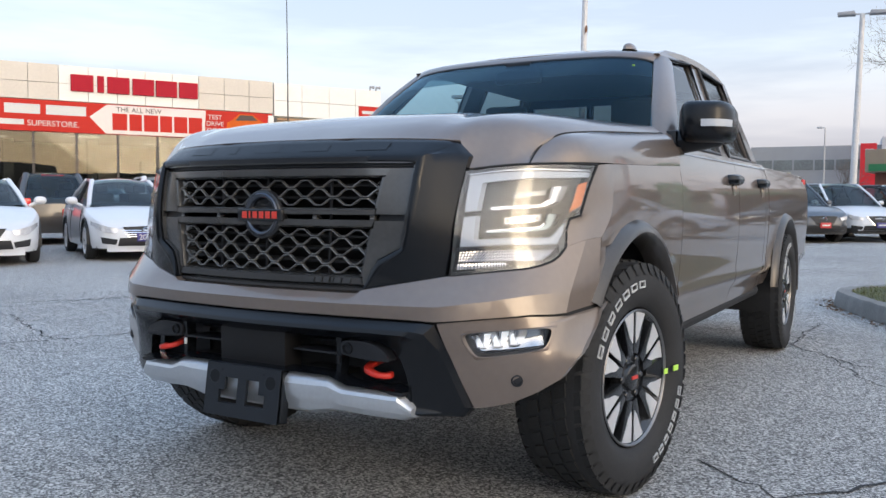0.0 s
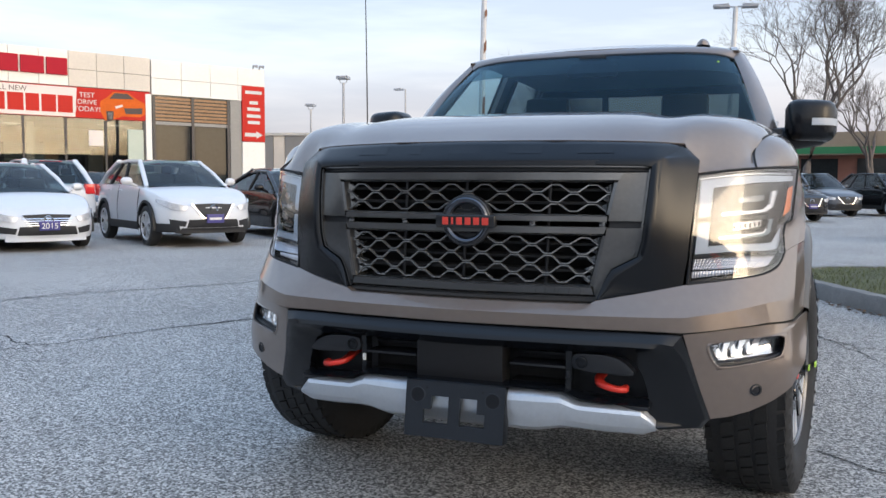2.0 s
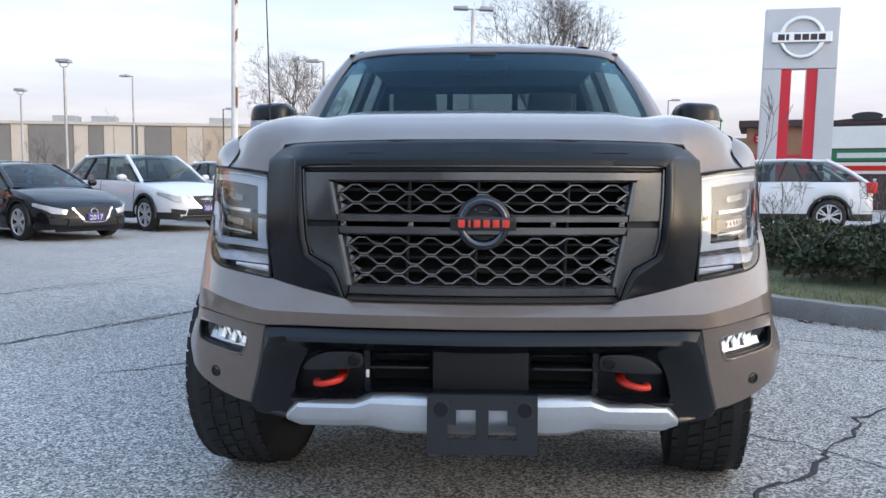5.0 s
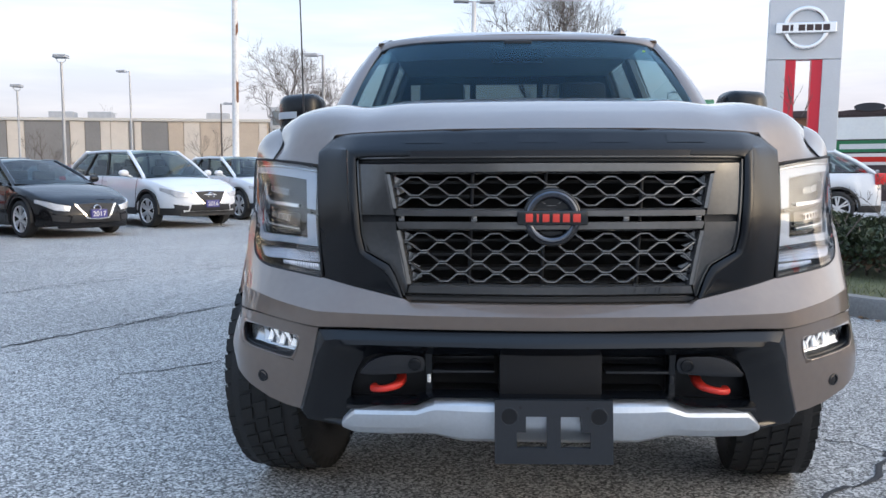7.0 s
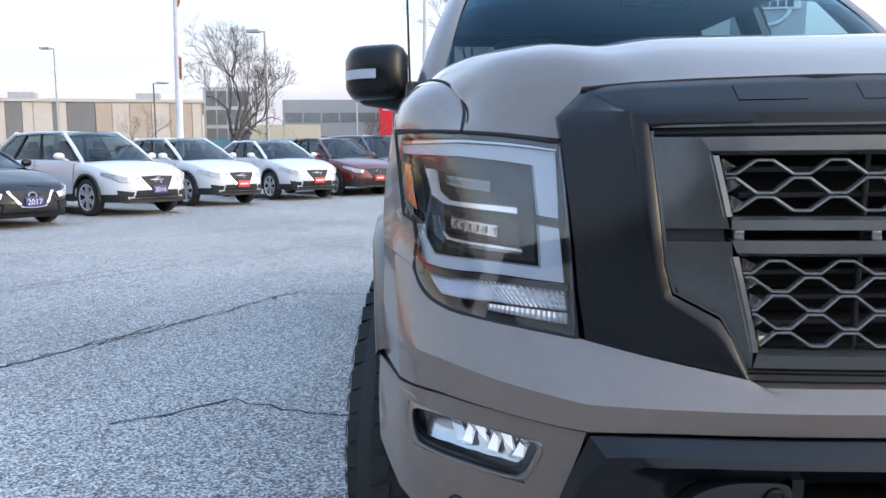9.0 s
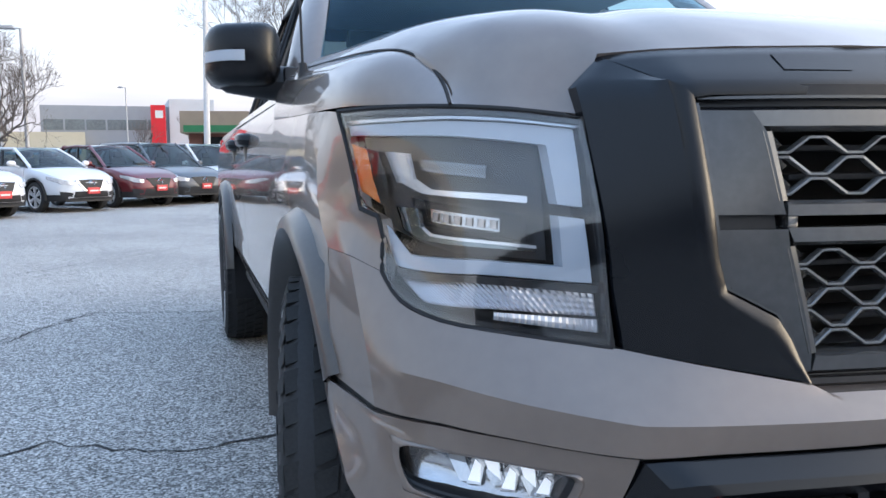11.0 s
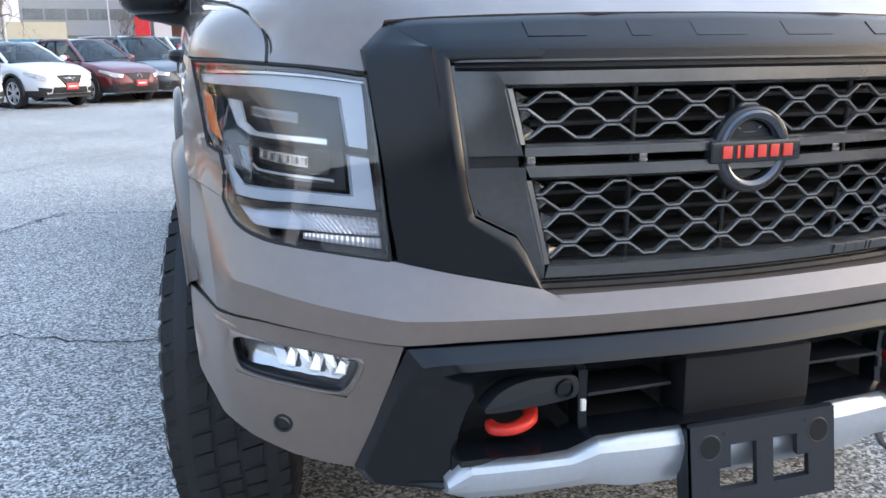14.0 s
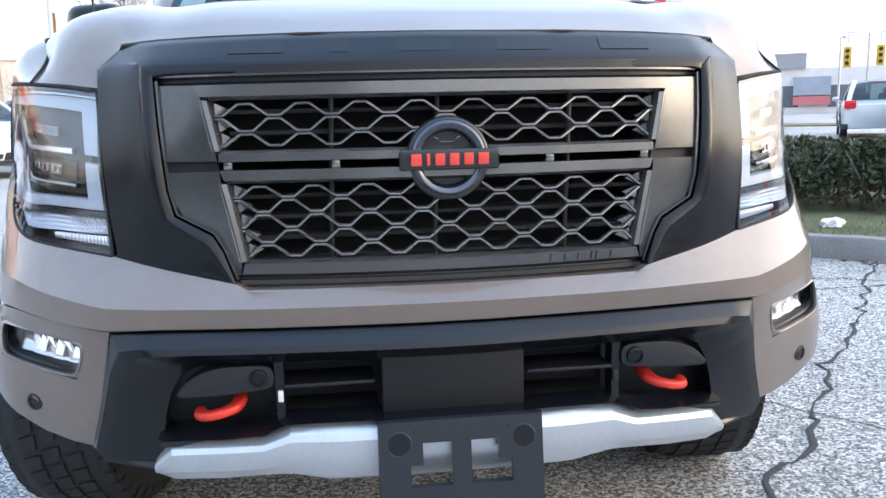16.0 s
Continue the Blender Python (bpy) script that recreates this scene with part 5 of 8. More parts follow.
for s in (1, -1):
    prism(bm, [(s * 0.66, 1.36), (s * 0.82, 1.36), (s * 0.665, 1.80), (s * 0.66, 1.80)], 3.60, 3.64)
part("cab_back", bm, BLACK, truck)
for x0, x1 in ((-0.66, -0.25), (-0.21, 0.21), (0.25, 0.66)):
    bm = bmesh.new()
    box(bm, x0, x1, 3.615, 3.621, 1.36, 1.725)
    g = part("rear_window", bm, REARGLASS, truck)
    g.visible_shadow = False
# inside the cab
bm = bmesh.new()
grid(bm, [[Vector((x, y, z)) for x in (-0.80, -0.4, 0, 0.4, 0.80)] for y, z in ((1.56, 1.325), (1.72, 1.325), (1.92, 1.30), (2.0, 1.22), (2.02, 1.0))])
part("dashboard", bm, SEAT, truck)
bm = bmesh.new()
sw = Matrix.Translation((0.40, 2.14, 1.24)) @ Matrix.Rotation(radians(-25), 4, "X") @ Matrix.Rotation(radians(90), 4, "Z")
lathe(bm, [(0.014 * math.cos(a), 0.185 + 0.014 * math.sin(a)) for a in [2 * math.pi * k / 8 for k in range(8)]], 32, sw, closed=True)
for a in (0, 120, 240):
    box(bm, -0.01, 0.01, -0.02, 0.02, 0.0, 0.18, 0, sw @ Matrix.Rotation(radians(a), 4, "X"))
part("steering_wheel", bm, SEAT, truck)
for x, y, w in ((-0.40, 2.62, 0.25), (0.40, 2.62, 0.25), (-0.46, 3.42, 0.26), (0.0, 3.42, 0.2), (0.46, 3.42, 0.26)):
    bm = bmesh.new()
    box(bm, x - w, x + w, y - 0.05, y + 0.07, 0.90, 1.46 if y < 3 else 1.38, 0.05)
    seat = part("seat_back", bm, SEAT, truck)
    bm = bmesh.new()
    box(bm, x - 0.13, x + 0.13, y - 0.04, y + 0.05, 1.47 if y < 3 else 1.39, 1.63 if y < 3 else 1.50, 0.035)
    part("headrest", bm, SEAT, seat)
bm = bmesh.new()
box(bm, -0.13, 0.13, 1.93, 1.97, 1.655, 1.725, 0.02)
part("inside_mirror", bm, LAMPDARK, truck)
bm = bmesh.new()
box(bm, -0.07, 0.07, 1.93, 2.02, 1.735, 1.765, 0.012)
part("camera_pod", bm, BLACK, truck)
bm = bmesh.new()
box(bm, -0.66, 0.66, 2.1, 3.50, 1.768, 1.774)
part("headliner", bm, mat("grey_headliner_cloth", (0.30, 0.30, 0.29), 0.9, vary=0.1, scale=20), truck)
bm = bmesh.new()
box(bm, 0.605, 0.617, 1.93, 1.938, 1.70, 1.707)
part("windscreen_tag", bm, STICKER, truck, "small yellow windscreen tag")

# -- door mirrors
for s in (1, -1):
    bm = bmesh.new()
    rows = []
    for k in range(15):
        u = k / 14
        e = abs(2 * u - 1)
        x = lerp(0.915, 1.125, u)
        hz = 0.092 * (1 - e**7 * 0.40) * (1.02 - 0.04 * u)
        hy = 0.132 * (1 - e**4 * 0.5)
        zc, yc = 1.394 - 0.004 * u, 1.695 + 0.045 * u * u
        row = []
        for i in range(28):
            a = 2 * math.pi * i / 28
            c, t = math.cos(a), math.sin(a)
            row.append(Vector((s * x, yc + hy * math.copysign(abs(c) ** 0.60, c), zc + hz * math.copysign(abs(t) ** 0.36, t))))
        rows.append(row)
    vv = grid(bm, rows, closed=True)
    bm.faces.new(vv[0])
    bm.faces.new(vv[-1])
    bmesh.ops.recalc_face_normals(bm, faces=bm.faces)
    mirror = part("door_mirror", bm, SATIN, truck, "black folding door mirror", angle=50)
    bm = bmesh.new()
    tube(bm, [(s * 0.86, 1.70, 1.312), (s * 0.95, 1.70, 1.318), (s * 1.06, 1.715, 1.328), (s * 1.105, 1.73, 1.342)], [0.062, 0.056, 0.046, 0.026], 12, squash=0.9)
    box(bm, min(s * 0.855, s * 0.905), max(s * 0.855, s * 0.905), 1.62, 1.84, 1.255, 1.36, 0.012)
    part("mirror_arm", bm, BLACK, mirror)
    bm = bmesh.new()
    strip = []
    for x in (1.02, 1.045, 1.07, 1.095, 1.115, 1.126):
        u = min((x - 0.915) / 0.21, 1)
        strip.append((s * x, 1.695 + 0.045 * u * u - 0.132 * (1 - abs(2 * u - 1) ** 4 * 0.5) - 0.003))
    grid(bm, [[Vector((x, y, z)) for x, y in strip] for z in (1.368, 1.383, 1.398)])
    skirt(bm, (0, 0.012, 0))
    part("mirror_signal", bm, LAMPWHITE, mirror, "clear turn signal strip")
    bm = bmesh.new()
    box(bm, min(s * 0.96, s * 1.06), max(s * 0.96, s * 1.06), 1.806, 1.813, 1.345, 1.450, 0.003)
    part("mirror_glass", bm, CHROME, mirror)


# -- wheels
def wheel(name, group, radius=0.42, width=0.275, rim=0.243, owner=None, fancy=True):
    """A tyre with tread blocks and an alloy rim; its axis is x, the outer face at +x."""
    w = width / 2
    hub = part(name, bmesh.new(), RUBBER, owner, "black all-terrain tyre on a machined alloy rim" if fancy else "")
    b = bmesh.new()
    prof = [(w * 0.55, rim), (w * 0.86, rim + 0.012), (w * 0.99, rim + 0.06), (w * 1.02, rim + 0.10), (w * 0.98, radius - 0.045), (w * 0.90, radius - 0.018), (w * 0.72, radius - 0.008), (0, radius - 0.006)]
    lathe(b, prof + [(-x, r) for x, r in prof[-2::-1]], 64 if fancy else 40)
    b.to_mesh(hub.data)
    b.free()
    hub.data.polygons.foreach_set("use_smooth", [True] * len(hub.data.polygons))
    return hub


def truck_wheel(x, y, s):
    hub = wheel("wheel", "", owner=truck)
    hub.matrix_basis = pose(x, y, 0.42, 0, 0, 0 if s > 0 else 180)
    rnd = random.Random(5)
    b = bmesh.new()
    n = 46
    for i in range(n):
        for x0, x1, sh, h in ((-0.128, -0.082, 0.0, 0.010), (-0.074, -0.028, 0.5, 0.006), (-0.020, 0.024, 0.15, 0.006), (0.032, 0.076, 0.65, 0.006), (0.084, 0.128, 0.3, 0.010)):
            a = 2 * math.pi * (i + sh + rnd.uniform(-.06, .06)) / n
            edge = abs(x0 + x1) / 2 > 0.09
            r0, r1 = 0.398, 0.411 if edge else 0.420
            da = 2 * math.pi / n * 0.39
            sk = 0.3 * da
            rows = []
            for r in (r0, r1):
                rows.append([Vector((xx, r * math.sin(a + aa), r * math.cos(a + aa))) for xx, aa in ((x0, -da - sk), (x1, -da + sk), (x1 - 0.004, da + sk), (x0 + 0.004, da - sk))])
            v0, v1 = [b.verts.new(p) for p in rows[0]], [b.verts.new(p) for p in rows[1]]
            b.faces.new(v1)
            for k in range(4):
                b.faces.new((v0[k], v0[(k + 1) % 4], v1[(k + 1) % 4], v1[k]))
            if edge:   # shoulder lug running down the sidewall
                sgn = 1 if x0 > 0 else -1
                q = [Vector((sgn * xx, r * math.sin(a + aa), r * math.cos(a + aa))) for xx, r, aa in ((0.128, 0.408, -da), (0.128, 0.408, da), (0.1405, 0.372, da * 0.7), (0.1405, 0.372, -da * 0.7))]
                vq = [b.verts.new(p) for p in q]
                b.faces.new(vq)
    bmesh.ops.recalc_face_normals(b, faces=b.faces)
    part("tread", b, RUBBERD, hub, "chunky all-terrain tread", smooth=False)
    # raised white sidewall marking as plain hollow bars
    for base, count, step in ((-70, 7, 10.6), (104, 7, 8.6)):
        for k in range(count):
            a0 = radians(base + k * step)
            wide = radians(step * 0.70)
            b = bmesh.new()
            rings = []
            for da, dr in ((0.0, 0.0), (0.11, 0.0042)):
                rings.append([b.verts.new((0.1425 - (r - 0.345) * 0.08 + 0.001, r * math.sin(a0 + f * wide), r * math.cos(a0 + f * wide))) for r, f in ((0.325 + dr, da), (0.325 + dr, 1 - da), (0.350 - dr, 1 - da), (0.350 - dr, da))])
            for i in range(4):
                b.faces.new((rings[0][i], rings[0][(i + 1) % 4], rings[1][(i + 1) % 4], rings[1][i]))
            skirt(b, (-0.006, 0, 0))
            part("white_bar", b, TYREMARK, hub, "plain raised white sidewall bar")
    b = bmesh.new()
    lathe(b, [(-0.11, 0.225), (-0.10, 0.205), (0.06, 0.200), (0.10, 0.228), (0.112, 0.236), (0.118, 0.243), (0.110, 0.247)], 64)
    rim = part("rim", b, RIMDARK, hub, "dark painted alloy rim")
    b = bmesh.new()
    lathe(b, [(0.112, 0.236), (0.118, 0.239), (0.120, 0.242), (0.116, 0.246)], 64)
    part("rim_lip", b, mat("worn_rim_lip", (0.20, 0.20, 0.205), 0.35, 0.8, vary=0.1, scale=20), rim, "grey rim lip")
    b = bmesh.new()
    lathe(b, [(0.03, 0.21), (0.02, 0.08), (0.03, 0.0005)], 40)
    part("brake_disc", b, mat("worn_brake_steel", (0.05, 0.05, 0.05), 0.5, 0.5, vary=0.2, scale=20), rim)
    for k in range(6):
        mm = Matrix.Rotation(2 * math.pi * k / 6, 4, "X")
        b = bmesh.new()
        prism(b, [(-0.030, 0.050), (0.030, 0.050), (0.034, 0.118), (0.0, 0.135), (-0.034, 0.118)], 0.050, 0.094, "yz", mm, 0.005)
        part("spoke", b, RIMDARK, rim)
        for d in (-1, 1):
            mm = Matrix.Rotation(2 * math.pi * k / 6 + d * radians(12), 4, "X")
            b = bmesh.new()
            prism(b, [(-0.018, 0.085), (0.018, 0.085), (0.026, 0.15), (0.041, 0.236), (-0.041, 0.236), (-0.026, 0.15)], 0.060, 0.106, "yz", mm, 0.006)
            sp = part("spoke", b, RIMDARK, rim)
            b = bmesh.new()
            prism(b, [(-d * 0.004, 0.146), (d * 0.014, 0.122), (d * 0.025, 0.160), (d * 0.040, 0.236), (-d * 0.034, 0.236), (-d * 0.014, 0.185)], 0.105, 0.1085, "yz", mm)
            part("machined_face", b, ALLOY, sp)
        b = bmesh.new()
        lathe(b, [(0.078, 0.014), (0.100, 0.013), (0.104, 0.009), (0.104, 0.0005)], 8, Matrix.Translation((0, 0.070 * math.sin(2 * math.pi * (k + .5) / 6), 0.070 * math.cos(2 * math.pi * (k + .5) / 6))))
        part("lug_nut", b, RIMDARK, rim)
    b = bmesh.new()
    lathe(b, [(0.06, 0.088), (0.088, 0.084), (0.092, 0.052), (0.106, 0.046), (0.110, 0.036), (0.112, 0.0005)], 32)
    part("centre_cap", b, RIMDARK, rim)
    b = bmesh.new()
    box(b, 0.110, 0.1145, -0.022, 0.022, -0.006, 0.006, 0.001)
    part("cap_bar", b, REDMARK, rim, "plain red bar")
    return hub


for s in (1, -1):
    w = truck_wheel(s * 0.862, 0.895, s)
    w.matrix_basis = pose(s * 0.862, 0.895, 0.42, 0, 0, -9 if s > 0 else 171)
    truck_wheel(s * 0.862, 4.43, s)
    if s > 0:
        for k, (dy, dz) in enumerate(((0.235, -0.012), (0.283, -0.003))):
            bm = bmesh.new()
            box(bm, 0.121 + 0.018 * k, 0.126 + 0.018 * k, dy - 0.014 - 0.006 * k, dy + 0.014 + 0.006 * k, dz - 0.010, dz + 0.010, 0.001)
            part("paper_tag", bm, STICKER, w, "lime green paper tag")

# ---------- ground ----------
ASPHALT = bpy.data.materials.new("old_asphalt")
ASPHALT.use_nodes = True
nt = ASPHALT.node_tree
b = nt.nodes["Principled BSDF"]
co = nt.nodes.new("ShaderNodeTexCoord")


def tex(kind, scale, detail=4.0, rough=0.5):
    t = nt.nodes.new(kind)
    t.inputs["Scale"].default_value = scale
    if kind == "ShaderNodeTexNoise":
        t.inputs["Detail"].default_value, t.inputs["Roughness"].default_value = detail, rough
    nt.links.new(co.outputs["Object"], t.inputs["Vector"])
    return t


stone = tex("ShaderNodeTexVoronoi", 120.0)
patch = tex("ShaderNodeTexNoise", 0.35, 6.0, 0.6)
grit = tex("ShaderNodeTexNoise", 95.0, 5.0, 0.7)
sr = nt.nodes.new("ShaderNodeValToRGB")
for e, (p, c) in zip(sr.color_ramp.elements, ((0.24, (0.058, 0.056, 0.052, 1)), (0.78, (0.70, 0.685, 0.65, 1)))):
    e.position, e.color = p, c
sr.color_ramp.elements.new(0.5).color = (0.262, 0.255, 0.244, 1)
sep = nt.nodes.new("ShaderNodeSeparateColor")
nt.links.new(stone.outputs["Color"], sep.inputs[0])
mixg = nt.nodes.new("ShaderNodeMath")
mixg.operation = "MULTIPLY_ADD"
mixg.inputs[1].default_value = 0.55
mg2 = nt.nodes.new("ShaderNodeMath")
mg2.operation = "MULTIPLY"
mg2.inputs[1].default_value = 0.45
nt.links.new(grit.outputs["Fac"], mg2.inputs[0])
nt.links.new(sep.outputs[0], mixg.inputs[0])
nt.links.new(mg2.outputs[0], mixg.inputs[2])
nt.links.new(mixg.outputs[0], sr.inputs[0])
pr = nt.nodes.new("ShaderNodeMapRange")
for k, v in ((1, 0.3), (2, 0.7), (3, 0.78), (4, 1.2)):
    pr.inputs[k].default_value = v
nt.links.new(patch.outputs["Fac"], pr.inputs[0])
mulp = nt.nodes.new("ShaderNodeVectorMath")
mulp.operation = "SCALE"
nt.links.new(sr.outputs[0], mulp.inputs[0])
nt.links.new(pr.outputs[0], mulp.inputs["Scale"])
nt.links.new(mulp.outputs[0], b.inputs["Base Color"])
b.inputs["Roughness"].default_value = 0.78
bp = nt.nodes.new("ShaderNodeBump")
bp.inputs["Strength"].default_value, bp.inputs["Distance"].default_value = 0.55, 0.006
nt.links.new(mixg.outputs[0], bp.inputs["Height"])
nt.links.new(bp.outputs[0], b.inputs["Normal"])

bm = bmesh.new()
rings = [[Vector((r * math.cos(2 * math.pi * k / 48), r * math.sin(2 * math.pi * k / 48) + 8, 0)) for k in range(48)] for r in (2500, 600, 200, 80, 40, 20, 10, 4)]
vv = grid(bm, rings, closed=True)
bm.faces.new(vv[-1])
ground = part("ground", bm, ASPHALT, None, smooth=False)
tagged(ground, "worn grey asphalt parking lot with fine gravel texture", "ground", kind="structure")

CRACK = mat("crack_shadow", (0.035, 0.035, 0.036), 0.9, vary=0.3, scale=20)


def crack(pts, width, seed):
    """An open crack: a wandering dark groove a few millimetres wide, with crumbled lips."""
    rnd = random.Random(seed)
    path = []
    for a, c in zip(pts, pts[1:]):
        n = max(3, int(math.dist(a, c) / 0.07))
        for k in range(n):
            path.append((lerp(a[0], c[0], k / n) + rnd.gauss(0, 0.018), lerp(a[1], c[1], k / n) + rnd.gauss(0, 0.018)))
    path.append(pts[-1])
    b = bmesh.new()
    rows = []
    for i, p in enumerate(path):
        q0, q1 = path[max(i - 1, 0)], path[min(i + 1, len(path) - 1)]
        d = Vector((q1[0] - q0[0], q1[1] - q0[1], 0)).normalized()
        nrm = Vector((-d.y, d.x, 0)) * width * rnd.uniform(0.25, 1.0)
        c = Vector((p[0], p[1], 0.004))
        rows.append([c - nrm, c - nrm * 0.2 + Vector((0, 0, 0.0015)), c + nrm])
    grid(b, rows)
    tagged(part("ground_crack", b, CRACK, None, smooth=False), "jagged dark crack in the asphalt", "crack", kind="structure")


for k, (w, pts) in enumerate((
        (0.013, [(4.6, 5.0), (2.95, 3.02), (2.35, 2.18), (1.80, 1.55), (1.41, 1.03), (1.24, 0.78), (1.01, 0.64), (0.95, 0.4), (0.8, -0.3)]),
        (0.007, [(-6.5, 2.5), (-2.97, 8.1), (-0.77, 11.3), (1.0, 14.0)]),
        (0.006, [(-2.9, 3.6), (-2.32, 4.68), (-1.9, 5.66), (-0.99, 5.4), (1.2, 5.0)]),
        (0.009, [(-3.4, 2.75), (-3.04, 3.42), (-2.6, 4.34), (-1.87, 5.61)]),
        (0.010, [(-2.2, 2.25), (-1.75, 2.58), (-1.23, 2.32), (-0.9, 2.43), (-0.2, 2.3)]),
        (0.009, [(-6.9, 2.1), (-5.88, 2.76), (-5.68, 4.08), (-5.0, 4.8), (-3.4, 8.2)]),
        (0.010, [(-5.37, 2.54), (-4.45, 2.13), (-3.77, 1.88)]),
        (0.010, [(-4.6, 0.5), (-4.0, 1.4), (-3.74, 1.84), (-3.37, 2.86), (-2.4, 4.6)]),
        (0.007, [(1.3, 4.2), (1.6, 3.4), (2.4, 2.9), (3.5, 2.9)]),
        (0.007, [(1.05, 6.0), (1.0, 4.6), (1.5, 4.0), (2.6, 3.3), (4.5, 2.2)]),
        (0.006, [(1.1, 1.4), (1.6, 0.9), (2.2, 0.3)]),
        (0.006, [(-8.0, 6.0), (-5.5, 9.0), (-3.2, 12.5)]))):
    crack(pts, w, k)

# ---------- kerbed island with grass and hedge ----------
CONCRETE = mat("kerb_concrete", (0.19, 0.185, 0.175), 0.85, vary=0.22, scale=5.0, bump=0.35, bump_scale=60)
KERB = flow([(7.5, 1.4), (5.0, 2.45), (3.5, 3.55), (2.46, 4.62), (1.70, 5.95), (1.15, 7.2), (1.02, 7.85), (1.25, 8.5), (1.95, 9.0), (3.2, 9.2), (8.0, 9.4), (14.0, 9.4)], 8)
bm = bmesh.new()
rows = []
for i, p in enumerate(KERB):
    a, c = KERB[max(i - 1, 0)], KERB[min(i + 1, len(KERB) - 1)]
    d = Vector((c[0] - a[0], c[1] - a[1], 0)).normalized()
    inn = Vector((d.y, -d.x, 0))
    o = Vector((p[0], p[1], 0))
    wob = 0.004 * math.sin(i * 2.3)
    rows.append([o - inn * 0.012, o + Vector((0, 0, 0.125 + wob)) + inn * 0.012, o + inn * 0.03 + Vector((0, 0, 0.15 + wob)), o + inn * 0.15 + Vector((0, 0, 0.152 + wob)), o + inn * 0.165 + Vector((0, 0, 0.05))])
grid(bm, rows)
tagged(part("kerb", bm, CONCRETE, None, angle=50), "weathered grey concrete kerb round a grass island", "kerb", kind="structure")
TURF = mat("winter_turf", (0.085, 0.088, 0.040), 0.95, vary=0.45, scale=2.5, bump=0.6, bump_scale=40)
bm = bmesh.new()
inner = []
for i, p in enumerate(KERB):
    a, c = KERB[max(i - 1, 0)], KERB[min(i + 1, len(KERB) - 1)]
    d = Vector((c[0] - a[0], c[1] - a[1], 0)).normalized()
    inner.append((p[0] + d.y * 0.15, p[1] - d.x * 0.15))
mid = [(max(x, 2.6) + (14 - x) * 0.35, lerp(y, 6.5, 0.7)) for x, y in inner]
grid(bm, [[Vector((x, y, 0.135)) for x, y in inner], [Vector((lerp(x, mx, .4), lerp(y, my, .4), 0.17)) for (x, y), (mx, my) in zip(inner, mid)], [Vector((x, y, 0.2)) for x, y in mid]])
tagged(part("grass_bed", bm, TURF, None), "dull green and straw winter grass bed", "grass", kind="structure")


def inside_island(x, y):
    edge = [p for p in inner]
    c = False
    pts = edge + [(14, 1.0)]
    j = len(pts) - 1
    for i in range(len(pts)):
        xi, yi = pts[i]
        xj, yj = pts[j]
        if (yi > y) != (yj > y) and x < (xj - xi) * (y - yi) / (yj - yi) + xi:
            c = not c
        j = i
    return c


GRASS = mat("grass_blades", (0.13, 0.14, 0.055), 0.8, island=0.5)
rnd = random.Random(11)
bm = bmesh.new()
verts, faces = [], []
count = 0
while count < 26000:
    x, y = rnd.uniform(1.0, 6.2), rnd.uniform(2.2, 9.2)
    if not inside_island(x, y):
        continue
    count += 1
    h, a = rnd.uniform(0.015, 0.05), rnd.uniform(0, math.tau)
    lx, ly = rnd.gauss(0, 0.02), rnd.gauss(0, 0.02)
    k = len(verts)
    z = 0.14
    verts += [(x - 0.003 * math.cos(a), y - 0.003 * math.sin(a), z), (x + 0.003 * math.cos(a), y + 0.003 * math.sin(a), z), (x + lx, y + ly, z + h)]
    faces.append((k, k + 1, k + 2))
me = bpy.data.meshes.new("grass")
me.from_pydata(verts, [], faces)
me.materials.append(GRASS)
tagged(new("grass", me), "short sparse winter grass, green and straw", "grass", kind="stuff")

# low juniper hedge: foliage sprays over a web of stems
LEAF = mat("juniper_foliage", (0.032, 0.046, 0.018), 0.7, island=0.55)
DRYLEAF = mat("dry_juniper", (0.10, 0.058, 0.03), 0.85, island=0.4)
BARK = mat("winter_bark", (0.12, 0.10, 0.088), 0.9, vary=0.3, scale=10, bump=0.4, bump_scale=60)


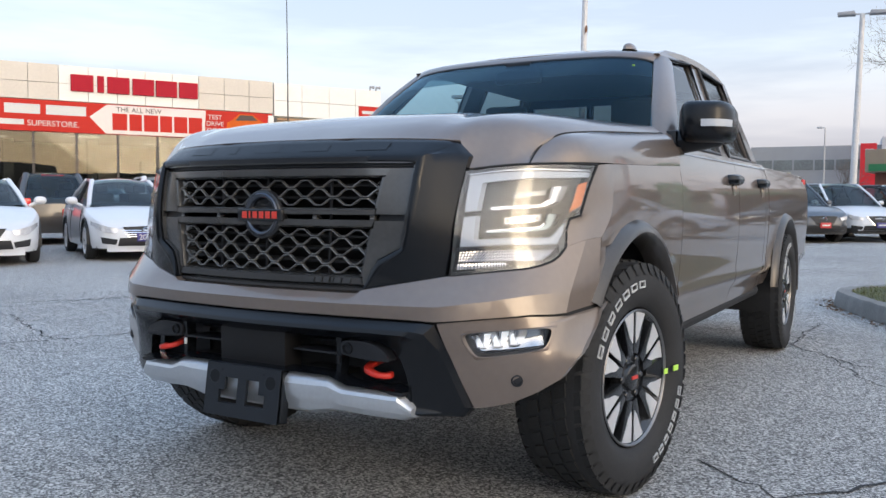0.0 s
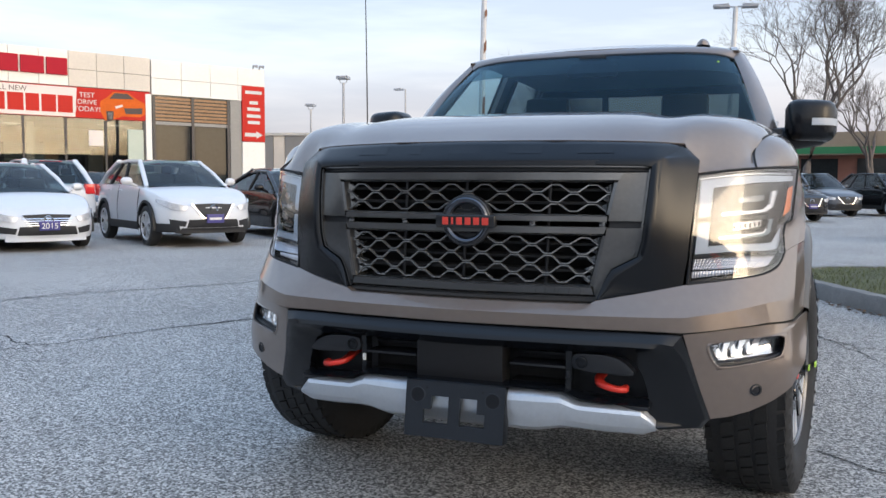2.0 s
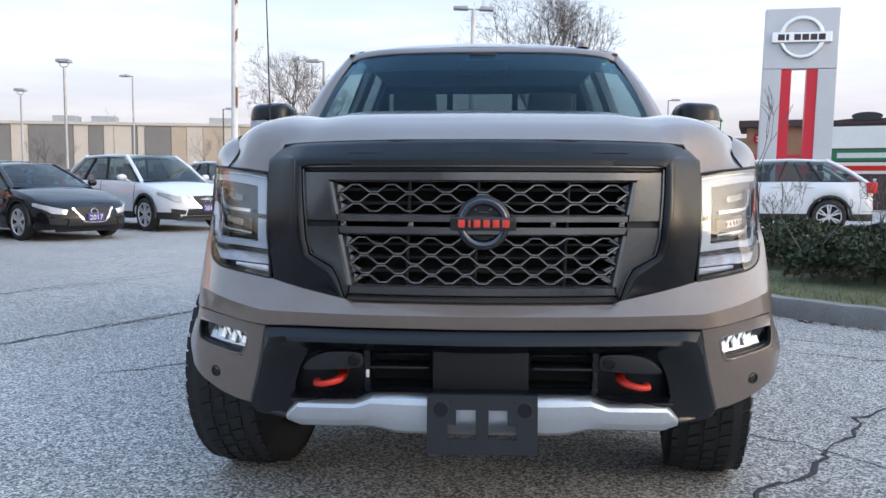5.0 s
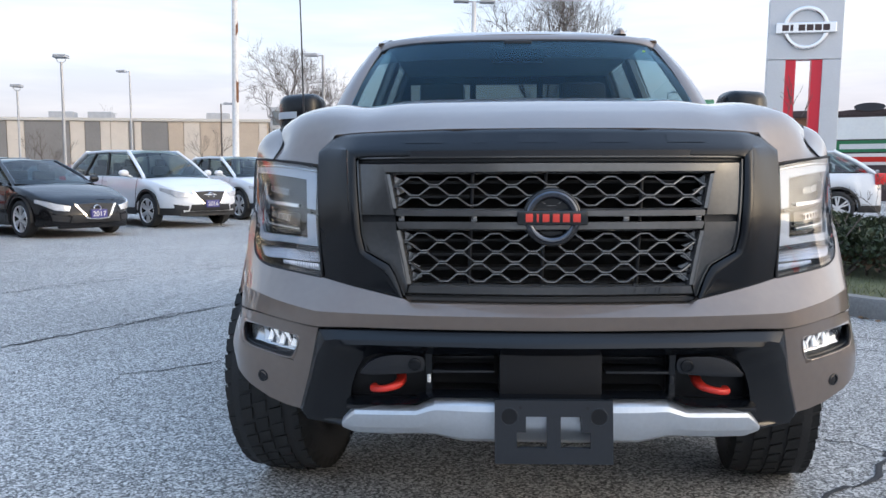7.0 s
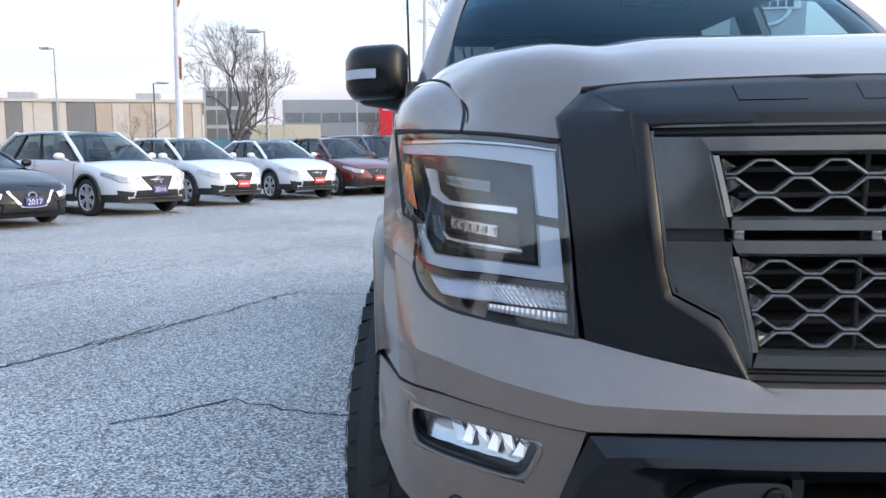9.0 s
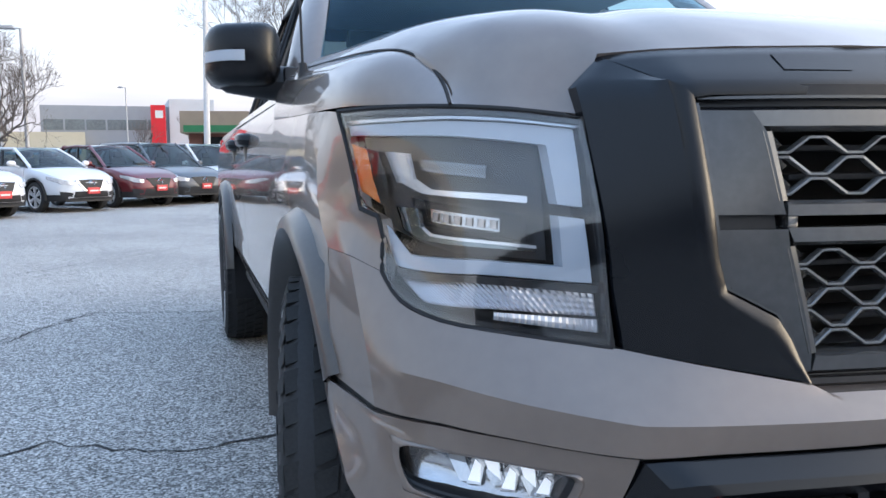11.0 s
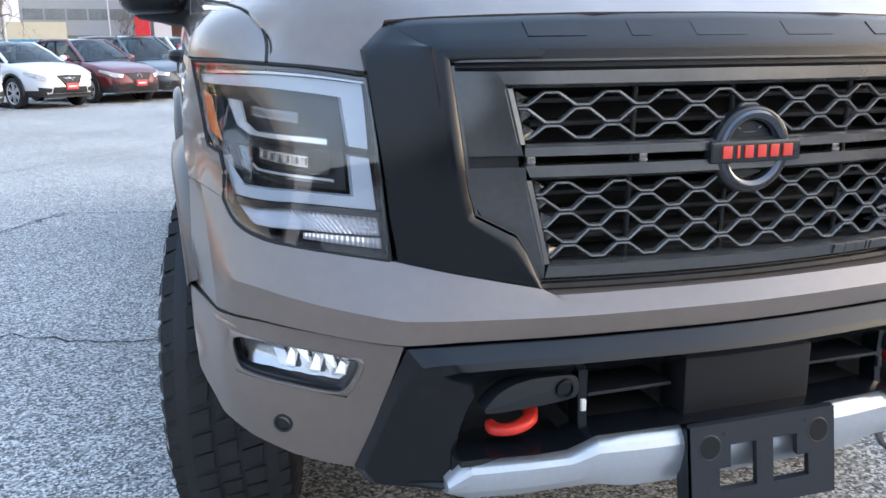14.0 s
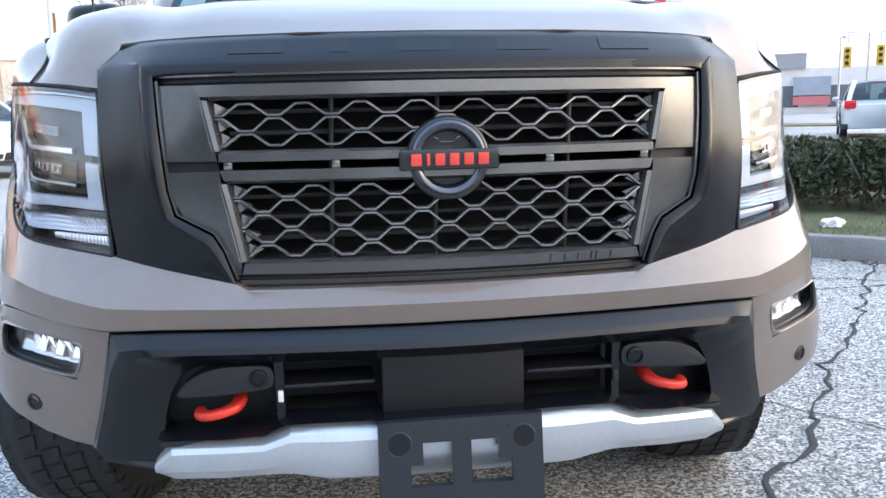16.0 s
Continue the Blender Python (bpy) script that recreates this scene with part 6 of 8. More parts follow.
def hedge(x0, y0, length, depth, height, ang, seed, n):
    rnd = random.Random(seed)
    base = thing("hedge", "dense low dark green juniper hedge with brown bare stems below", "hedge", pose(x0, y0, 0.16, 0, 0, ang), "hedges on the island")
    v, f, dv, df = [], [], [], []
    for i in range(n):
        u = rnd.uniform(-0.5, 0.5)
        w = rnd.uniform(-0.5, 0.5)
        top = height * (0.72 + 0.28 * noise.noise(Vector((u * 5 + seed, w * 3, 0)))) * (1 - abs(2 * w) ** 3 * 0.55) * (1 - abs(2 * u) ** 6 * 0.5)
        zz = top * (1 - rnd.random() ** 2.2 * 0.75)
        p = Vector((u * length, w * depth * (1 + 0.15 * math.sin(u * 17)), max(zz, 0.05)))
        dead = zz < top * 0.55 and rnd.random() < 0.6
        vs, fs = (dv, df) if dead else (v, f)
        d = Vector((rnd.gauss(0, 1) + u, rnd.gauss(0, 1) + 1.2 * w, rnd.uniform(0.1, 1.4))).normalized()
        side = d.cross(Vector((rnd.gauss(0, 1), rnd.gauss(0, 1), rnd.gauss(0, 1)))).normalized()
        size = rnd.uniform(0.025, 0.06)
        for s2 in (-1, 0, 1):
            dd = (d + side * 0.55 * s2).normalized()
            k = len(vs)
            q = p + side * 0.006 * s2
            vs += [q - side * 0.004, q + side * 0.004, q + dd * size * 0.6 + side * 0.009, q + dd * size, q + dd * size * 0.6 - side * 0.009]
            fs.append((k, k + 1, k + 2, k + 3, k + 4))
    for nm, a, c, mm in (("foliage", v, f, LEAF), ("dry_foliage", dv, df, DRYLEAF)):
        me = bpy.data.meshes.new(nm)
        me.from_pydata(a, [], c)
        me.materials.append(mm)
        ob = new(nm, me)
        ob.parent = base
        tagged(ob, kind="stuff")
    b = bmesh.new()
    for i in range(70):
        u, w = rnd.uniform(-0.48, 0.48), rnd.uniform(-0.45, 0.45)
        p = Vector((u * length, w * depth, 0))
        t = Vector((u * length + rnd.gauss(0, .25), w * depth * 1.1 + rnd.gauss(0, .2), height * rnd.uniform(.4, .85)))
        tube(b, [p, p.lerp(t, .5) + Vector((rnd.gauss(0, .05), rnd.gauss(0, .05), 0)), t], [0.012, 0.009, 0.004], 5, cap=False)
    part("stem_web", b, BARK, base, "bare brown stems")


hedge(4.9, 5.05, 4.0, 1.5, 0.72, -38, 3, 15000)
hedge(4.3, 7.3, 3.2, 1.3, 0.62, -10, 8, 9000)


# fallen leaves along the foot of the kerb, and two bits of litter
rnd = random.Random(61)
v, f = [], []
for k in range(520):
    i = rnd.randrange(len(KERB) - 2)
    p, q = KERB[i], KERB[i + 1]
    t = rnd.random()
    d = Vector((q[0] - p[0], q[1] - p[1], 0)).normalized()
    o = Vector((lerp(p[0], q[0], t), lerp(p[1], q[1], t), 0.006)) - Vector((d.y, -d.x, 0)) * (0.02 + abs(rnd.gauss(0, 0.07)))
    a = rnd.uniform(0, math.tau)
    e1, e2 = Vector((math.cos(a), math.sin(a), rnd.uniform(-.2, .3))) * rnd.uniform(.015, .04), Vector((-math.sin(a), math.cos(a), rnd.uniform(0, .5))) * rnd.uniform(.008, .02)
    n = len(v)
    v += [o - e1, o + e2, o + e1 + Vector((0, 0, .006)), o - e2]
    f.append((n, n + 1, n + 2, n + 3))
me = bpy.data.meshes.new("fallen_leaves")
me.from_pydata(v, [], f)
me.materials.append(mat("dead_leaf", (0.16, 0.09, 0.045), 0.8, island=0.6))
tagged(new("fallen_leaves", me), "dry brown leaves gathered along the kerb", "leaves", kind="stuff")


def litter(label, x, y, z, sx, sy, sz, material, seed):
    """A crumpled scrap of film lying on the grass."""
    rnd = random.Random(seed)
    b = bmesh.new()
    bmesh.ops.create_icosphere(b, subdivisions=3, radius=1.0)
    for w in b.verts:
        n = w.co.copy()
        k = 1 + 0.22 * math.sin(5 * n.x + 3 * n.y + seed) + 0.18 * math.sin(7 * n.y - 4 * n.z) + rnd.uniform(-.12, .12)
        w.co = Vector((n.x * sx * k, n.y * sy * k, max(n.z * sz * k, -0.25 * sz)))
    ob = part("plastic_bag", b, material, None, smooth=False)
    ob.matrix_basis = pose(x, y, z, 0, 0, seed * 40)
    return tagged(ob, label, "litter")


litter("crumpled pale cyan plastic bag lying on the grass", 2.56, 7.4, 0.17, 0.20, 0.12, 0.09, mat("cyan_film", (0.45, 0.58, 0.58), 0.35, vary=0.1, scale=20), 2)
litter("torn white plastic scrap lying under the hedge", 3.55, 4.3, 0.16, 0.10, 0.05, 0.05, mat("white_film", (0.75, 0.75, 0.75), 0.4, vary=0.05, scale=20), 5)


# ---------- bare trees ----------
def tree(x, y, height, spread, seed, levels=6, label="tall bare winter tree with fine grey-brown twigs", z=0.0, trunk=0.2, dense=1.0, lean=0.0, name="bare_tree", sides=6):
    rnd = random.Random(seed)
    base = thing(name, label, "tree", pose(x, y, z), "bare trees")
    limbs, twigs = bmesh.new(), bmesh.new()

    def grow(p, d, length, r, level):
        n = 3 if level < 5 else 2
        pts, rad = [p], [r]
        q, dd = p, d
        for k in range(n):
            dd = (dd + Vector((rnd.gauss(0, .16), rnd.gauss(0, .16), 0.05))).normalized()
            q = q + dd * length / n
            pts.append(q)
            rad.append(lerp(r, r * 0.60, (k + 1) / n))
        tube(limbs if level < 3 else twigs, pts, rad, sides if level < 2 else (4 if level < 4 else 3), cap=False)
        if level >= levels:
            return
        kids = rnd.choice((2, 3, 3)) if level else 4
        if level >= 3 and rnd.random() < dense:
            kids += 1
        for k in range(kids):
            a = rnd.uniform(0, math.tau)
            side = dd.cross(Vector((math.cos(a), math.sin(a), 0.3))).normalized()
            tilt = rnd.uniform(0.35, 0.85) * spread
            nd = (dd + side * tilt + Vector((0, 0, 0.12))).normalized()
            at = pts[min(rnd.choice((2, 3, 3)), len(pts) - 1)] if k else pts[-1]
            grow(at, nd, length * rnd.uniform(0.62, 0.85), max(r * 0.54, 0.0035), level + 1)
    grow(Vector((0, 0, -0.05)), Vector((lean, 0, 1)).normalized(), height * 0.27, trunk, 0)
    stem = part("trunk", limbs, BARK, base, "grey-brown trunk and limbs", angle=60)
    if name == "sapling":
        tagged(stem, kind="stuff")
    tw = part("twig_crown", twigs, BARK, base, "fine bare twigs", smooth=False)
    tagged(tw, kind="stuff")
    return base


tree(-8.9, 36.5, 7.2, 1.15, 52, 7, trunk=0.20, lean=-0.02)
tree(2.6, 37.0, 11.5, 1.1, 9, 7, trunk=0.22)
tree(6.3, 49.0, 10.0, 1.0, 31, 6, trunk=0.2)
tree(-31.5, 58.0, 5.2, 1.0, 12, 5, trunk=0.12)
tree(-23.0, 68.0, 6.0, 1.2, 15, 5, trunk=0.08, label="small bare multi-stem tree before a low building")
tree(-50.0, 105.0, 11.0, 1.0, 18, 5, trunk=0.2)
tree(-1.5, 84.0, 8.0, 1.0, 22, 5, trunk=0.15)
tree(-6.0, 86.0, 7.0, 1.0, 23, 5, trunk=0.15)
tree(2.9, 6.9, 2.3, 0.7, 27, 4, "thin leafless sapling on the grass island", 0.15, 0.02, name="sapling", sides=5)
tree(4.9, 8.1, 1.4, 1.3, 35, 4, "low leafless twiggy shrub on the grass island", 0.15, 0.012, name="bare_shrub", sides=4)
tree(3.7, 8.2, 1.3, 1.3, 36, 4, "low leafless twiggy shrub on the grass island", 0.15, 0.012, name="bare_shrub", sides=4)

# ---------- lamp posts ----------
GALV = mat("galvanised_pole", (0.42, 0.42, 0.43), 0.5, 0.5, vary=0.12, scale=3.0, bump=0.05, bump_scale=80)
POLEWHITE = mat("worn_white_pole_paint", (0.62, 0.61, 0.60), 0.55, vary=0.15, scale=1.3)
HEADGREY = mat("lamp_head_paint", (0.34, 0.35, 0.37), 0.5, vary=0.1, scale=8)


def lamp_post(x, y, height, heads, ang=0, radius=0.08, label="tall grey parking-lot lamp post with box head", rust=False, material=None, lean=0.0):
    post = thing("lamp_post", label, "lamp post", pose(x, y, 0, 0, lean, ang), "parking-lot lamp posts")
    b = bmesh.new()
    tube(b, [(0, 0, 0), (0, 0, height * .5), (0, 0, height)], [radius, radius * .85, radius * .68], 12)
    part("pole", b, material or GALV, post)
    b = bmesh.new()
    box(b, -0.2, 0.2, -0.2, 0.2, 0, 0.03, 0.005)
    for px in (-.14, .14):
        for py in (-.14, .14):
            box(b, px - .02, px + .02, py - .02, py + .02, .03, .06, .004)
    part("base_plate", b, CONCRETE, post)
    if rust:
        for z0, z1 in ((height * .33, height * .39), (height * .52, height * .55), (height * .62, height * .64)):
            b = bmesh.new()
            rows = [[Vector((radius * .92 * math.cos(a), radius * .92 * math.sin(a), lerp(z0, z1, v) + 0.06 * math.sin(a * 3 + z0))) for a in [radians(-120 + 12 * k) for k in range(9)]] for v in (0, .5, 1)]
            grid(b, rows)
            part("rust_patch", b, ORANGEBROWN, post, "rust stain on the pole")
    for dx in heads:
        b = bmesh.new()
        if dx == 0:
            prism(b, [(-0.27, 0.10), (-0.30, -0.04), (0.30, -0.04), (0.27, 0.10)], -0.30, 0.30, "xz", Matrix.Translation((0, 0, height + 0.22)), 0.02)
            hd = part("lamp_head", b, HEADGREY, post, "grey box lamp head")
            b = bmesh.new()
            tube(b, flow([(-0.20, 0, height + .18), (-0.16, 0, height + .04), (0, 0, height - .04), (0.16, 0, height + .04), (0.20, 0, height + .18)], 4), 0.018, 6)
            part("yoke", b, GALV, post)
        else:
            s2 = 1 if dx > 0 else -1
            prism(b, [(s2 * 0.25, 0.08), (s2 * 0.20, -0.05), (s2 * abs(dx), -0.05), (s2 * (abs(dx) + .02), 0.05)], -0.20, 0.20, "xz", Matrix.Translation((0, 0, height)), 0.02)
            hd = part("lamp_head", b, HEADGREY, post, "grey flat lamp head")
            b = bmesh.new()
            tube(b, [(0, 0, height - .02), (s2 * .28, 0, height)], .03, 6)
            part("arm", b, GALV, post)
    return post


lamp_post(-18.8, 34.9, 6.15, (0,), 10)
lamp_post(-27.0, 45.9, 6.05, (0,), 10)
lamp_post(-21.4, 48.5, 7.4, (-0.75,), 0, 0.07, "slim grey lamp post with one flat head")
lamp_post(-7.1, 35.3, 6.4, (-0.75,), 0, 0.09, "slim grey lamp post with one flat head")
lamp_post(-6.9, 20.7, 9.5, (0.8, -0.8), 60, 0.10, "tall white lamp post with rust stains", True, POLEWHITE, 1.2)
lamp_post(-0.5, 29.75, 7.55, (0.75, -0.75), 5, 0.12, "tall pale lamp post with two flat heads", False, POLEWHITE, 1.2)
lamp_post(-5.6, 71.0, 7.3, (-0.6,), 0, 0.07, "far slim lamp post with one head")
lamp_post(-16.9, 52.0, 5.7, (0.9,), 0, 0.06, "old dark street lamp post", False, BARK)
lamp_post(12.5, 55.0, 6.5, (0.75,), 0, 0.07, "far slim lamp post with one head")

# ---------- parked cars ----------
CARGLASS = pane("car_window_glass", (0.42, 0.52, 0.54), 0.02, 1.6)
CABIN = mat("dark_cabin_trim", (0.020, 0.021, 0.023), 0.7, vary=0.2, scale=6)
WHITE = mat("white_car_paint", (0.62, 0.635, 0.66), 0.3, coat=1.0, vary=0.03, scale=2)
BLACKCAR = mat("black_car_paint", (0.005, 0.005, 0.006), 0.25, spec=0.1, coat=0.7, vary=0.1, scale=2)
MAROON = mat("maroon_car_paint", (0.12, 0.012, 0.018), 0.28, 0.3, coat=1.0, vary=0.06, scale=2)
SLATE = mat("slate_car_paint", (0.055, 0.062, 0.075), 0.28, 0.4, coat=1.0, vary=0.06, scale=2)
GOLDCAR = mat("champagne_car_paint", (0.26, 0.22, 0.15), 0.3, 0.4, coat=1.0, vary=0.06, scale=2)
TAUPE = mat("taupe_car_paint", (0.055, 0.048, 0.042), 0.28, 0.3, coat=1.0, vary=0.06, scale=2)
PLATEBLUE = mat("violet_plate", (0.05, 0.045, 0.20), 0.5, vary=0.05, scale=20)
PLATERED = mat("red_plate", (0.55, 0.05, 0.05), 0.5, vary=0.05, scale=20)
TAIL = MATS["red_lamp_plastic"]
TRIM = mat("car_black_trim", (0.015, 0.015, 0.016), 0.6, vary=0.2, scale=8)
WHEELCACHE = {}
CARLAMP = mat("car_headlamp", (0.66, 0.67, 0.70), 0.2, 0.35, coat=1.0, vary=0.3, scale=14, bump=0.2, bump_scale=60)


def words(text, size, material, parent, m, extrude=0.004, label="", align="CENTER", shear=0.0):
    """Lettering in the built-in font, as a mesh."""
    cu = bpy.data.curves.new("lettering", "FONT")
    cu.body, cu.size, cu.extrude, cu.align_x, cu.shear = text, size, extrude, align, shear
    tmp = new("lettering_source", cu)
    me = bpy.data.meshes.new_from_object(tmp)
    bpy.data.objects.remove(tmp)
    bpy.data.curves.remove(cu)
    me.materials.clear()
    me.materials.append(material)
    ob = new("lettering", me)
    ob.parent, ob.matrix_basis = parent, m
    if label:
        tagged(ob, label)
    return ob


PLATEGREY = mat("grey_dealer_plate", (0.25, 0.25, 0.30), 0.5, vary=0.1, scale=20)


def car(label, paint, x, y, ang, kind="suv", L=4.5, W=1.84, H=1.65, base=2.70, near=-1, plate=PLATEBLUE, year="", chrome_v=True, cladding=True, z=0.0, rails=False, category="car", grille="v"):
    """A parked car: nose towards local -y. (x, y) is the ground under the near front wheel; near: its side."""
    hw, r = W / 2, 0.36 if kind == "suv" else 0.335
    ya = 0.88
    m = pose(0, 0, 0, 0, 0, ang)
    o = Vector((x, y, z)) - m @ Vector((near * (hw - 0.13), ya, 0))
    c = thing("parked_car", label, category, pose(o.x, o.y, z, 0, 0, ang), "cars parked on the lot")
    sed = kind == "sedan"
    zb = 0.30 if not sed else 0.22
    hood_f, hood_r = (0.86, 1.04) if not sed else (0.70, 0.93)
    cowl, roof0, roof1, tail = (1.12, 2.12, L - 0.95, L - 0.10) if not sed else (1.22, 2.28, L - 1.72, L - 0.55)
    belt = pchip((0, 0.25, cowl, L * 0.62, L - 0.25, L), (hood_f - 0.15, hood_f + 0.0, hood_r, hood_r + 0.06, hood_r + (0.06 if not sed else 0.04), hood_r - 0.10))
    half = pchip((0, 0.12, 0.45, 0.9, L - 0.8, L - 0.15, L), (hw * 0.64, hw * 0.80, hw * 0.955, hw, hw, hw * 0.92, hw * 0.80))

    def low(yy):
        for yc in (ya, ya + base):
            if abs(yy - yc) < r + 0.06:
                return max(zb, r + math.sqrt((r + 0.065) ** 2 - (yy - yc) ** 2))
        return zb
    # sides and top in one skin
    b = bmesh.new()
    n = 64
    rows = []
    for i in range(n + 1):
        yy = L * i / n
        a, t, w = low(yy), belt(yy), half(yy)
        row = []
        for f, k in ((0, 0.955), (0.12, 0.985), (0.35, 1.0), (0.62, 0.985), (0.68, 0.975), (0.88, 0.955), (0.97, 0.93), (1.0, 0.885)):
            row.append((w * k, yy, lerp(a, t, f)))
        crown = 0.035 if yy < cowl else 0.02
        for f in (0.7, 0.35, 0.0):
            row.append((w * 0.885 * f, yy, t + crown * (1 - f * f)))
        rows.append([Vector((-p[0], p[1], p[2])) for p in row] + [Vector(p) for p in row[-2::-1]])
    grid(b, rows)
    # nose and tail
    for yy, sgn, bow in ((0.0, -1, 0.13), (L, 1, 0.08)):
        w, t = half(yy), belt(yy)
        rr = []
        for v, k in ((0, 0.955), (0.12, 0.985), (0.35, 1.0), (0.62, 0.985), (0.88, 0.955), (1.0, 0.885)):
            zz = lerp(zb, t, v)
            bul = bow * math.sin(math.pi * lerp(0.12, 0.9, v)) ** 0.7
            rr.append([Vector((w * k * u, yy + sgn * bul * (1 - abs(u) ** 2.6), zz + (0.0 if v < 1 else 0.035 * (1 - u * u)))) for u in [q / 6 - 1 for q in range(13)]])
        grid(b, rr)
    bmesh.ops.remove_doubles(b, verts=b.verts, dist=0.003)
    bmesh.ops.recalc_face_normals(b, faces=b.faces)
    part("body", b, paint, c, angle=38)

    def nose(xx, zz):
        w, t = half(0), belt(0)
        v = (zz - zb) / (t - zb)
        bul = 0.13 * math.sin(math.pi * lerp(0.12, 0.9, min(max(v, 0), 1))) ** 0.7
        u = xx / w
        if abs(u) <= 1:
            return -bul * (1 - abs(u) ** 2.6)
        return pchip((hw * 0.64, hw * 0.80, hw * 0.955), (0, 0.12, 0.45))(abs(xx))

    def nose_patch(name, outline_a, outline_b, material, off=-0.008, nu=6, label=""):
        bb = bmesh.new()
        pa, pb = along(outline_a, nu), along(outline_b, nu)
        grid(bb, [[Vector((lerp(p[0], q[0], v), nose(lerp(p[0], q[0], v), lerp(p[1], q[1], v)) + off, lerp(p[1], q[1], v))) for p, q in zip(pa, pb)] for v in (0, .25, .5, .75, 1)])
        skirt(bb, (0, 0.05, 0))
        return part(name, bb, material, c, label)
    # dark cabin under the glass
    b = bmesh.new()
    grid(b, [[Vector((u * half(yy) * 0.84, yy, belt(yy) + 0.030)) for u in (-1, -0.5, 0, 0.5, 1)] for yy in [lerp(cowl + 0.02, tail - 0.12, q / 8) for q in range(9)]])
    part("cabin", b, CABIN, c)
    for sx_ in (-0.40, 0.40):
        for f in (0.36, 0.70):
            yy = lerp(cowl, tail, f)
            b = bmesh.new()
            box(b, sx_ * hw - 0.22, sx_ * hw + 0.22, yy, yy + 0.12, belt(yy) - 0.1, belt(yy) + 0.22, 0.05)
            box(b, sx_ * hw - 0.11, sx_ * hw + 0.11, yy + 0.03, yy + 0.11, belt(yy) + 0.23, belt(yy) + 0.38, 0.03)
            part("seat_back", b, CABIN, c)
    # greenhouse
    wb, wr, zr = hw * 0.875, hw * (0.66 if not sed else 0.62), H
    zc = belt(cowl) - 0.015
    zt = belt(tail - 0.1) - 0.01
    b = bmesh.new()
    pts = {"cl": (wb * 0.96, cowl, zc), "rl": (wr * 0.97, roof0, zr - 0.045), "rr": (wr * 0.97, roof1, zr - 0.035), "tl": (wb * 0.93, tail, zt), "cm": (0, cowl - 0.12, zc + 0.02), "rm": (0, roof0 - 0.05, zr - 0.02), "rbm": (0, roof1 + 0.04, zr - 0.01), "tm": (0, tail + 0.05, zt + 0.02)}

    def P(k, s=1):
        p = pts[k]
        return Vector((p[0] * s, p[1], p[2]))
    for lo_, mi, hi_, hm, nm in (("cl", "cm", "rl", "rm", "windscreen"), ("tl", "tm", "rr", "rbm", "rear_window")):
        b = bmesh.new()
        lo = [lerp(P(lo_, -1)[k], P(lo_)[k], .5) for k in range(3)]
        rows = []
        for v in [k / 5 for k in range(6)]:
            rows.append([Vector((lerp(P(lo_).x, P(hi_).x, v) * u, lerp(lerp(P(mi).y, P(lo_).y, u * u), lerp(P(hm).y, P(hi_).y, u * u), v), lerp(lerp(P(mi).z, P(lo_).z, u * u), lerp(P(hm).z, P(hi_).z, u * u), v) + 0.02 * math.sin(math.pi * v))) for u in [q / 5 - 1 for q in range(11)]])
        grid(b, rows)
        part(nm, b, CARGLASS, c)
    b = bmesh.new()
    rows = []
    for i in range(9):
        yy = lerp(roof0, roof1, i / 8)
        rows.append([Vector((wr * u, lerp(lerp(pts["rm"][1], roof0, u * u), lerp(pts["rbm"][1], roof1, u * u), i / 8), zr - 0.07 * abs(u) ** 2.2 + 0.035 * math.sin(math.pi * i / 8) - 0.03)) for u in [q / 5 - 1 for q in range(11)]])
    grid(b, rows)
    skirt(b, (0, 0, -0.04))
    part("roof", b, paint, c, angle=50)
    for s in (1, -1):
        b = bmesh.new()
        botl = [(cowl + 0.22, belt(cowl + .22) - 0.005), (lerp(cowl, tail, .5), belt(lerp(cowl, tail, .5)) - 0.005), (tail - (0.32 if not sed else 0.15), belt(tail - .3) + 0.02)]
        topl = [(roof0 + 0.10, zr - 0.075), (lerp(roof0, roof1, .5), zr - 0.06), (roof1 - 0.06, zr - 0.085)]

        def sxp(p, v):
            return lerp(wb * 0.985, wr * 1.01, v)
        cuts = (0.0, 0.5, 1.0) if sed else (0.0, 0.42, 0.76, 1.0)
        pa, pb = along(botl, 50), along(topl, 50)
        for f0, f1 in zip(cuts, cuts[1:]):
            b = bmesh.new()
            ks = [round(lerp(f0 + (0.012 if f0 else 0), f1 - (0.012 if f1 < 1 else 0), q / 5) * 100) for q in range(6)]
            grid(b, [[Vector((s * sxp(pa[k], v), lerp(pa[k][0], pb[k][0], v), lerp(pa[k][1], pb[k][1], v))) for k in ks] for v in (0, .5, 1)])
            part("side_window", b, CARGLASS, c, "dark side window")
        for f0 in cuts[1:-1]:
            b = bmesh.new()
            k = round(f0 * 100)
            tube(b, [(s * wb * 0.988, pa[k][0], pa[k][1]), (s * wr * 1.013, pb[k][0], pb[k][1])], 0.032, 6)
            part("pillar", b, TRIM, c)
        for lo3, hi3, rad in ((P("cl", s), P("rl", s), 0.045), (P("tl", s), P("rr", s), 0.07 if not sed else 0.06)):
            b = bmesh.new()
            tube(b, [lo3 - Vector((0, 0, .03)), lo3.lerp(hi3, .5) + Vector((s * .01, 0, .02)), hi3], rad, 8, squash=0.7)
            part("roof_pillar", b, paint, c)
        b = bmesh.new()
        tube(b, [(s * wr, roof0 - .02, zr - .055), (s * wr * 1.02, lerp(roof0, roof1, .5), zr - .035), (s * wr, roof1 + .02, zr - .06)], 0.035, 8)
        part("roof_rail" if rails else "roof_edge", b, GALV if rails else paint, c)
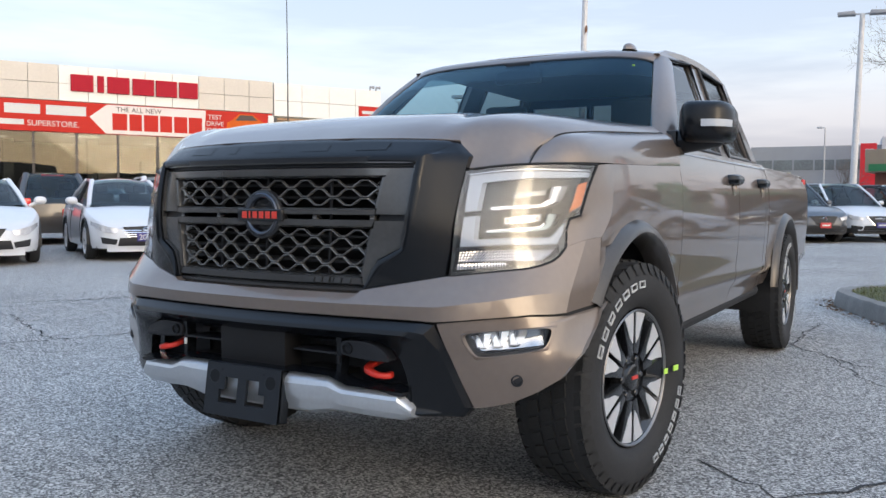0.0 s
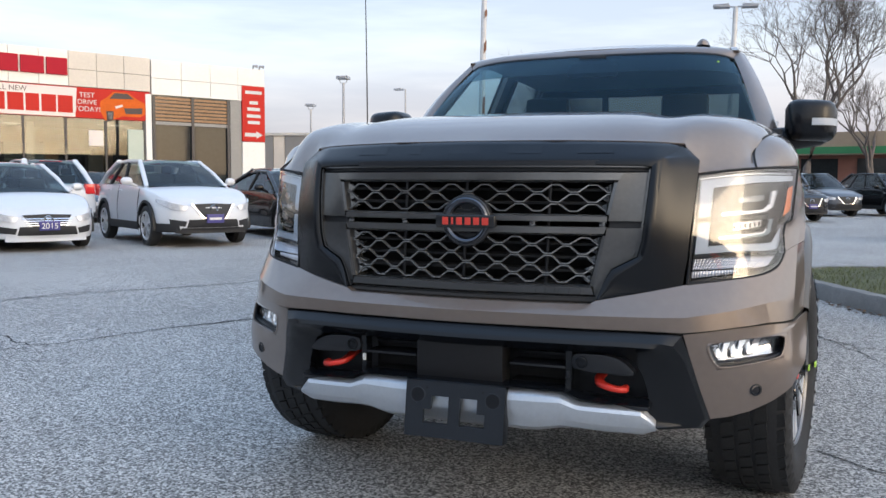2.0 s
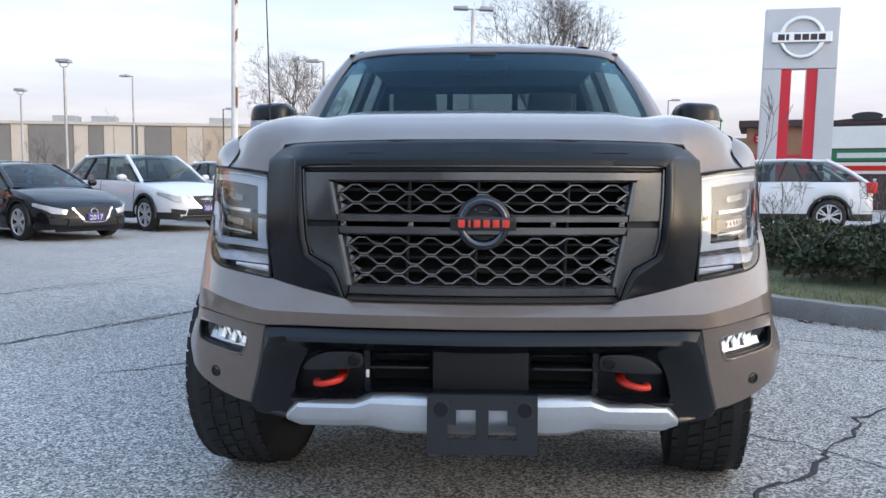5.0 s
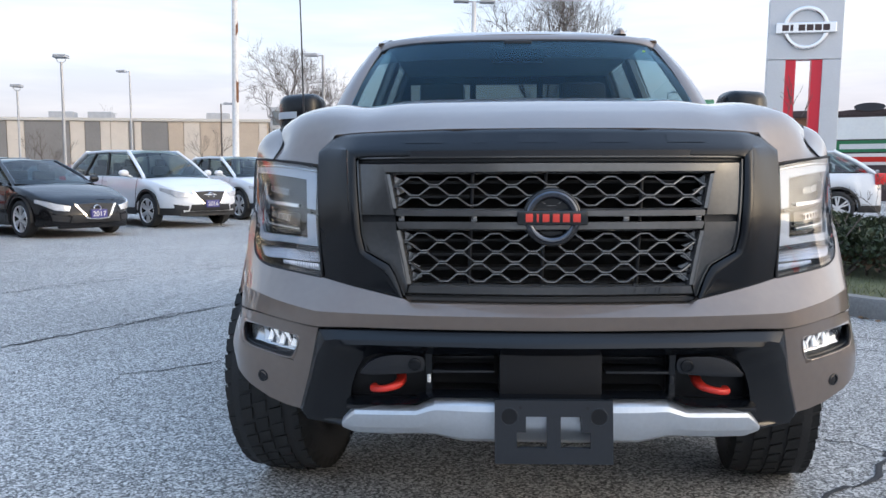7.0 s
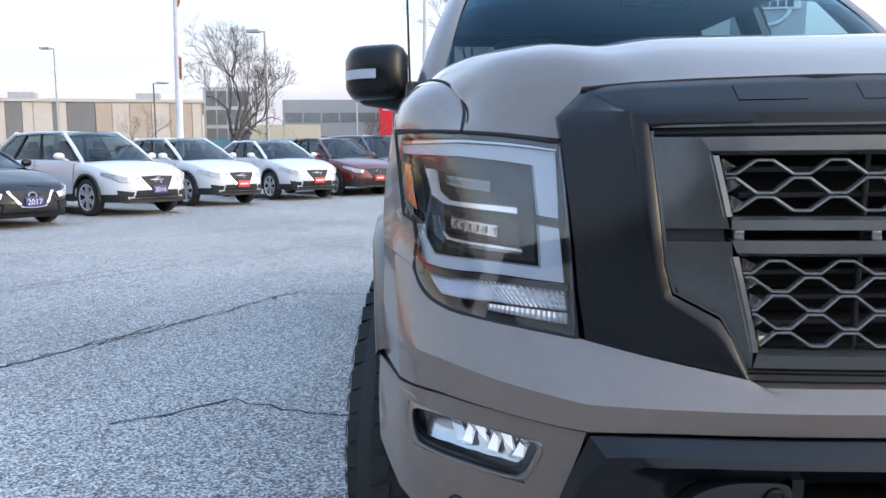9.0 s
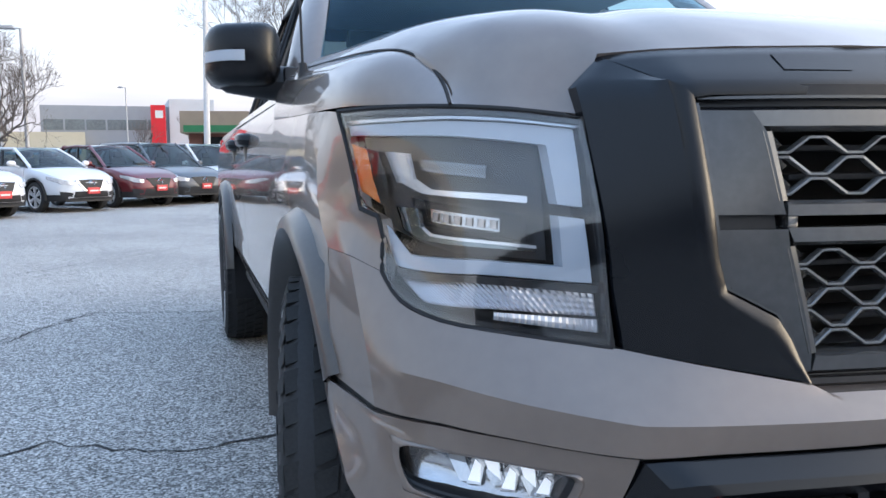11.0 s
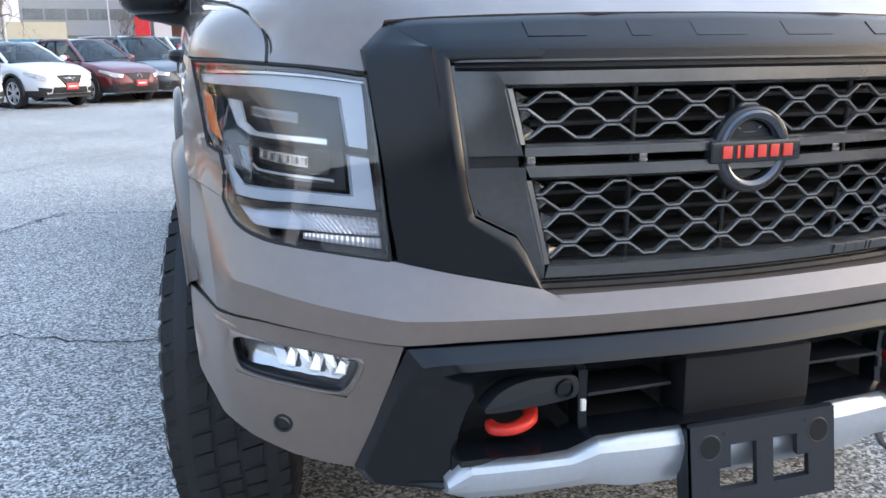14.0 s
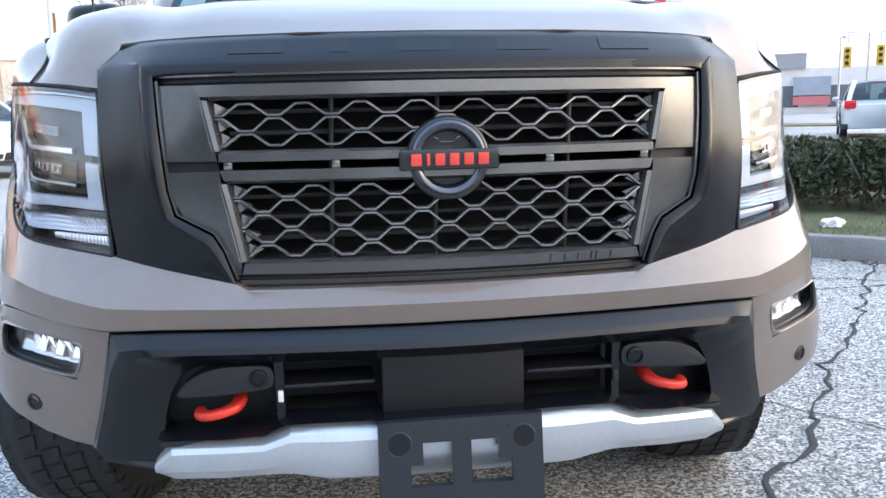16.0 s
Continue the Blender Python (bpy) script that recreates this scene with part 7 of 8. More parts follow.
        # door seams and handles
        for yy in (cowl + 0.18, lerp(cowl, L, .44), ya + base - 0.32):
            b = bmesh.new()
            tube(b, [(s * half(yy) * k, yy, lerp(zb + .08, belt(yy), f)) for f, k in ((0, 0.985), (0.35, 1.0), (0.62, 0.985), (0.88, 0.955), (0.97, 0.93))], 0.006, 4)
            part("door_seam", b, TRIM, c)
        for yy in (lerp(cowl, L, .40), ya + base - 0.42):
            b = bmesh.new()
            tube(b, [(s * half(yy) * 0.965, yy - .09, belt(yy) - .11), (s * half(yy) * 0.995, yy, belt(yy) - .105), (s * half(yy) * 0.965, yy + .09, belt(yy) - .11)], 0.016, 6)
            part("door_handle", b, paint, c)
        # mirror
        b = bmesh.new()
        rows = []
        for k in range(9):
            f = k / 8
            e = abs(2 * f - 1)
            rr, xm = math.sqrt(max(1 - e**3, 0.05)), lerp(hw - 0.01, hw + 0.20, f)
            rows.append([Vector((s * xm, cowl + 0.44 + 0.03 * f + 0.065 * rr * math.cos(q), belt(cowl) + 0.115 + (0.072 * rr) * math.sin(q))) for q in [math.tau * i / 12 for i in range(12)]])
        vm = grid(b, rows, closed=True)
        b.faces.new(vm[0])
        b.faces.new(vm[-1])
        tube(b, [(s * (hw - 0.09), cowl + 0.44, belt(cowl) + 0.02), (s * (hw + 0.03), cowl + 0.44, belt(cowl) + 0.075)], 0.03, 6)
        bmesh.ops.recalc_face_normals(b, faces=b.faces)
        part("door_mirror", b, paint, c)
        # lamps
        x0, x1 = hw * 0.50, hw * 0.935
        lz = hood_f - 0.145
        nose_patch("headlamp", [(s * x0, lz + .01), (s * hw * .75, lz + .06), (s * x1, lz + 0.13)], [(s * x0 * 1.08, lz - .075), (s * hw * .76, lz - .055), (s * x1, lz + 0.07)], CARLAMP, -0.012, 8, "clear chrome headlamp")
        nose_patch("fog_recess", [(s * hw * .52, zb + .16), (s * hw * .80, zb + .20)], [(s * hw * .55, zb + .07), (s * hw * .78, zb + .09)], TRIM, -0.006, 4)
        b = bmesh.new()
        zz0 = belt(L - .1) - (0.16 if not sed else .2)
        box(b, min(s * hw * .60, s * hw * .93), max(s * hw * .60, s * hw * .93), L - .16, L + .045, zz0, zz0 + (.24 if not sed else .17), 0.03)
        part("tail_lamp", b, TAIL, c, "red tail lamp")
        if cladding:
            for i0, i1 in ((0, ya - r - .05), (ya + r + .05, ya + base - r - .05), (ya + base + r + .05, L)):
                b = bmesh.new()
                yy = [lerp(i0, i1, q / 6) for q in range(7)]
                grid(b, [[Vector((s * half(v) * 0.97, v, zb - .03)) for v in yy], [Vector((s * (half(v) * .99 + .008), v, zb + .02)) for v in yy], [Vector((s * (half(v) * .99 + .008), v, zb + .12)) for v in yy]])
                part("sill_cladding", b, TRIM, c)
        for yc in (ya, ya + base):
            b = bmesh.new()
            rr = [[Vector((s * xx, yc + (r + e) * math.cos(radians(a)), r + (r + e) * math.sin(radians(a)))) for e, xx in ((0.055, hw * .80), (0.055, hw + .004), (0.10 if cladding else 0.075, hw + .002), (0.10 if cladding else 0.075, hw * .95))] for a in range(-8, 189, 14)]
            grid(b, rr)
            part("wheel_arch", b, TRIM, c)
            key = (round(r, 3), s)
            if key not in WHEELCACHE:
                made = []
                for nm2, build, mm in (("tyre", lambda bb: lathe(bb, [(0.06, r * .69), (0.095, r * .74), (0.102, r * .87), (0.085, r * .97), (0.06, r), (-0.06, r), (-0.1, r * .9), (-0.1, r * .66)], 32), RUBBER), ("rim", lambda bb: lathe(bb, [(0.092, r * .70), (0.075, r * .68), (0.02, r * .64), (0.02, 0.001)], 32), RIMDARK)):
                    bb = bmesh.new()
                    build(bb)
                    o2 = part(nm2, bb, mm)
                    made.append((nm2, o2.data))
                    bpy.data.objects.remove(o2)
                bb = bmesh.new()
                for k in range(6):
                    for d in (-1, 1):
                        prism(bb, [(-.013, .03), (.013, .03), (.017, r * .68), (-.017, r * .68)], .055, .088, "yz", Matrix.Rotation(math.tau * k / 6 + d * .15, 4, "X"), 0)
                lathe(bb, [(0.06, .06), (0.09, .050), (.094, .0005)], 16)
                lathe(bb, [(0.080, r * .65), (0.096, r * .68), (0.099, r * .71), (0.090, r * .725)], 32)
                o2 = part("spokes", bb, mat("silver_wheel_paint", (0.62, 0.62, 0.63), 0.34, 0.5, vary=.05, scale=10))
                made.append(("spokes", o2.data))
                bpy.data.objects.remove(o2)
                WHEELCACHE[key] = made
            first = None
            for nm2, data in WHEELCACHE[key]:
                w2 = new("wheel" if first is None else nm2, data)
                w2.parent = first or c
                if first is None:
                    w2.matrix_basis = pose(s * (hw - 0.11), yc, r, 0, 0, 0 if s > 0 else 180)
                    first = w2
    # grille, intake, plate
    gz = hood_f - 0.135
    g = nose_patch("grille", [(-hw * .42, gz + .03), (0, gz + .045), (hw * .42, gz + .03)], [(-hw * .22, gz - .23), (0, gz - .24), (hw * .22, gz - .23)], TRIM, -0.006, 4, "black grille")
    if grille == "bars":
        for k in range(4):
            nose_patch("grille_bar", [(-hw * (.44 - .03 * k), gz - .02 - .035 * k), (hw * (.44 - .03 * k), gz - .02 - .035 * k)], [(-hw * (.44 - .03 * k), gz - .034 - .035 * k), (hw * (.44 - .03 * k), gz - .034 - .035 * k)], CHROME, -0.014, 8)
    elif chrome_v:
        for s in (1, -1):
            nose_patch("chrome_strip", [(s * hw * .435, gz + .035), (s * hw * .235, gz - .225), (0, gz - .245)], [(s * hw * .390, gz + .035), (s * hw * .205, gz - .205), (0, gz - .222)], CHROME, -0.016, 4, "chrome V strip")
    b = bmesh.new()
    lathe(b, [(0, .05), (.012, .062), (.012, .075), (0, .08)], 24, Matrix.Translation((0, nose(0, gz - .06) - .008, gz - .055)) @ Matrix.Rotation(radians(-90), 4, "Z"))
    part("round_emblem", b, CHROME, c, "plain round chrome emblem")
    nose_patch("lower_intake", [(-hw * .48, zb + .19), (hw * .48, zb + .19)], [(-hw * .52, zb + .05), (hw * .52, zb + .05)], TRIM, -0.006, 10)
    nose_patch("chin", [(-hw * .70, zb + .045), (hw * .70, zb + .045)], [(-hw * .70, zb - .05), (hw * .70, zb - .05)], TRIM if cladding else paint, -0.004, 10)
    if plate:
        b = bmesh.new()
        py = nose(0, zb + .20) - .03
        box(b, -.155, .155, py - .008, py + .03, zb + .13, zb + .28, .004)
        pl = part("sale_plate", b, plate, c, "plain coloured dealer plate")
        if year:
            words(year, 0.13, WHITEMARK, pl, pose(0, py - .010, zb + .16, 90, 0, 0), 0.002, "white year figures")
        else:
            b = bmesh.new()
            box(b, -.11, .11, py - .012, py - .007, zb + .185, zb + .225)
            part("plate_bar", b, WHITEMARK, pl, "plain white bar")
    b = bmesh.new()
    box(b, -hw * .86, hw * .86, .25, L - .25, zb - .02, zb + .35)
    part("underbody", b, VOID, c)
    b = bmesh.new()
    box(b, -.16, .16, L - .02, L + .05, belt(L - .1) - .30, belt(L - .1) - .16, .004)
    part("rear_plate", b, WHITEMARK, c)
    if not sed:
        b = bmesh.new()
        box(b, -.25, .25, roof1 + .03, roof1 + .10, zr - .075, zr - .045, .01)
        part("brake_lamp", b, TAIL, c, "red high brake lamp")
    return c


car("white four-door sedan with dark grille parked on the lot", WHITE, -11.29, 6.67, 61, "sedan", 4.9, 1.86, 1.46, 2.77, 1, PLATEGREY, "2010", False, False)
car("white compact sedan with barred chrome grille and violet 2015 plate", WHITE, -11.15, 7.75, 61, "sedan", 4.6, 1.76, 1.49, 2.70, -1, PLATEBLUE, "2015", False, False, grille="bars")
car("white compact crossover with chrome V grille and black sills", WHITE, -9.41, 9.75, 58, "suv", 4.38, 1.81, 1.59, 2.65, -1, PLATEBLUE)
car("glossy black sedan with chrome V grille and 2017 plate", BLACKCAR, -8.32, 12.45, 56, "sedan", 4.9, 1.86, 1.44, 2.77, -1, PLATEBLUE, "2017", True, False)
car("white mid-size crossover with chrome V grille and 2016 plate", WHITE, -7.15, 15.3, 52, "suv", 4.9, 1.91, 1.69, 2.82, -1, PLATEBLUE, "2016")
car("white small crossover with red sale plate", WHITE, -6.05, 18.3, 48, "suv", 4.3, 1.77, 1.60, 2.61, -1, PLATERED)
car("white rounded small crossover with red sale plate", WHITE, -4.55, 20.8, 40, "suv", 4.13, 1.77, 1.57, 2.53, -1, PLATERED)
car("maroon small crossover with dark grille and red plate", MAROON, -3.05, 22.5, 38, "suv", 4.25, 1.78, 1.66, 2.56, -1, PLATERED, chrome_v=False)
car("slate grey crossover with red sale plate", SLATE, -1.95, 23.9, 36, "suv", 5.0, 1.96, 1.77, 2.9, -1, PLATERED, chrome_v=False, rails=True)
car("white large crossover with chrome V grille", WHITE, -0.62, 25.4, 36, "suv", 5.0, 1.96, 1.77, 2.9, -1, PLATEBLUE, rails=True)
car("black large crossover with alloy wheels", BLACKCAR, 1.0, 26.9, 36, "suv", 4.9, 1.95, 1.75, 2.85, -1, PLATEBLUE)
car("white crossover parked side-on behind the hedge", WHITE, 4.75, 16.15, -97, "suv", 4.45, 1.82, 1.60, 2.66, 1, None)
car("dark grey hatchback with red tail lamps, parked nose to the showroom", TAUPE, -19.2, 11.4, 240, "suv", 4.3, 1.78, 1.72, 2.6, 1, None)
car("white hatchback with red tail lamps, parked nose to the showroom", WHITE, -17.9, 13.8, 240, "suv", 4.3, 1.78, 1.70, 2.6, 1, None)
car("champagne sedan parked before the showroom", GOLDCAR, -21.3, 9.4, 240, "sedan", 4.6, 1.78, 1.48, 2.7, 1, None)
car("grey sedan parked before the showroom", SLATE, -17.6, 16.4, 60, "sedan", 4.7, 1.8, 1.48, 2.7, -1, None)
car("dark sedan parked before the showroom", BLACKCAR, -16.2, 19.0, 60, "sedan", 4.7, 1.8, 1.46, 2.7, -1, None)
car("white sedan parked before the showroom", WHITE, -20.6, 14.6, 60, "sedan", 4.7, 1.8, 1.47, 2.7, -1, None)
car("dark slate crossover parked in the second row", SLATE, -13.4, 20.6, 58, "suv", 4.6, 1.86, 1.66, 2.7, -1, None)
car("white crossover with dark windows in the second row", WHITE, -15.5, 24.2, 58, "suv", 4.6, 1.86, 1.70, 2.7, -1, None)
car("maroon sedan parked in the second row", MAROON, -12.4, 23.6, 58, "sedan", 4.7, 1.8, 1.46, 2.7, -1, None)
car("dark crossover before the brick shops", SLATE, 2.6, 33.0, 30, "suv", 4.6, 1.86, 1.70, 2.7, -1, None)
car("black crossover before the brick shops", BLACKCAR, 5.4, 33.6, 30, "suv", 4.6, 1.86, 1.70, 2.7, -1, None)
car("white crossover on the far street", WHITE, 14.5, 31.0, -80, "suv", 4.6, 1.86, 1.66, 2.7, 1, None)

# ---------- showroom building ----------
DX = pose(-25.5, 20.6, 0, 0, 0, 60)
CREAM = mat("cream_cladding", (0.62, 0.57, 0.50), 0.45, vary=0.06, scale=0.8)
BRIGHT = mat("white_cladding", (0.78, 0.77, 0.73), 0.4, vary=0.04, scale=0.8)
CLEARSHOW = pane("showroom_pane", (0.60, 0.62, 0.60), 0.01, 1.55)
PALEGLASS = mat("hazy_far_glass", (0.13, 0.15, 0.16), 0.15, spec=0.5, vary=0.3, scale=0.4)
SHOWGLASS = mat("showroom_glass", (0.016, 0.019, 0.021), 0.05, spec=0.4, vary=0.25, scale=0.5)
MULLION = mat("dark_mullion", (0.05, 0.05, 0.055), 0.4, 0.5, vary=0.1, scale=4)
SIGNRED = mat("sign_red", (0.40, 0.008, 0.025), 0.5, spec=0.15, vary=0.05, scale=3)
BANNERRED = mat("banner_red", (0.52, 0.032, 0.022), 0.6, spec=0.15, vary=0.06, scale=1.5)
BANNERWHITE = mat("banner_pale", (0.72, 0.66, 0.62), 0.5, vary=0.05, scale=1.5)
BANNERORANGE = mat("banner_orange", (0.62, 0.12, 0.015), 0.6, spec=0.15, vary=0.15, scale=2.5)
BANNERDARK = mat("banner_dark", (0.05, 0.03, 0.03), 0.5, vary=0.2, scale=3)
WALLGREY = mat("grey_wall", (0.30, 0.29, 0.27), 0.7, vary=0.08, scale=1)
LOUVRE = mat("timber_louvre", (0.30, 0.16, 0.075), 0.45, vary=0.2, scale=4)
show = thing("showroom_building", "cream and white panelled car showroom with glass front", "building", DX)


def slab(name, x0, x1, y0, y1, z0, z1, material, parent, bevel=0.0, label=""):
    b = bmesh.new()
    box(b, x0, x1, y0, y1, z0, z1, bevel)
    return part(name, b, material, parent, label, smooth=False)


core = slab("wall", -34, 10.70, 0.12, 22, 3.70, 6.12, WALLGREY, show)
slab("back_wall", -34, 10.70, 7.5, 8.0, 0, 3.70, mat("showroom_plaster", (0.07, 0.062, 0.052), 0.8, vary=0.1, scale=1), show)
slab("end_wall", 10.4, 10.70, 0.12, 7.5, 0, 3.70, WALLGREY, show)
slab("end_wall", -34, -33.7, 0.12, 7.5, 0, 3.70, WALLGREY, show)
slab("showroom_floor", -33.7, 10.4, 0.12, 7.5, 0.0, 0.05, mat("showroom_tile", (0.14, 0.13, 0.12), 0.2, vary=0.1, scale=2), show)
for k in range(9):
    slab("ceiling_strip", 8.0 - 3.4 * k, 9.2 - 3.4 * k, 2.2 + 1.5 * (k % 3), 2.35 + 1.5 * (k % 3), 3.66, 3.69, mat("lit_ceiling_strip", (0.9, 0.88, 0.8), 0.4, emit=(1.0, 0.93, 0.78, 1.4)), show, 0, "lit ceiling strip")
# Panels added inside; they stand in for the lot's reflections in the glass.
REFLECTIONTONES = (mat("grey_green_reflection", (0.16, 0.20, 0.19), 0.6, vary=0.1, scale=2), mat("warm_reflection", (0.42, 0.27, 0.15), 0.6, vary=0.15, scale=1), mat("pale_reflection", (0.55, 0.53, 0.50), 0.5, vary=0.08, scale=1), mat("dark_reflection", (0.03, 0.03, 0.032), 0.4, vary=0.1, scale=2))
for x0, x1, y0, z1, k in ((0.6, 2.1, 2.2, 2.75, 0), (-6.5, -5.3, 3.5, 2.5, 2), (3.6, 4.2, 1.6, 2.3, 3), (-11, -9, 6.2, 2.3, 1), (6.2, 8.0, 5.0, 2.2, 0), (-3.4, -2.2, 3.0, 2.2, 1), (-1.6, -1.2, 1.4, 3.5, 3), (-4.6, -4.2, 2.0, 3.5, 3), (1.2, 1.5, 1.2, 3.5, 2), (2.6, 3.2, 4.5, 2.9, 1), (-8.2, -7.0, 2.4, 2.6, 2), (-0.8, 0.2, 5.5, 2.4, 2), (4.4, 5.2, 3.5, 2.6, 1)):
    slab("reflection_panel", x0, x1, y0, y0 + 0.5, 0.05, z1, REFLECTIONTONES[k], show, 0.02)
for k in range(36):
    x0 = 4.60 - 1.05 * k
    if x0 < -31:
        break
    for z0, z1 in ((4.86, 5.50), (5.515, 6.20)):
        white = -2.8 < x0 < 2.0
        slab("cladding_panel", x0 + 0.008, x0 + 1.042, 0.0, 0.12, z0, z1, BRIGHT if white else CREAM, core, 0.006)
for k in range(4):
    x0 = 5.68 + 1.265 * k
    for z0, z1 in ((4.76, 5.42), (5.435, 6.17)):
        slab("cladding_panel", x0 + 0.006, x0 + 1.258, -0.03, 0.12, z0, z1, BRIGHT, core, 0.006)
# big red name, kept as plain blocks
for x0, x1 in ((-2.33, -1.52), (-1.38, -1.14), (-1.02, -0.20), (-0.09, 0.73), (0.80, 1.62), (1.70, 2.45)):
    slab("sign_block", x0, x1, -0.10, -0.002, 5.24, 5.88, SIGNRED, show, 0.02, "plain red sign block")
# banner
ban = slab("banner", -8.2, 5.58, -0.03, 0.10, 3.66, 4.83, BANNERRED, show, 0, "red and white advertising banner")
b = bmesh.new()
prism(b, [(-1.10, 3.68), (-1.68, 4.30), (-1.05, 4.80), (2.78, 4.80), (2.70, 3.68)], -0.036, -0.031)
part("banner_field", b, BANNERWHITE, ban, "pale banner field")
words("THE ALL NEW", 0.27, BANNERDARK, ban, pose(0.15, -0.037, 4.55, 90, 0, 0), 0.003, "dark banner lettering")
for k, (x0, x1) in enumerate(((-0.85, -0.30), (-0.22, 0.25), (0.33, 0.88), (0.95, 1.42), (1.50, 2.02), (2.08, 2.62))):
    slab("banner_block", x0, x1, -0.042, -0.034, 3.83, 4.48, BANNERRED, ban, 0, "plain red block of the model name")
words("TEST\nDRIVE\nTODAY!", 0.27, WHITEMARK, ban, pose(3.15, -0.040, 4.46, 90, 0, 0), 0.003, "white banner lettering")
words("SUPERSTORE.", 0.30, WHITEMARK, ban, pose(-2.95, -0.034, 3.86, 90, 0, 0), 0.003, "white banner lettering")
for x0, x1, z0, z1 in ((-3.2, -1.8, 4.30, 4.66), (-4.6, -3.4, 4.30, 4.66), (-4.95, -3.95, 3.88, 4.08), (-6.4, -4.9, 4.30, 4.66), (-6.6, -5.2, 3.88, 4.08)):
    slab("banner_bar", x0, x1, -0.036, -0.031, z0, z1, WHITEMARK, ban, 0, "plain white bar of the dealer name")
# picture of an orange car on the banner
b = bmesh.new()
prism(b, [(3.62, 4.0), (3.66, 4.36), (3.9, 4.50), (4.15, 4.74), (4.75, 4.74), (5.05, 4.52), (5.42, 4.34), (5.46, 3.95), (5.2, 3.80), (4.5, 3.80), (4.0, 3.60), (3.8, 3.62)], -0.044, -0.036)
pic = part("car_picture", b, BANNERORANGE, ban, "flat picture of an orange car")
for q, mm in (([(4.0, 4.46), (4.2, 4.70), (4.72, 4.70), (4.95, 4.50)], BANNERDARK), ([(4.55, 4.12), (5.3, 4.16), (5.26, 3.92), (4.62, 3.90)], BANNERDARK), ([(3.88, 3.60), (4.12, 3.60), (4.16, 3.98), (3.86, 3.98)], BANNERDARK), ([(3.93, 3.66), (4.08, 3.66), (4.1, 3.92), (3.92, 3.92)], WALLGREY), ([(4.2, 4.18), (4.5, 4.26), (4.52, 4.18), (4.25, 4.08)], BANNERWHITE)):
    b = bmesh.new()
    prism(b, q, -0.050, -0.045)
    part("picture_patch", b, mm, pic)
# glazing
for k in range(22):
    x0 = 5.35 - 1.5 * k
    slab("window_pane", x0 - 1.46, x0 - 0.04, 0.04, 0.06, 0.10, 3.64, CLEARSHOW, show).visible_shadow = False
    slab("mullion", x0 - 0.04, x0 + 0.04, 0.0, 0.10, 0.0, 3.66, MULLION, show)
for z in (0.05,):
    slab("transom", -28, 5.4, 0.01, 0.09, z - 0.03, z + 0.03, MULLION, show)
slab("pale_door", 4.70, 5.32, -0.02, 0.05, 0.1, 3.3, mat("pale_green_panel", (0.45, 0.52, 0.45), 0.4, vary=.05, scale=2), show, 0.01)
slab("poster", 3.2, 3.75, 0.02, 0.035, 2.6, 3.2, BANNERWHITE, show, 0, "white window poster")
slab("column", 5.42, 5.66, -0.06, 0.12, 0, 4.76, BRIGHT, show, 0.01)
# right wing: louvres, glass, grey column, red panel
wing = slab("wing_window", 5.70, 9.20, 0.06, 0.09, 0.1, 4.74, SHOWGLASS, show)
for lx, ly, paint_, word in ((-9.0, 3.4, SLATE, "grey"), (-3.6, 3.6, GOLDCAR, "champagne"), (1.8, 2.6, WHITE, "white")):
    p_ = DX @ Vector((lx, ly, 0))
    car(word + " crossover on display inside the showroom", paint_, p_.x, p_.y, 60 + 96, "suv", 4.5, 1.84, 1.66, 2.7, 1, None, z=0.05)
for k in range(7):
    slab("louvre", 5.75, 8.95, -0.02, 0.055, 3.72 + 0.145 * k, 3.81 + 0.145 * k, LOUVRE, wing, 0.004)
for x in (5.70, 7.35, 8.95):
    slab("mullion", x, x + 0.12, -0.04, 0.10, 0, 4.74, MULLION, wing)
slab("transom", 5.7, 9.1, -0.03, 0.06, 3.55, 3.68, WALLGREY, wing)
slab("column", 9.10, 9.62, -0.02, 0.12, 0, 4.74, WALLGREY, show, 0.01)
panel_red = slab("direction_sign", 9.64, 10.72, -0.08, 0.02, 3.0, 5.42, BANNERRED, show, 0.01, "red direction sign with white bars")
slab("sign_base", 9.64, 10.72, -0.06, 0.02, 0.0, 2.98, BRIGHT, show, 0.01)
for z, w in ((5.15, .78), (4.70, .40), (4.42, .60), (4.12, .66), (3.84, .56)):
    slab("sign_bar", 10.18 - w / 2, 10.18 + w / 2, -0.086, -0.081, z - 0.07, z + 0.07, WHITEMARK, panel_red, 0, "plain white bar")
b = bmesh.new()
prism(b, [(9.75, 3.22), (10.3, 3.22), (10.3, 3.14), (10.6, 3.30), (10.3, 3.46), (10.3, 3.38), (9.75, 3.38)], -0.088, -0.082)
part("sign_arrow", b, WHITEMARK, panel_red, "white arrow")
for x in (10.2, 10.5):
    b = bmesh.new()
    tube(b, [(x, 0, 6.15), (x, -0.05, 6.32), (x + .18, -.12, 6.30)], [.03, .05, .07], 8)
    part("roof_floodlight", b, HEADGREY, show)

# ---------- far buildings ----------
TAN = mat("tan_render", (0.44, 0.36, 0.28), 0.8, vary=0.08, scale=0.6)
DARKTAN = mat("dark_stone_panel", (0.20, 0.19, 0.18), 0.85, vary=0.1, scale=0.6)
BRICK = mat("red_brown_brick", (0.17, 0.075, 0.055), 0.85, vary=0.15, scale=2.0, bump=0.4, bump_scale=30)
GREENSIGN = mat("green_sign", (0.02, 0.16, 0.06), 0.5, vary=0.08, scale=2)
low = thing("warehouse_building", "long low beige and grey panelled commercial building", "building", pose(-26.8, 77, 0, 0, 0, 14))
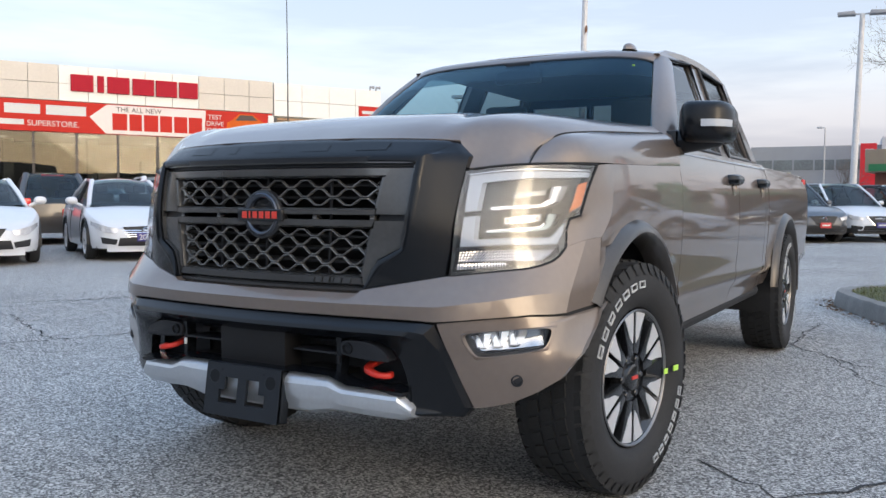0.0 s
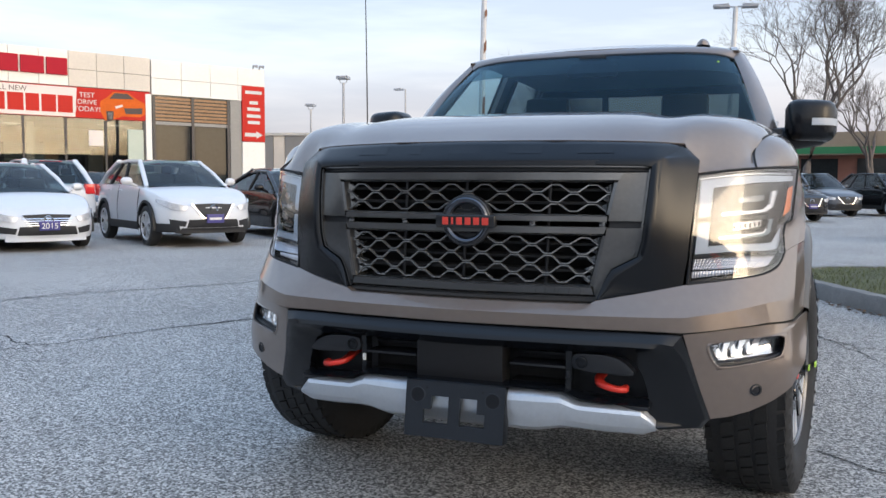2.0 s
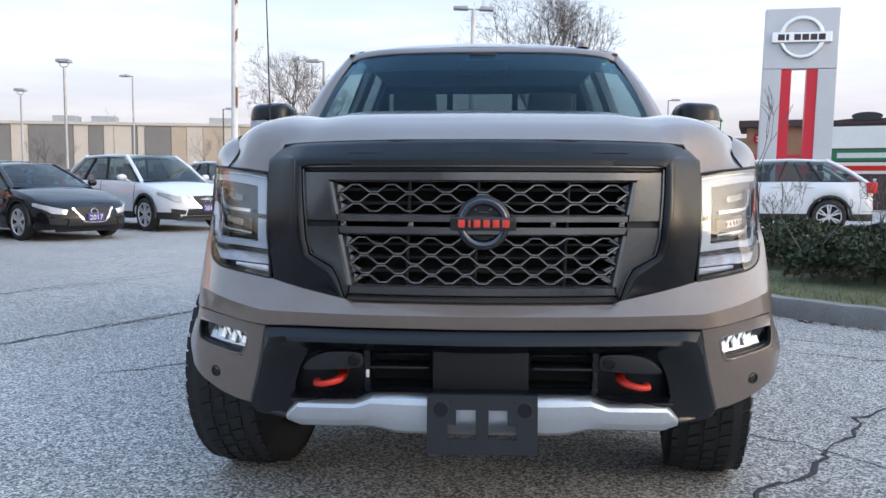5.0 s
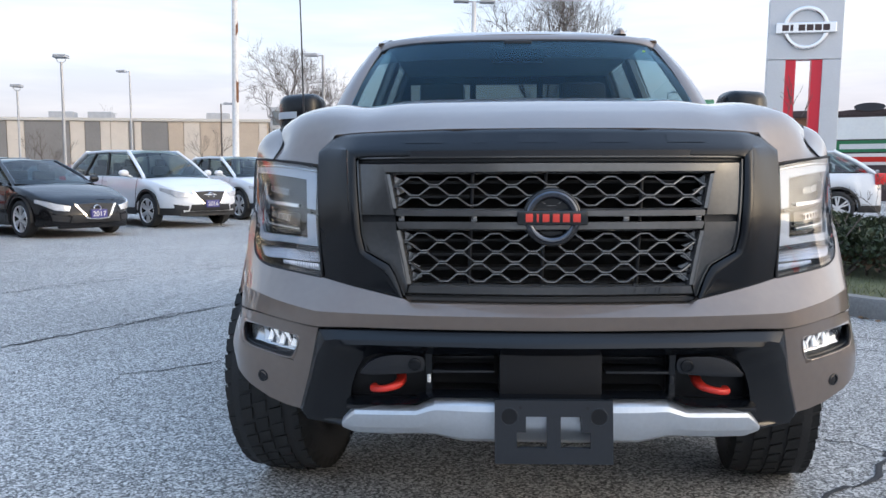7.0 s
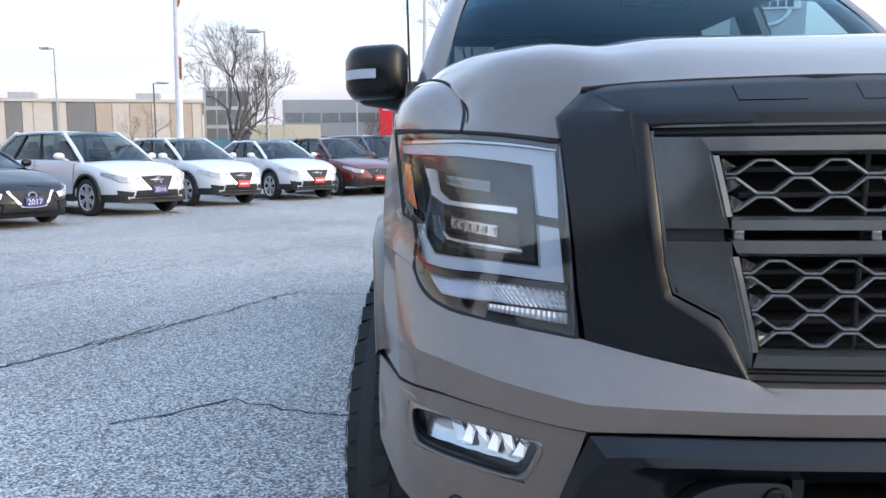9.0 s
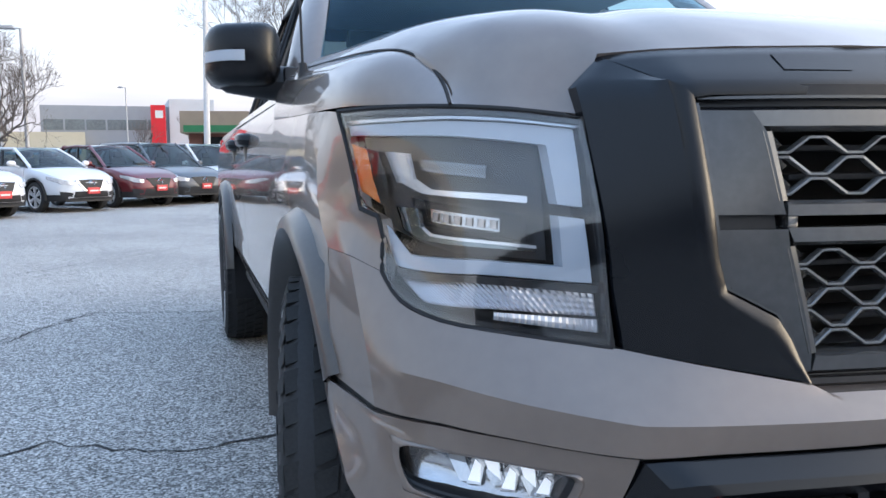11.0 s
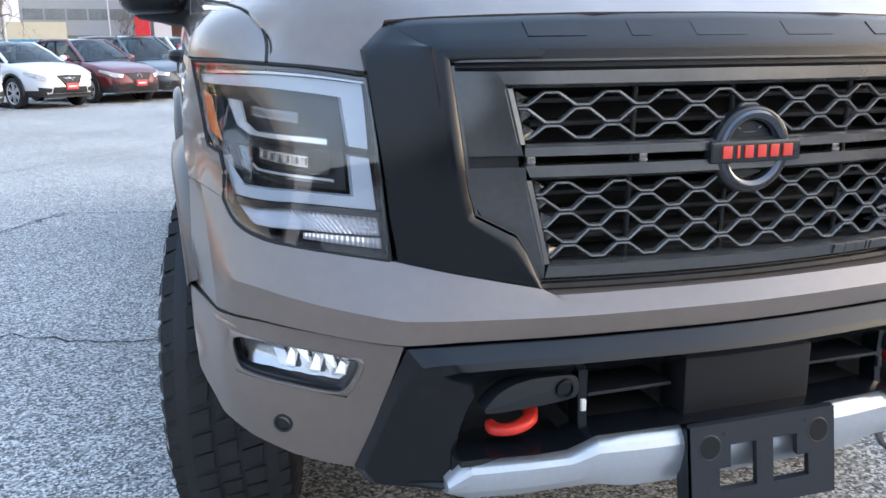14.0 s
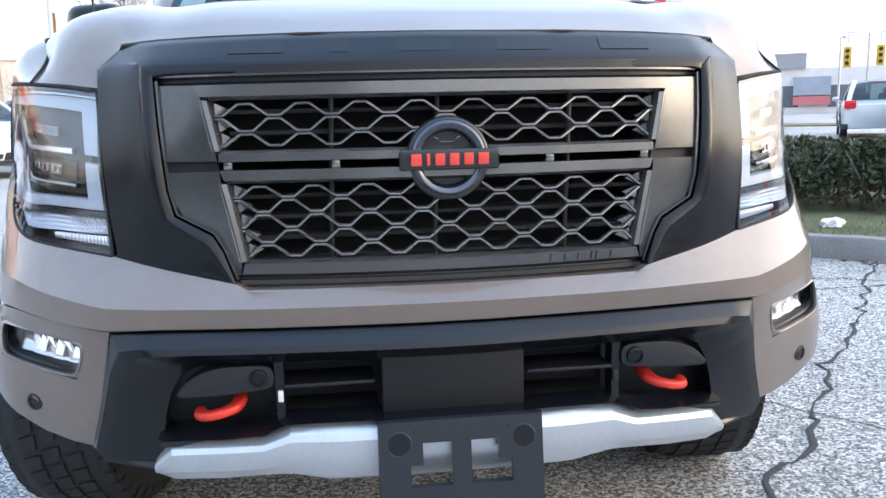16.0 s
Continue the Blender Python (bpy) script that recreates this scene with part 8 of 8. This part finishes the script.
lw = slab("wall", -44, 6.5, 0, 25, 0, 6.15, TAN, low)
slab("roof_edge", -44.2, 6.7, -0.25, 25, 6.15, 6.42, mat("pale_roof_edge", (0.5, 0.47, 0.42), 0.6, vary=.05, scale=2), low)
PALEPANEL = mat("pale_wall_panel", (0.55, 0.49, 0.42), 0.8, vary=.06, scale=1)
xx, k = 6.4, 0
FACADE = ((0.8, 1), (1.95, 2), (1.6, 1), (1.9, 2), (1.5, 1), (1.4, 2), (2.4, 0), (0.65, 1), (0.5, 0), (1.6, 1), (0.9, 1), (1.35, 0), (1.3, 1), (3.9, 0), (1.5, 1), (2.2, 0), (1.2, 1), (2.6, 0))
while xx > -40:
    w, what = FACADE[k % len(FACADE)]
    if what == 1:
        slab("wall_panel", xx - w, xx - 0.06, -0.10, 0, 2.35, 6.1, PALEPANEL, lw, 0.01)
        win = slab("window", xx - w + .1, xx - .15, -0.06, 0.01, 0.9, 2.25, SHOWGLASS, low)
        slab("window_frame", xx - w / 2 - .05, xx - w / 2 + .05, -0.09, -0.06, 0.9, 2.25, WALLGREY, win)
    else:
        slab("wall_panel", xx - w, xx - 0.06, -0.14, 0, 0.0, 6.1, DARKTAN if what == 0 else TAN, lw, 0.01)
    xx, k = xx - w, k + 1
for x0 in (-14, -10.5, 0.5):
    slab("rooftop_unit", x0, x0 + 2.2, 3, 5, 6.4, 7.2, GALV, low, 0.03)
mod = thing("glass_office_building", "grey and white modern office with a blue canopy", "building", pose(-19, 92, 0, 0, 0, 8))
slab("wall", -3.5, 8, 0, 14, 0, 4.6, mat("pale_yellow_wall", (0.50, 0.44, 0.32), 0.75, vary=.06, scale=1), mod)
slab("tower", -4.5, 0.5, -0.5, 10, 0, 8.6, mat("pale_grey_wall", (0.40, 0.41, 0.42), 0.6, vary=.06, scale=1), mod)
for k in range(4):
    for j in range(3):
        slab("window_pane", -4.2 + 1.15 * k, -3.2 + 1.15 * k, -0.56, -0.5, 2.6 + 2.0 * j, 4.2 + 2.0 * j, PALEGLASS, mod)
slab("canopy", -4.5, 7.5, -2.5, 0, 2.3, 2.9, mat("blue_canopy", (0.06, 0.22, 0.36), 0.5, vary=.08, scale=1), mod, 0.03)
grey = thing("dealer_building_grey", "grey two-storey dealership with a tall red sign tower", "building", pose(-13.6, 97, 0, 0, 0, 4))
gw = slab("wall", -2.2, 10.8, 0, 14, 0, 7.6, mat("cool_grey_panel", (0.26, 0.275, 0.30), 0.6, vary=.06, scale=1), grey)
slab("wall_light", 10.8, 15.6, -0.6, 14, 0, 8.4, mat("light_grey_panel", (0.50, 0.51, 0.53), 0.6, vary=.05, scale=1), grey)
for k in range(6):
    slab("window_pane", -1.9 + 2.1 * k, 0.0 + 2.1 * k, -0.06, 0.0, 5.0, 6.1, PALEGLASS, gw)
slab("ground_glass", -2, 10.6, -0.08, 0.0, 0.3, 3.4, PALEGLASS, gw)
tower = thing("red_sign_tower", "tall plain red dealership sign tower", "sign", pose(-3.9, 95.0, 0))
slab("panel", -0.75, 0.75, 0, 0.8, 0.8, 7.6, mat("tower_red", (0.58, 0.012, 0.02), 0.35, vary=.05, scale=2), tower, 0.04)
slab("foot", -0.6, 0.6, 0.1, 0.7, 0, 0.8, WALLGREY, tower)
slab("shield", -0.3, 0.5, -0.05, 0.0, 6.2, 7.0, WHITEMARK, tower, 0.02, "plain white shield mark")
shop = thing("brick_shop_building", "low brick shops with a tan fascia and green sign band", "building", pose(2.0, 52, 0, 0, 0, -6))
bw = slab("wall", -3.0, 9.0, 0, 14, 0, 3.0, BRICK, shop)
slab("fascia", -3.4, 9.3, -0.9, 14, 3.0, 4.3, mat("brown_fascia", (0.27, 0.215, 0.155), 0.7, vary=.1, scale=2), shop, 0.02)
slab("green_band", -3.2, 9.0, -0.95, -0.9, 3.06, 3.46, GREENSIGN, shop)
for k in range(4):
    slab("shop_window", -2.2 + 3.0 * k, -0.2 + 3.0 * k, -0.05, 0.02, 0.5, 2.8, SHOWGLASS, bw)
shop2 = thing("brown_shop_building", "brown flat-roofed shop with a green corner turret", "building", pose(17.9, 55.5, 0, 0, 0, -18))
slab("wall", 0, 4.6, 0, 8, 0, 4.7, mat("tan_brick", (0.30, 0.16, 0.10), 0.85, vary=.1, scale=2), shop2)
slab("roof_edge", -0.5, 5.1, -0.5, 8, 4.7, 5.15, BANNERDARK, shop2, 0.03)
slab("red_band", 0.2, 4.4, -0.12, -0.02, 2.55, 2.85, mat("red_shop_band", (0.45, 0.03, 0.03), 0.5, vary=.08, scale=2), shop2)
slab("turret", -3.75, -1.75, 0, 2.0, 0, 5.25, mat("pale_green_turret", (0.20, 0.33, 0.22), 0.6, vary=.1, scale=2), shop2, 0.05)
slab("turret_sign", -3.85, -1.65, -0.10, -0.01, 3.75, 5.20, mat("bright_green_panel", (0.03, 0.26, 0.07), 0.5, vary=.06, scale=2), shop2, 0.02)
slab("sign_mark", -3.15, -2.35, -0.13, -0.10, 4.10, 4.80, mat("pale_sign_mark", (0.45, 0.62, 0.45), 0.5, vary=.06, scale=4), shop2, 0.01, "plain pale green square mark")
b = bmesh.new()
lathe(b, [(5.25, 1.55), (5.32, 1.60), (5.95, 0.85), (6.15, 0.83), (6.18, 0.001)], 4, Matrix.Translation((-2.75, 1.0, 0)) @ Matrix.Rotation(radians(45), 4, "Z") @ Matrix.Rotation(radians(-90), 4, "Y"))
part("turret_roof", b, mat("green_roof_metal", (0.13, 0.30, 0.17), 0.55, vary=.1, scale=2), shop2)
slab("shop_wing", -5.2, 0, 0.3, 8, 0, 3.6, mat("pale_green_wall", (0.33, 0.38, 0.28), 0.8, vary=.08, scale=2), shop2)
slab("wing_roof", -5.5, 0, -0.1, 8, 3.6, 4.0, mat("brown_wing_roof", (0.20, 0.16, 0.10), 0.7, vary=.12, scale=2), shop2, 0.03)
for k in range(2):
    slab("shop_window", -4.9 + 3.3 * k, -3.9 + 3.3 * k, 0.24, 0.31, 2.2, 3.2, SHOWGLASS, shop2)
# round red sign on the brown shop's wall
b = bmesh.new()
lathe(b, [(-0.02, 0.001), (-0.02, 0.40), (0.05, 0.40), (0.06, 0.38), (0.06, 0.001)], 28, Matrix.Translation((0.85, -0.06, 3.95)) @ Matrix.Rotation(radians(-90), 4, "Z"))
disc_sign = part("round_sign", b, mat("sign_red", (0.6, 0.03, 0.04), 0.4, vary=.05, scale=4), shop2, "round red shop sign")
for k in range(2):
    b = bmesh.new()
    box(b, 0.62, 1.08, -0.135, -0.118, 3.98 - 0.22 * k, 4.10 - 0.22 * k, 0.005)
    part("sign_bar", b, WHITEMARK, disc_sign, "plain white bar")

# shopping-plaza board
board = thing("plaza_sign", "dark framed roadside plaza sign with coloured panels", "sign", pose(14.9, 31.0, 0.35, 0, 0, -24))
slab("frame", -2.0, 2.0, 0, 0.4, -0.35, 3.05, BANNERDARK, board, 0.02)
b = bmesh.new()
prism(b, flow([(-2.1, 3.05), (-1.0, 3.16), (0, 3.22), (1.0, 3.16), (2.1, 3.05)], 3) + [(2.1, 3.0), (-2.1, 3.0)], -0.05, 0.45)
part("arched_top", b, BANNERDARK, board)
slab("white_panel", -1.85, 1.85, -0.03, 0, 2.05, 2.9, BRIGHT, board)
slab("green_panel", -1.85, 1.85, -0.03, 0, 1.55, 2.0, GREENSIGN, board)
slab("pale_panel", -1.85, 1.85, -0.03, 0, 1.05, 1.5, BANNERWHITE, board)
for z, x0, x1, mm in ((1.77, -1.0, 1.2, WHITEMARK), (1.27, -1.4, 1.3, BANNERRED)):
    slab("name_bar", x0, x1, -0.036, -0.031, z - .1, z + .1, mm, board, 0, "plain bar of unreadable writing")
b = bmesh.new()
prism(b, [(0.55 * math.cos(a) , 3.28 + 0.16 * math.sin(a)) for a in [math.tau * k / 20 for k in range(20)]], -0.12, -0.06)
part("oval_plate", b, MULLION, board, "dark oval number plate left blank")

# ---------- pylon sign ----------
PYLON = mat("silver_pylon_panel", (0.60, 0.60, 0.61), 0.42, 0.25, vary=0.04, scale=1.5)
py = thing("pylon_sign", "tall white pylon sign with round chrome emblem and red stripes", "sign", pose(8.08, 22.75, 0, 0, 1.3, -14))
PW, PH = 1.98, 6.08
# legs and head leave an open slot between the red stripes
slab("head", 0, PW, 0, 0.42, 4.37, PH, PYLON, py, 0.02)
slab("leg", 0, 0.50, 0, 0.42, 0, 4.36, PYLON, py, 0.02)
slab("leg", PW - 0.50, PW, 0, 0.42, 0, 4.36, PYLON, py, 0.02)
STRIPE = mat("pylon_red", (0.62, 0.02, 0.04), 0.4, vary=0.04, scale=2)
slab("red_stripe", 0.50, 0.78, 0.03, 0.40, 0, 4.36, STRIPE, py, 0, "red upright stripe")
slab("red_stripe", PW - 0.78, PW - 0.50, 0.03, 0.40, 0, 4.36, STRIPE, py, 0, "red upright stripe")
b = bmesh.new()
lathe(b, [(0.0, 0.48), (0.06, 0.50), (0.07, 0.56), (0.06, 0.61), (0.0, 0.63)], 48, Matrix.Translation((PW / 2, 0, 5.25)) @ Matrix.Rotation(radians(-90), 4, "Z"))
part("emblem_ring", b, CHROME, py, "chrome emblem ring")
bar = slab("emblem_bar", PW / 2 - 0.80, PW / 2 + 0.80, -0.10, 0.0, 5.10, 5.40, CHROME, py, 0.02, "chrome emblem bar")
for k in range(6):
    x0 = PW / 2 - 0.64 + k * 0.216
    slab("emblem_mark", x0, x0 + (0.08 if k == 1 else 0.18), -0.106, -0.100, 5.165, 5.335, BANNERDARK, bar, 0, "plain dark bar")

# far tree belt, and unseen walls added behind the camera to shape reflections
HAZE = mat("far_woods", (0.24, 0.22, 0.23), 0.95, vary=0.3, scale=0.05)
rnd = random.Random(77)
v, f = [], []
for k in range(9000):
    a = radians(rnd.uniform(-75, 24))
    d = rnd.uniform(150, 190)
    x, y, hgt = d * math.sin(a), d * math.cos(a), rnd.uniform(1.5, 3.6)
    i = len(v)
    w = rnd.uniform(0.15, 0.5)
    v += [(x - w, y, 0), (x + w, y, 0), (x + rnd.gauss(0, .6), y, hgt)]
    f.append((i, i + 1, i + 2))
me = bpy.data.meshes.new("far_woods")
me.from_pydata(v, [], f)
me.materials.append(HAZE)
tagged(new("far_woods", me), "hazy distant line of bare woods", "woods", kind="stuff")
# the street beyond the hedge: verge, road, far shops, traffic signals
verge = slab("verge", -2.6, 2.6, -3.2, 3.2, 0.0, 0.05, mat("verge_grass", (0.13, 0.12, 0.055), 0.9, vary=0.3, scale=1.2, bump=0.5, bump_scale=40), None, 0.02)
verge.matrix_basis = pose(12.2, 17.4, 0, 0, 0, -33)
tagged(verge, "dry grass verge beside the street", "grass", kind="structure")
verge2 = slab("verge", -14, 14, -2.0, 2.0, 0.0, 0.06, MATS["verge_grass"], None, 0.02)
verge2.matrix_basis = pose(24.0, 34.0, 0, 0, 0, -36)
tagged(verge2, "dry grass strip across the street", "grass", kind="structure")
car("white crossover seen from behind on the street", WHITE, 16.6, 24.4, 149, "suv", 4.6, 1.86, 1.68, 2.7, 1, None)
car("dark grey estate car standing on the street", SLATE, 16.0, 20.6, 140, "suv", 4.7, 1.86, 1.62, 2.75, 1, None)
far = thing("far_street_shops", "pale low shops with faded panels across the street", "building", pose(46, 72, 0, 0, 0, -33))
fw = slab("wall", -26, 30, 0, 12, 0, 4.2, mat("pale_shop_wall", (0.66, 0.63, 0.60), 0.8, vary=.1, scale=1), far)
slab("parapet", -14, -2, -0.3, 12, 4.2, 5.6, mat("shop_parapet", (0.30, 0.30, 0.31), 0.8, vary=.1, scale=1), fw)
slab("red_panel", -3.0, 0.2, -0.5, -0.02, 0.8, 1.6, mat("faded_red_panel", (0.50, 0.16, 0.17), 0.6, vary=.1, scale=1), fw)
slab("grey_panel", -3.0, 0.2, -0.5, -0.02, 1.7, 3.4, mat("grey_shop_panel", (0.30, 0.33, 0.38), 0.5, vary=.1, scale=1), fw)
for k in range(9):
    slab("shop_window", -24 + 6 * k, -20.5 + 6 * k, -0.05, 0, 0.6, 2.6, PALEGLASS, fw)
SIGNALYELLOW = mat("signal_yellow", (0.62, 0.40, 0.04), 0.5, vary=.1, scale=4)
for x, y, z in ((38.2, 57.4, 4.3), (40.6, 57.0, 4.4)):
    sg = thing("traffic_signal", "yellow traffic signal head on a steel arm", "traffic light", pose(x, y, 0, 0, 0, -34))
    b = bmesh.new()
    tube(b, [(1.4, 0.5, 0), (1.4, 0.5, 6.0), (0, 0.3, 6.1)], [0.09, 0.07, 0.05], 8)
    part("pole", b, GALV, sg)
    b = bmesh.new()
    box(b, -0.28, 0.28, -0.15, 0.15, z - 0.75, z + 0.75, 0.04)
    hd = part("head", b, SIGNALYELLOW, sg)
    for k in range(3):
        b = bmesh.new()
        lathe(b, [(0, 0.14), (0.12, 0.15), (0.12, 0.13), (0.02, 0.12), (0.02, 0.001)], 16, Matrix.Translation((0, -0.15, z + 0.45 * (k - 1))) @ Matrix.Rotation(radians(-90), 4, "Z"))
        part("hood", b, BANNERDARK, hd)
    b = bmesh.new()
    box(b, -0.03, 0.03, -0.03, 0.3, z + 0.75, 6.1)
    part("hanger", b, GALV, sg)
lamp_post(33.2, 50.5, 5.2, (0.7,), 30, 0.08, "street lamp post beyond the lot")
# Unseen block added behind the camera: its dark walls dim the grille's reflections.
back = thing("unseen_street_block", "unseen building added behind the camera, dark and cream to shape reflections", "building", pose(0, -34, 0))
UNSEENDARK = mat("unseen_dark_wall", (0.060, 0.050, 0.044), 0.85, vary=0.2, scale=2)
bk = slab("wall", -60, -5, -12, 0, 0, 8.2, UNSEENDARK, back)
slab("wall", -5, 60, -14, -2, 0, 4.2, CREAM, back)
slab("wall", -62, -34, 0, 10, 0, 6.4, UNSEENDARK, back)
slab("upper_storey", -46, -18, -12, -1, 8.2, 10.4, UNSEENDARK, back)
for k in range(24):
    slab("window", -58 + 5 * k, -55 + 5 * k, 0, 0.05, 1.0, 2.8, SHOWGLASS, bk) if k < 11 else None
# Unseen block added to cut the low sunset glow out of reflections.
east = thing("unseen_street_block", "unseen low dark building added across the road", "building", pose(47, -16, 0, 0, 0, 90))
slab("wall", -46, 27, -12, 0, 0, 4.6, DARKTAN, east)
slab("wall", -30, -6, -12, -0.4, 4.6, 6.0, WALLGREY, east)
# Unseen reflected cars; the dark three at y -14 are added to dim the grille.
for k, (x, y, a, p) in enumerate(((-9, -14, 175, SLATE), (-5.8, -14.3, 176, BLACKCAR), (-2.6, -14.2, 180, SLATE), (3.8, -14.2, 182, WHITE), (9.5, -6, 96, WHITE), (9.8, -2.6, 92, SLATE), (9.6, 0.8, 90, WHITE))):
    car("unseen car in a row that the truck's paint reflects", p, x, y, a, "suv" if k % 2 else "sedan", near=1, plate=None, cladding=bool(k % 2))

# the truck's own radio mast on the passenger fender
bm = bmesh.new()
tube(bm, [(-0.905, 1.20, 1.27), (-0.908, 1.20, 1.32)], [0.018, 0.010], 10)
tube(bm, [(-0.908, 1.20, 1.31), (-0.915, 1.205, 1.70), (-0.925, 1.21, 2.10)], [0.0035, 0.003, 0.002], 6)
part("radio_mast", bm, BLACK, truck, "thin black radio mast")
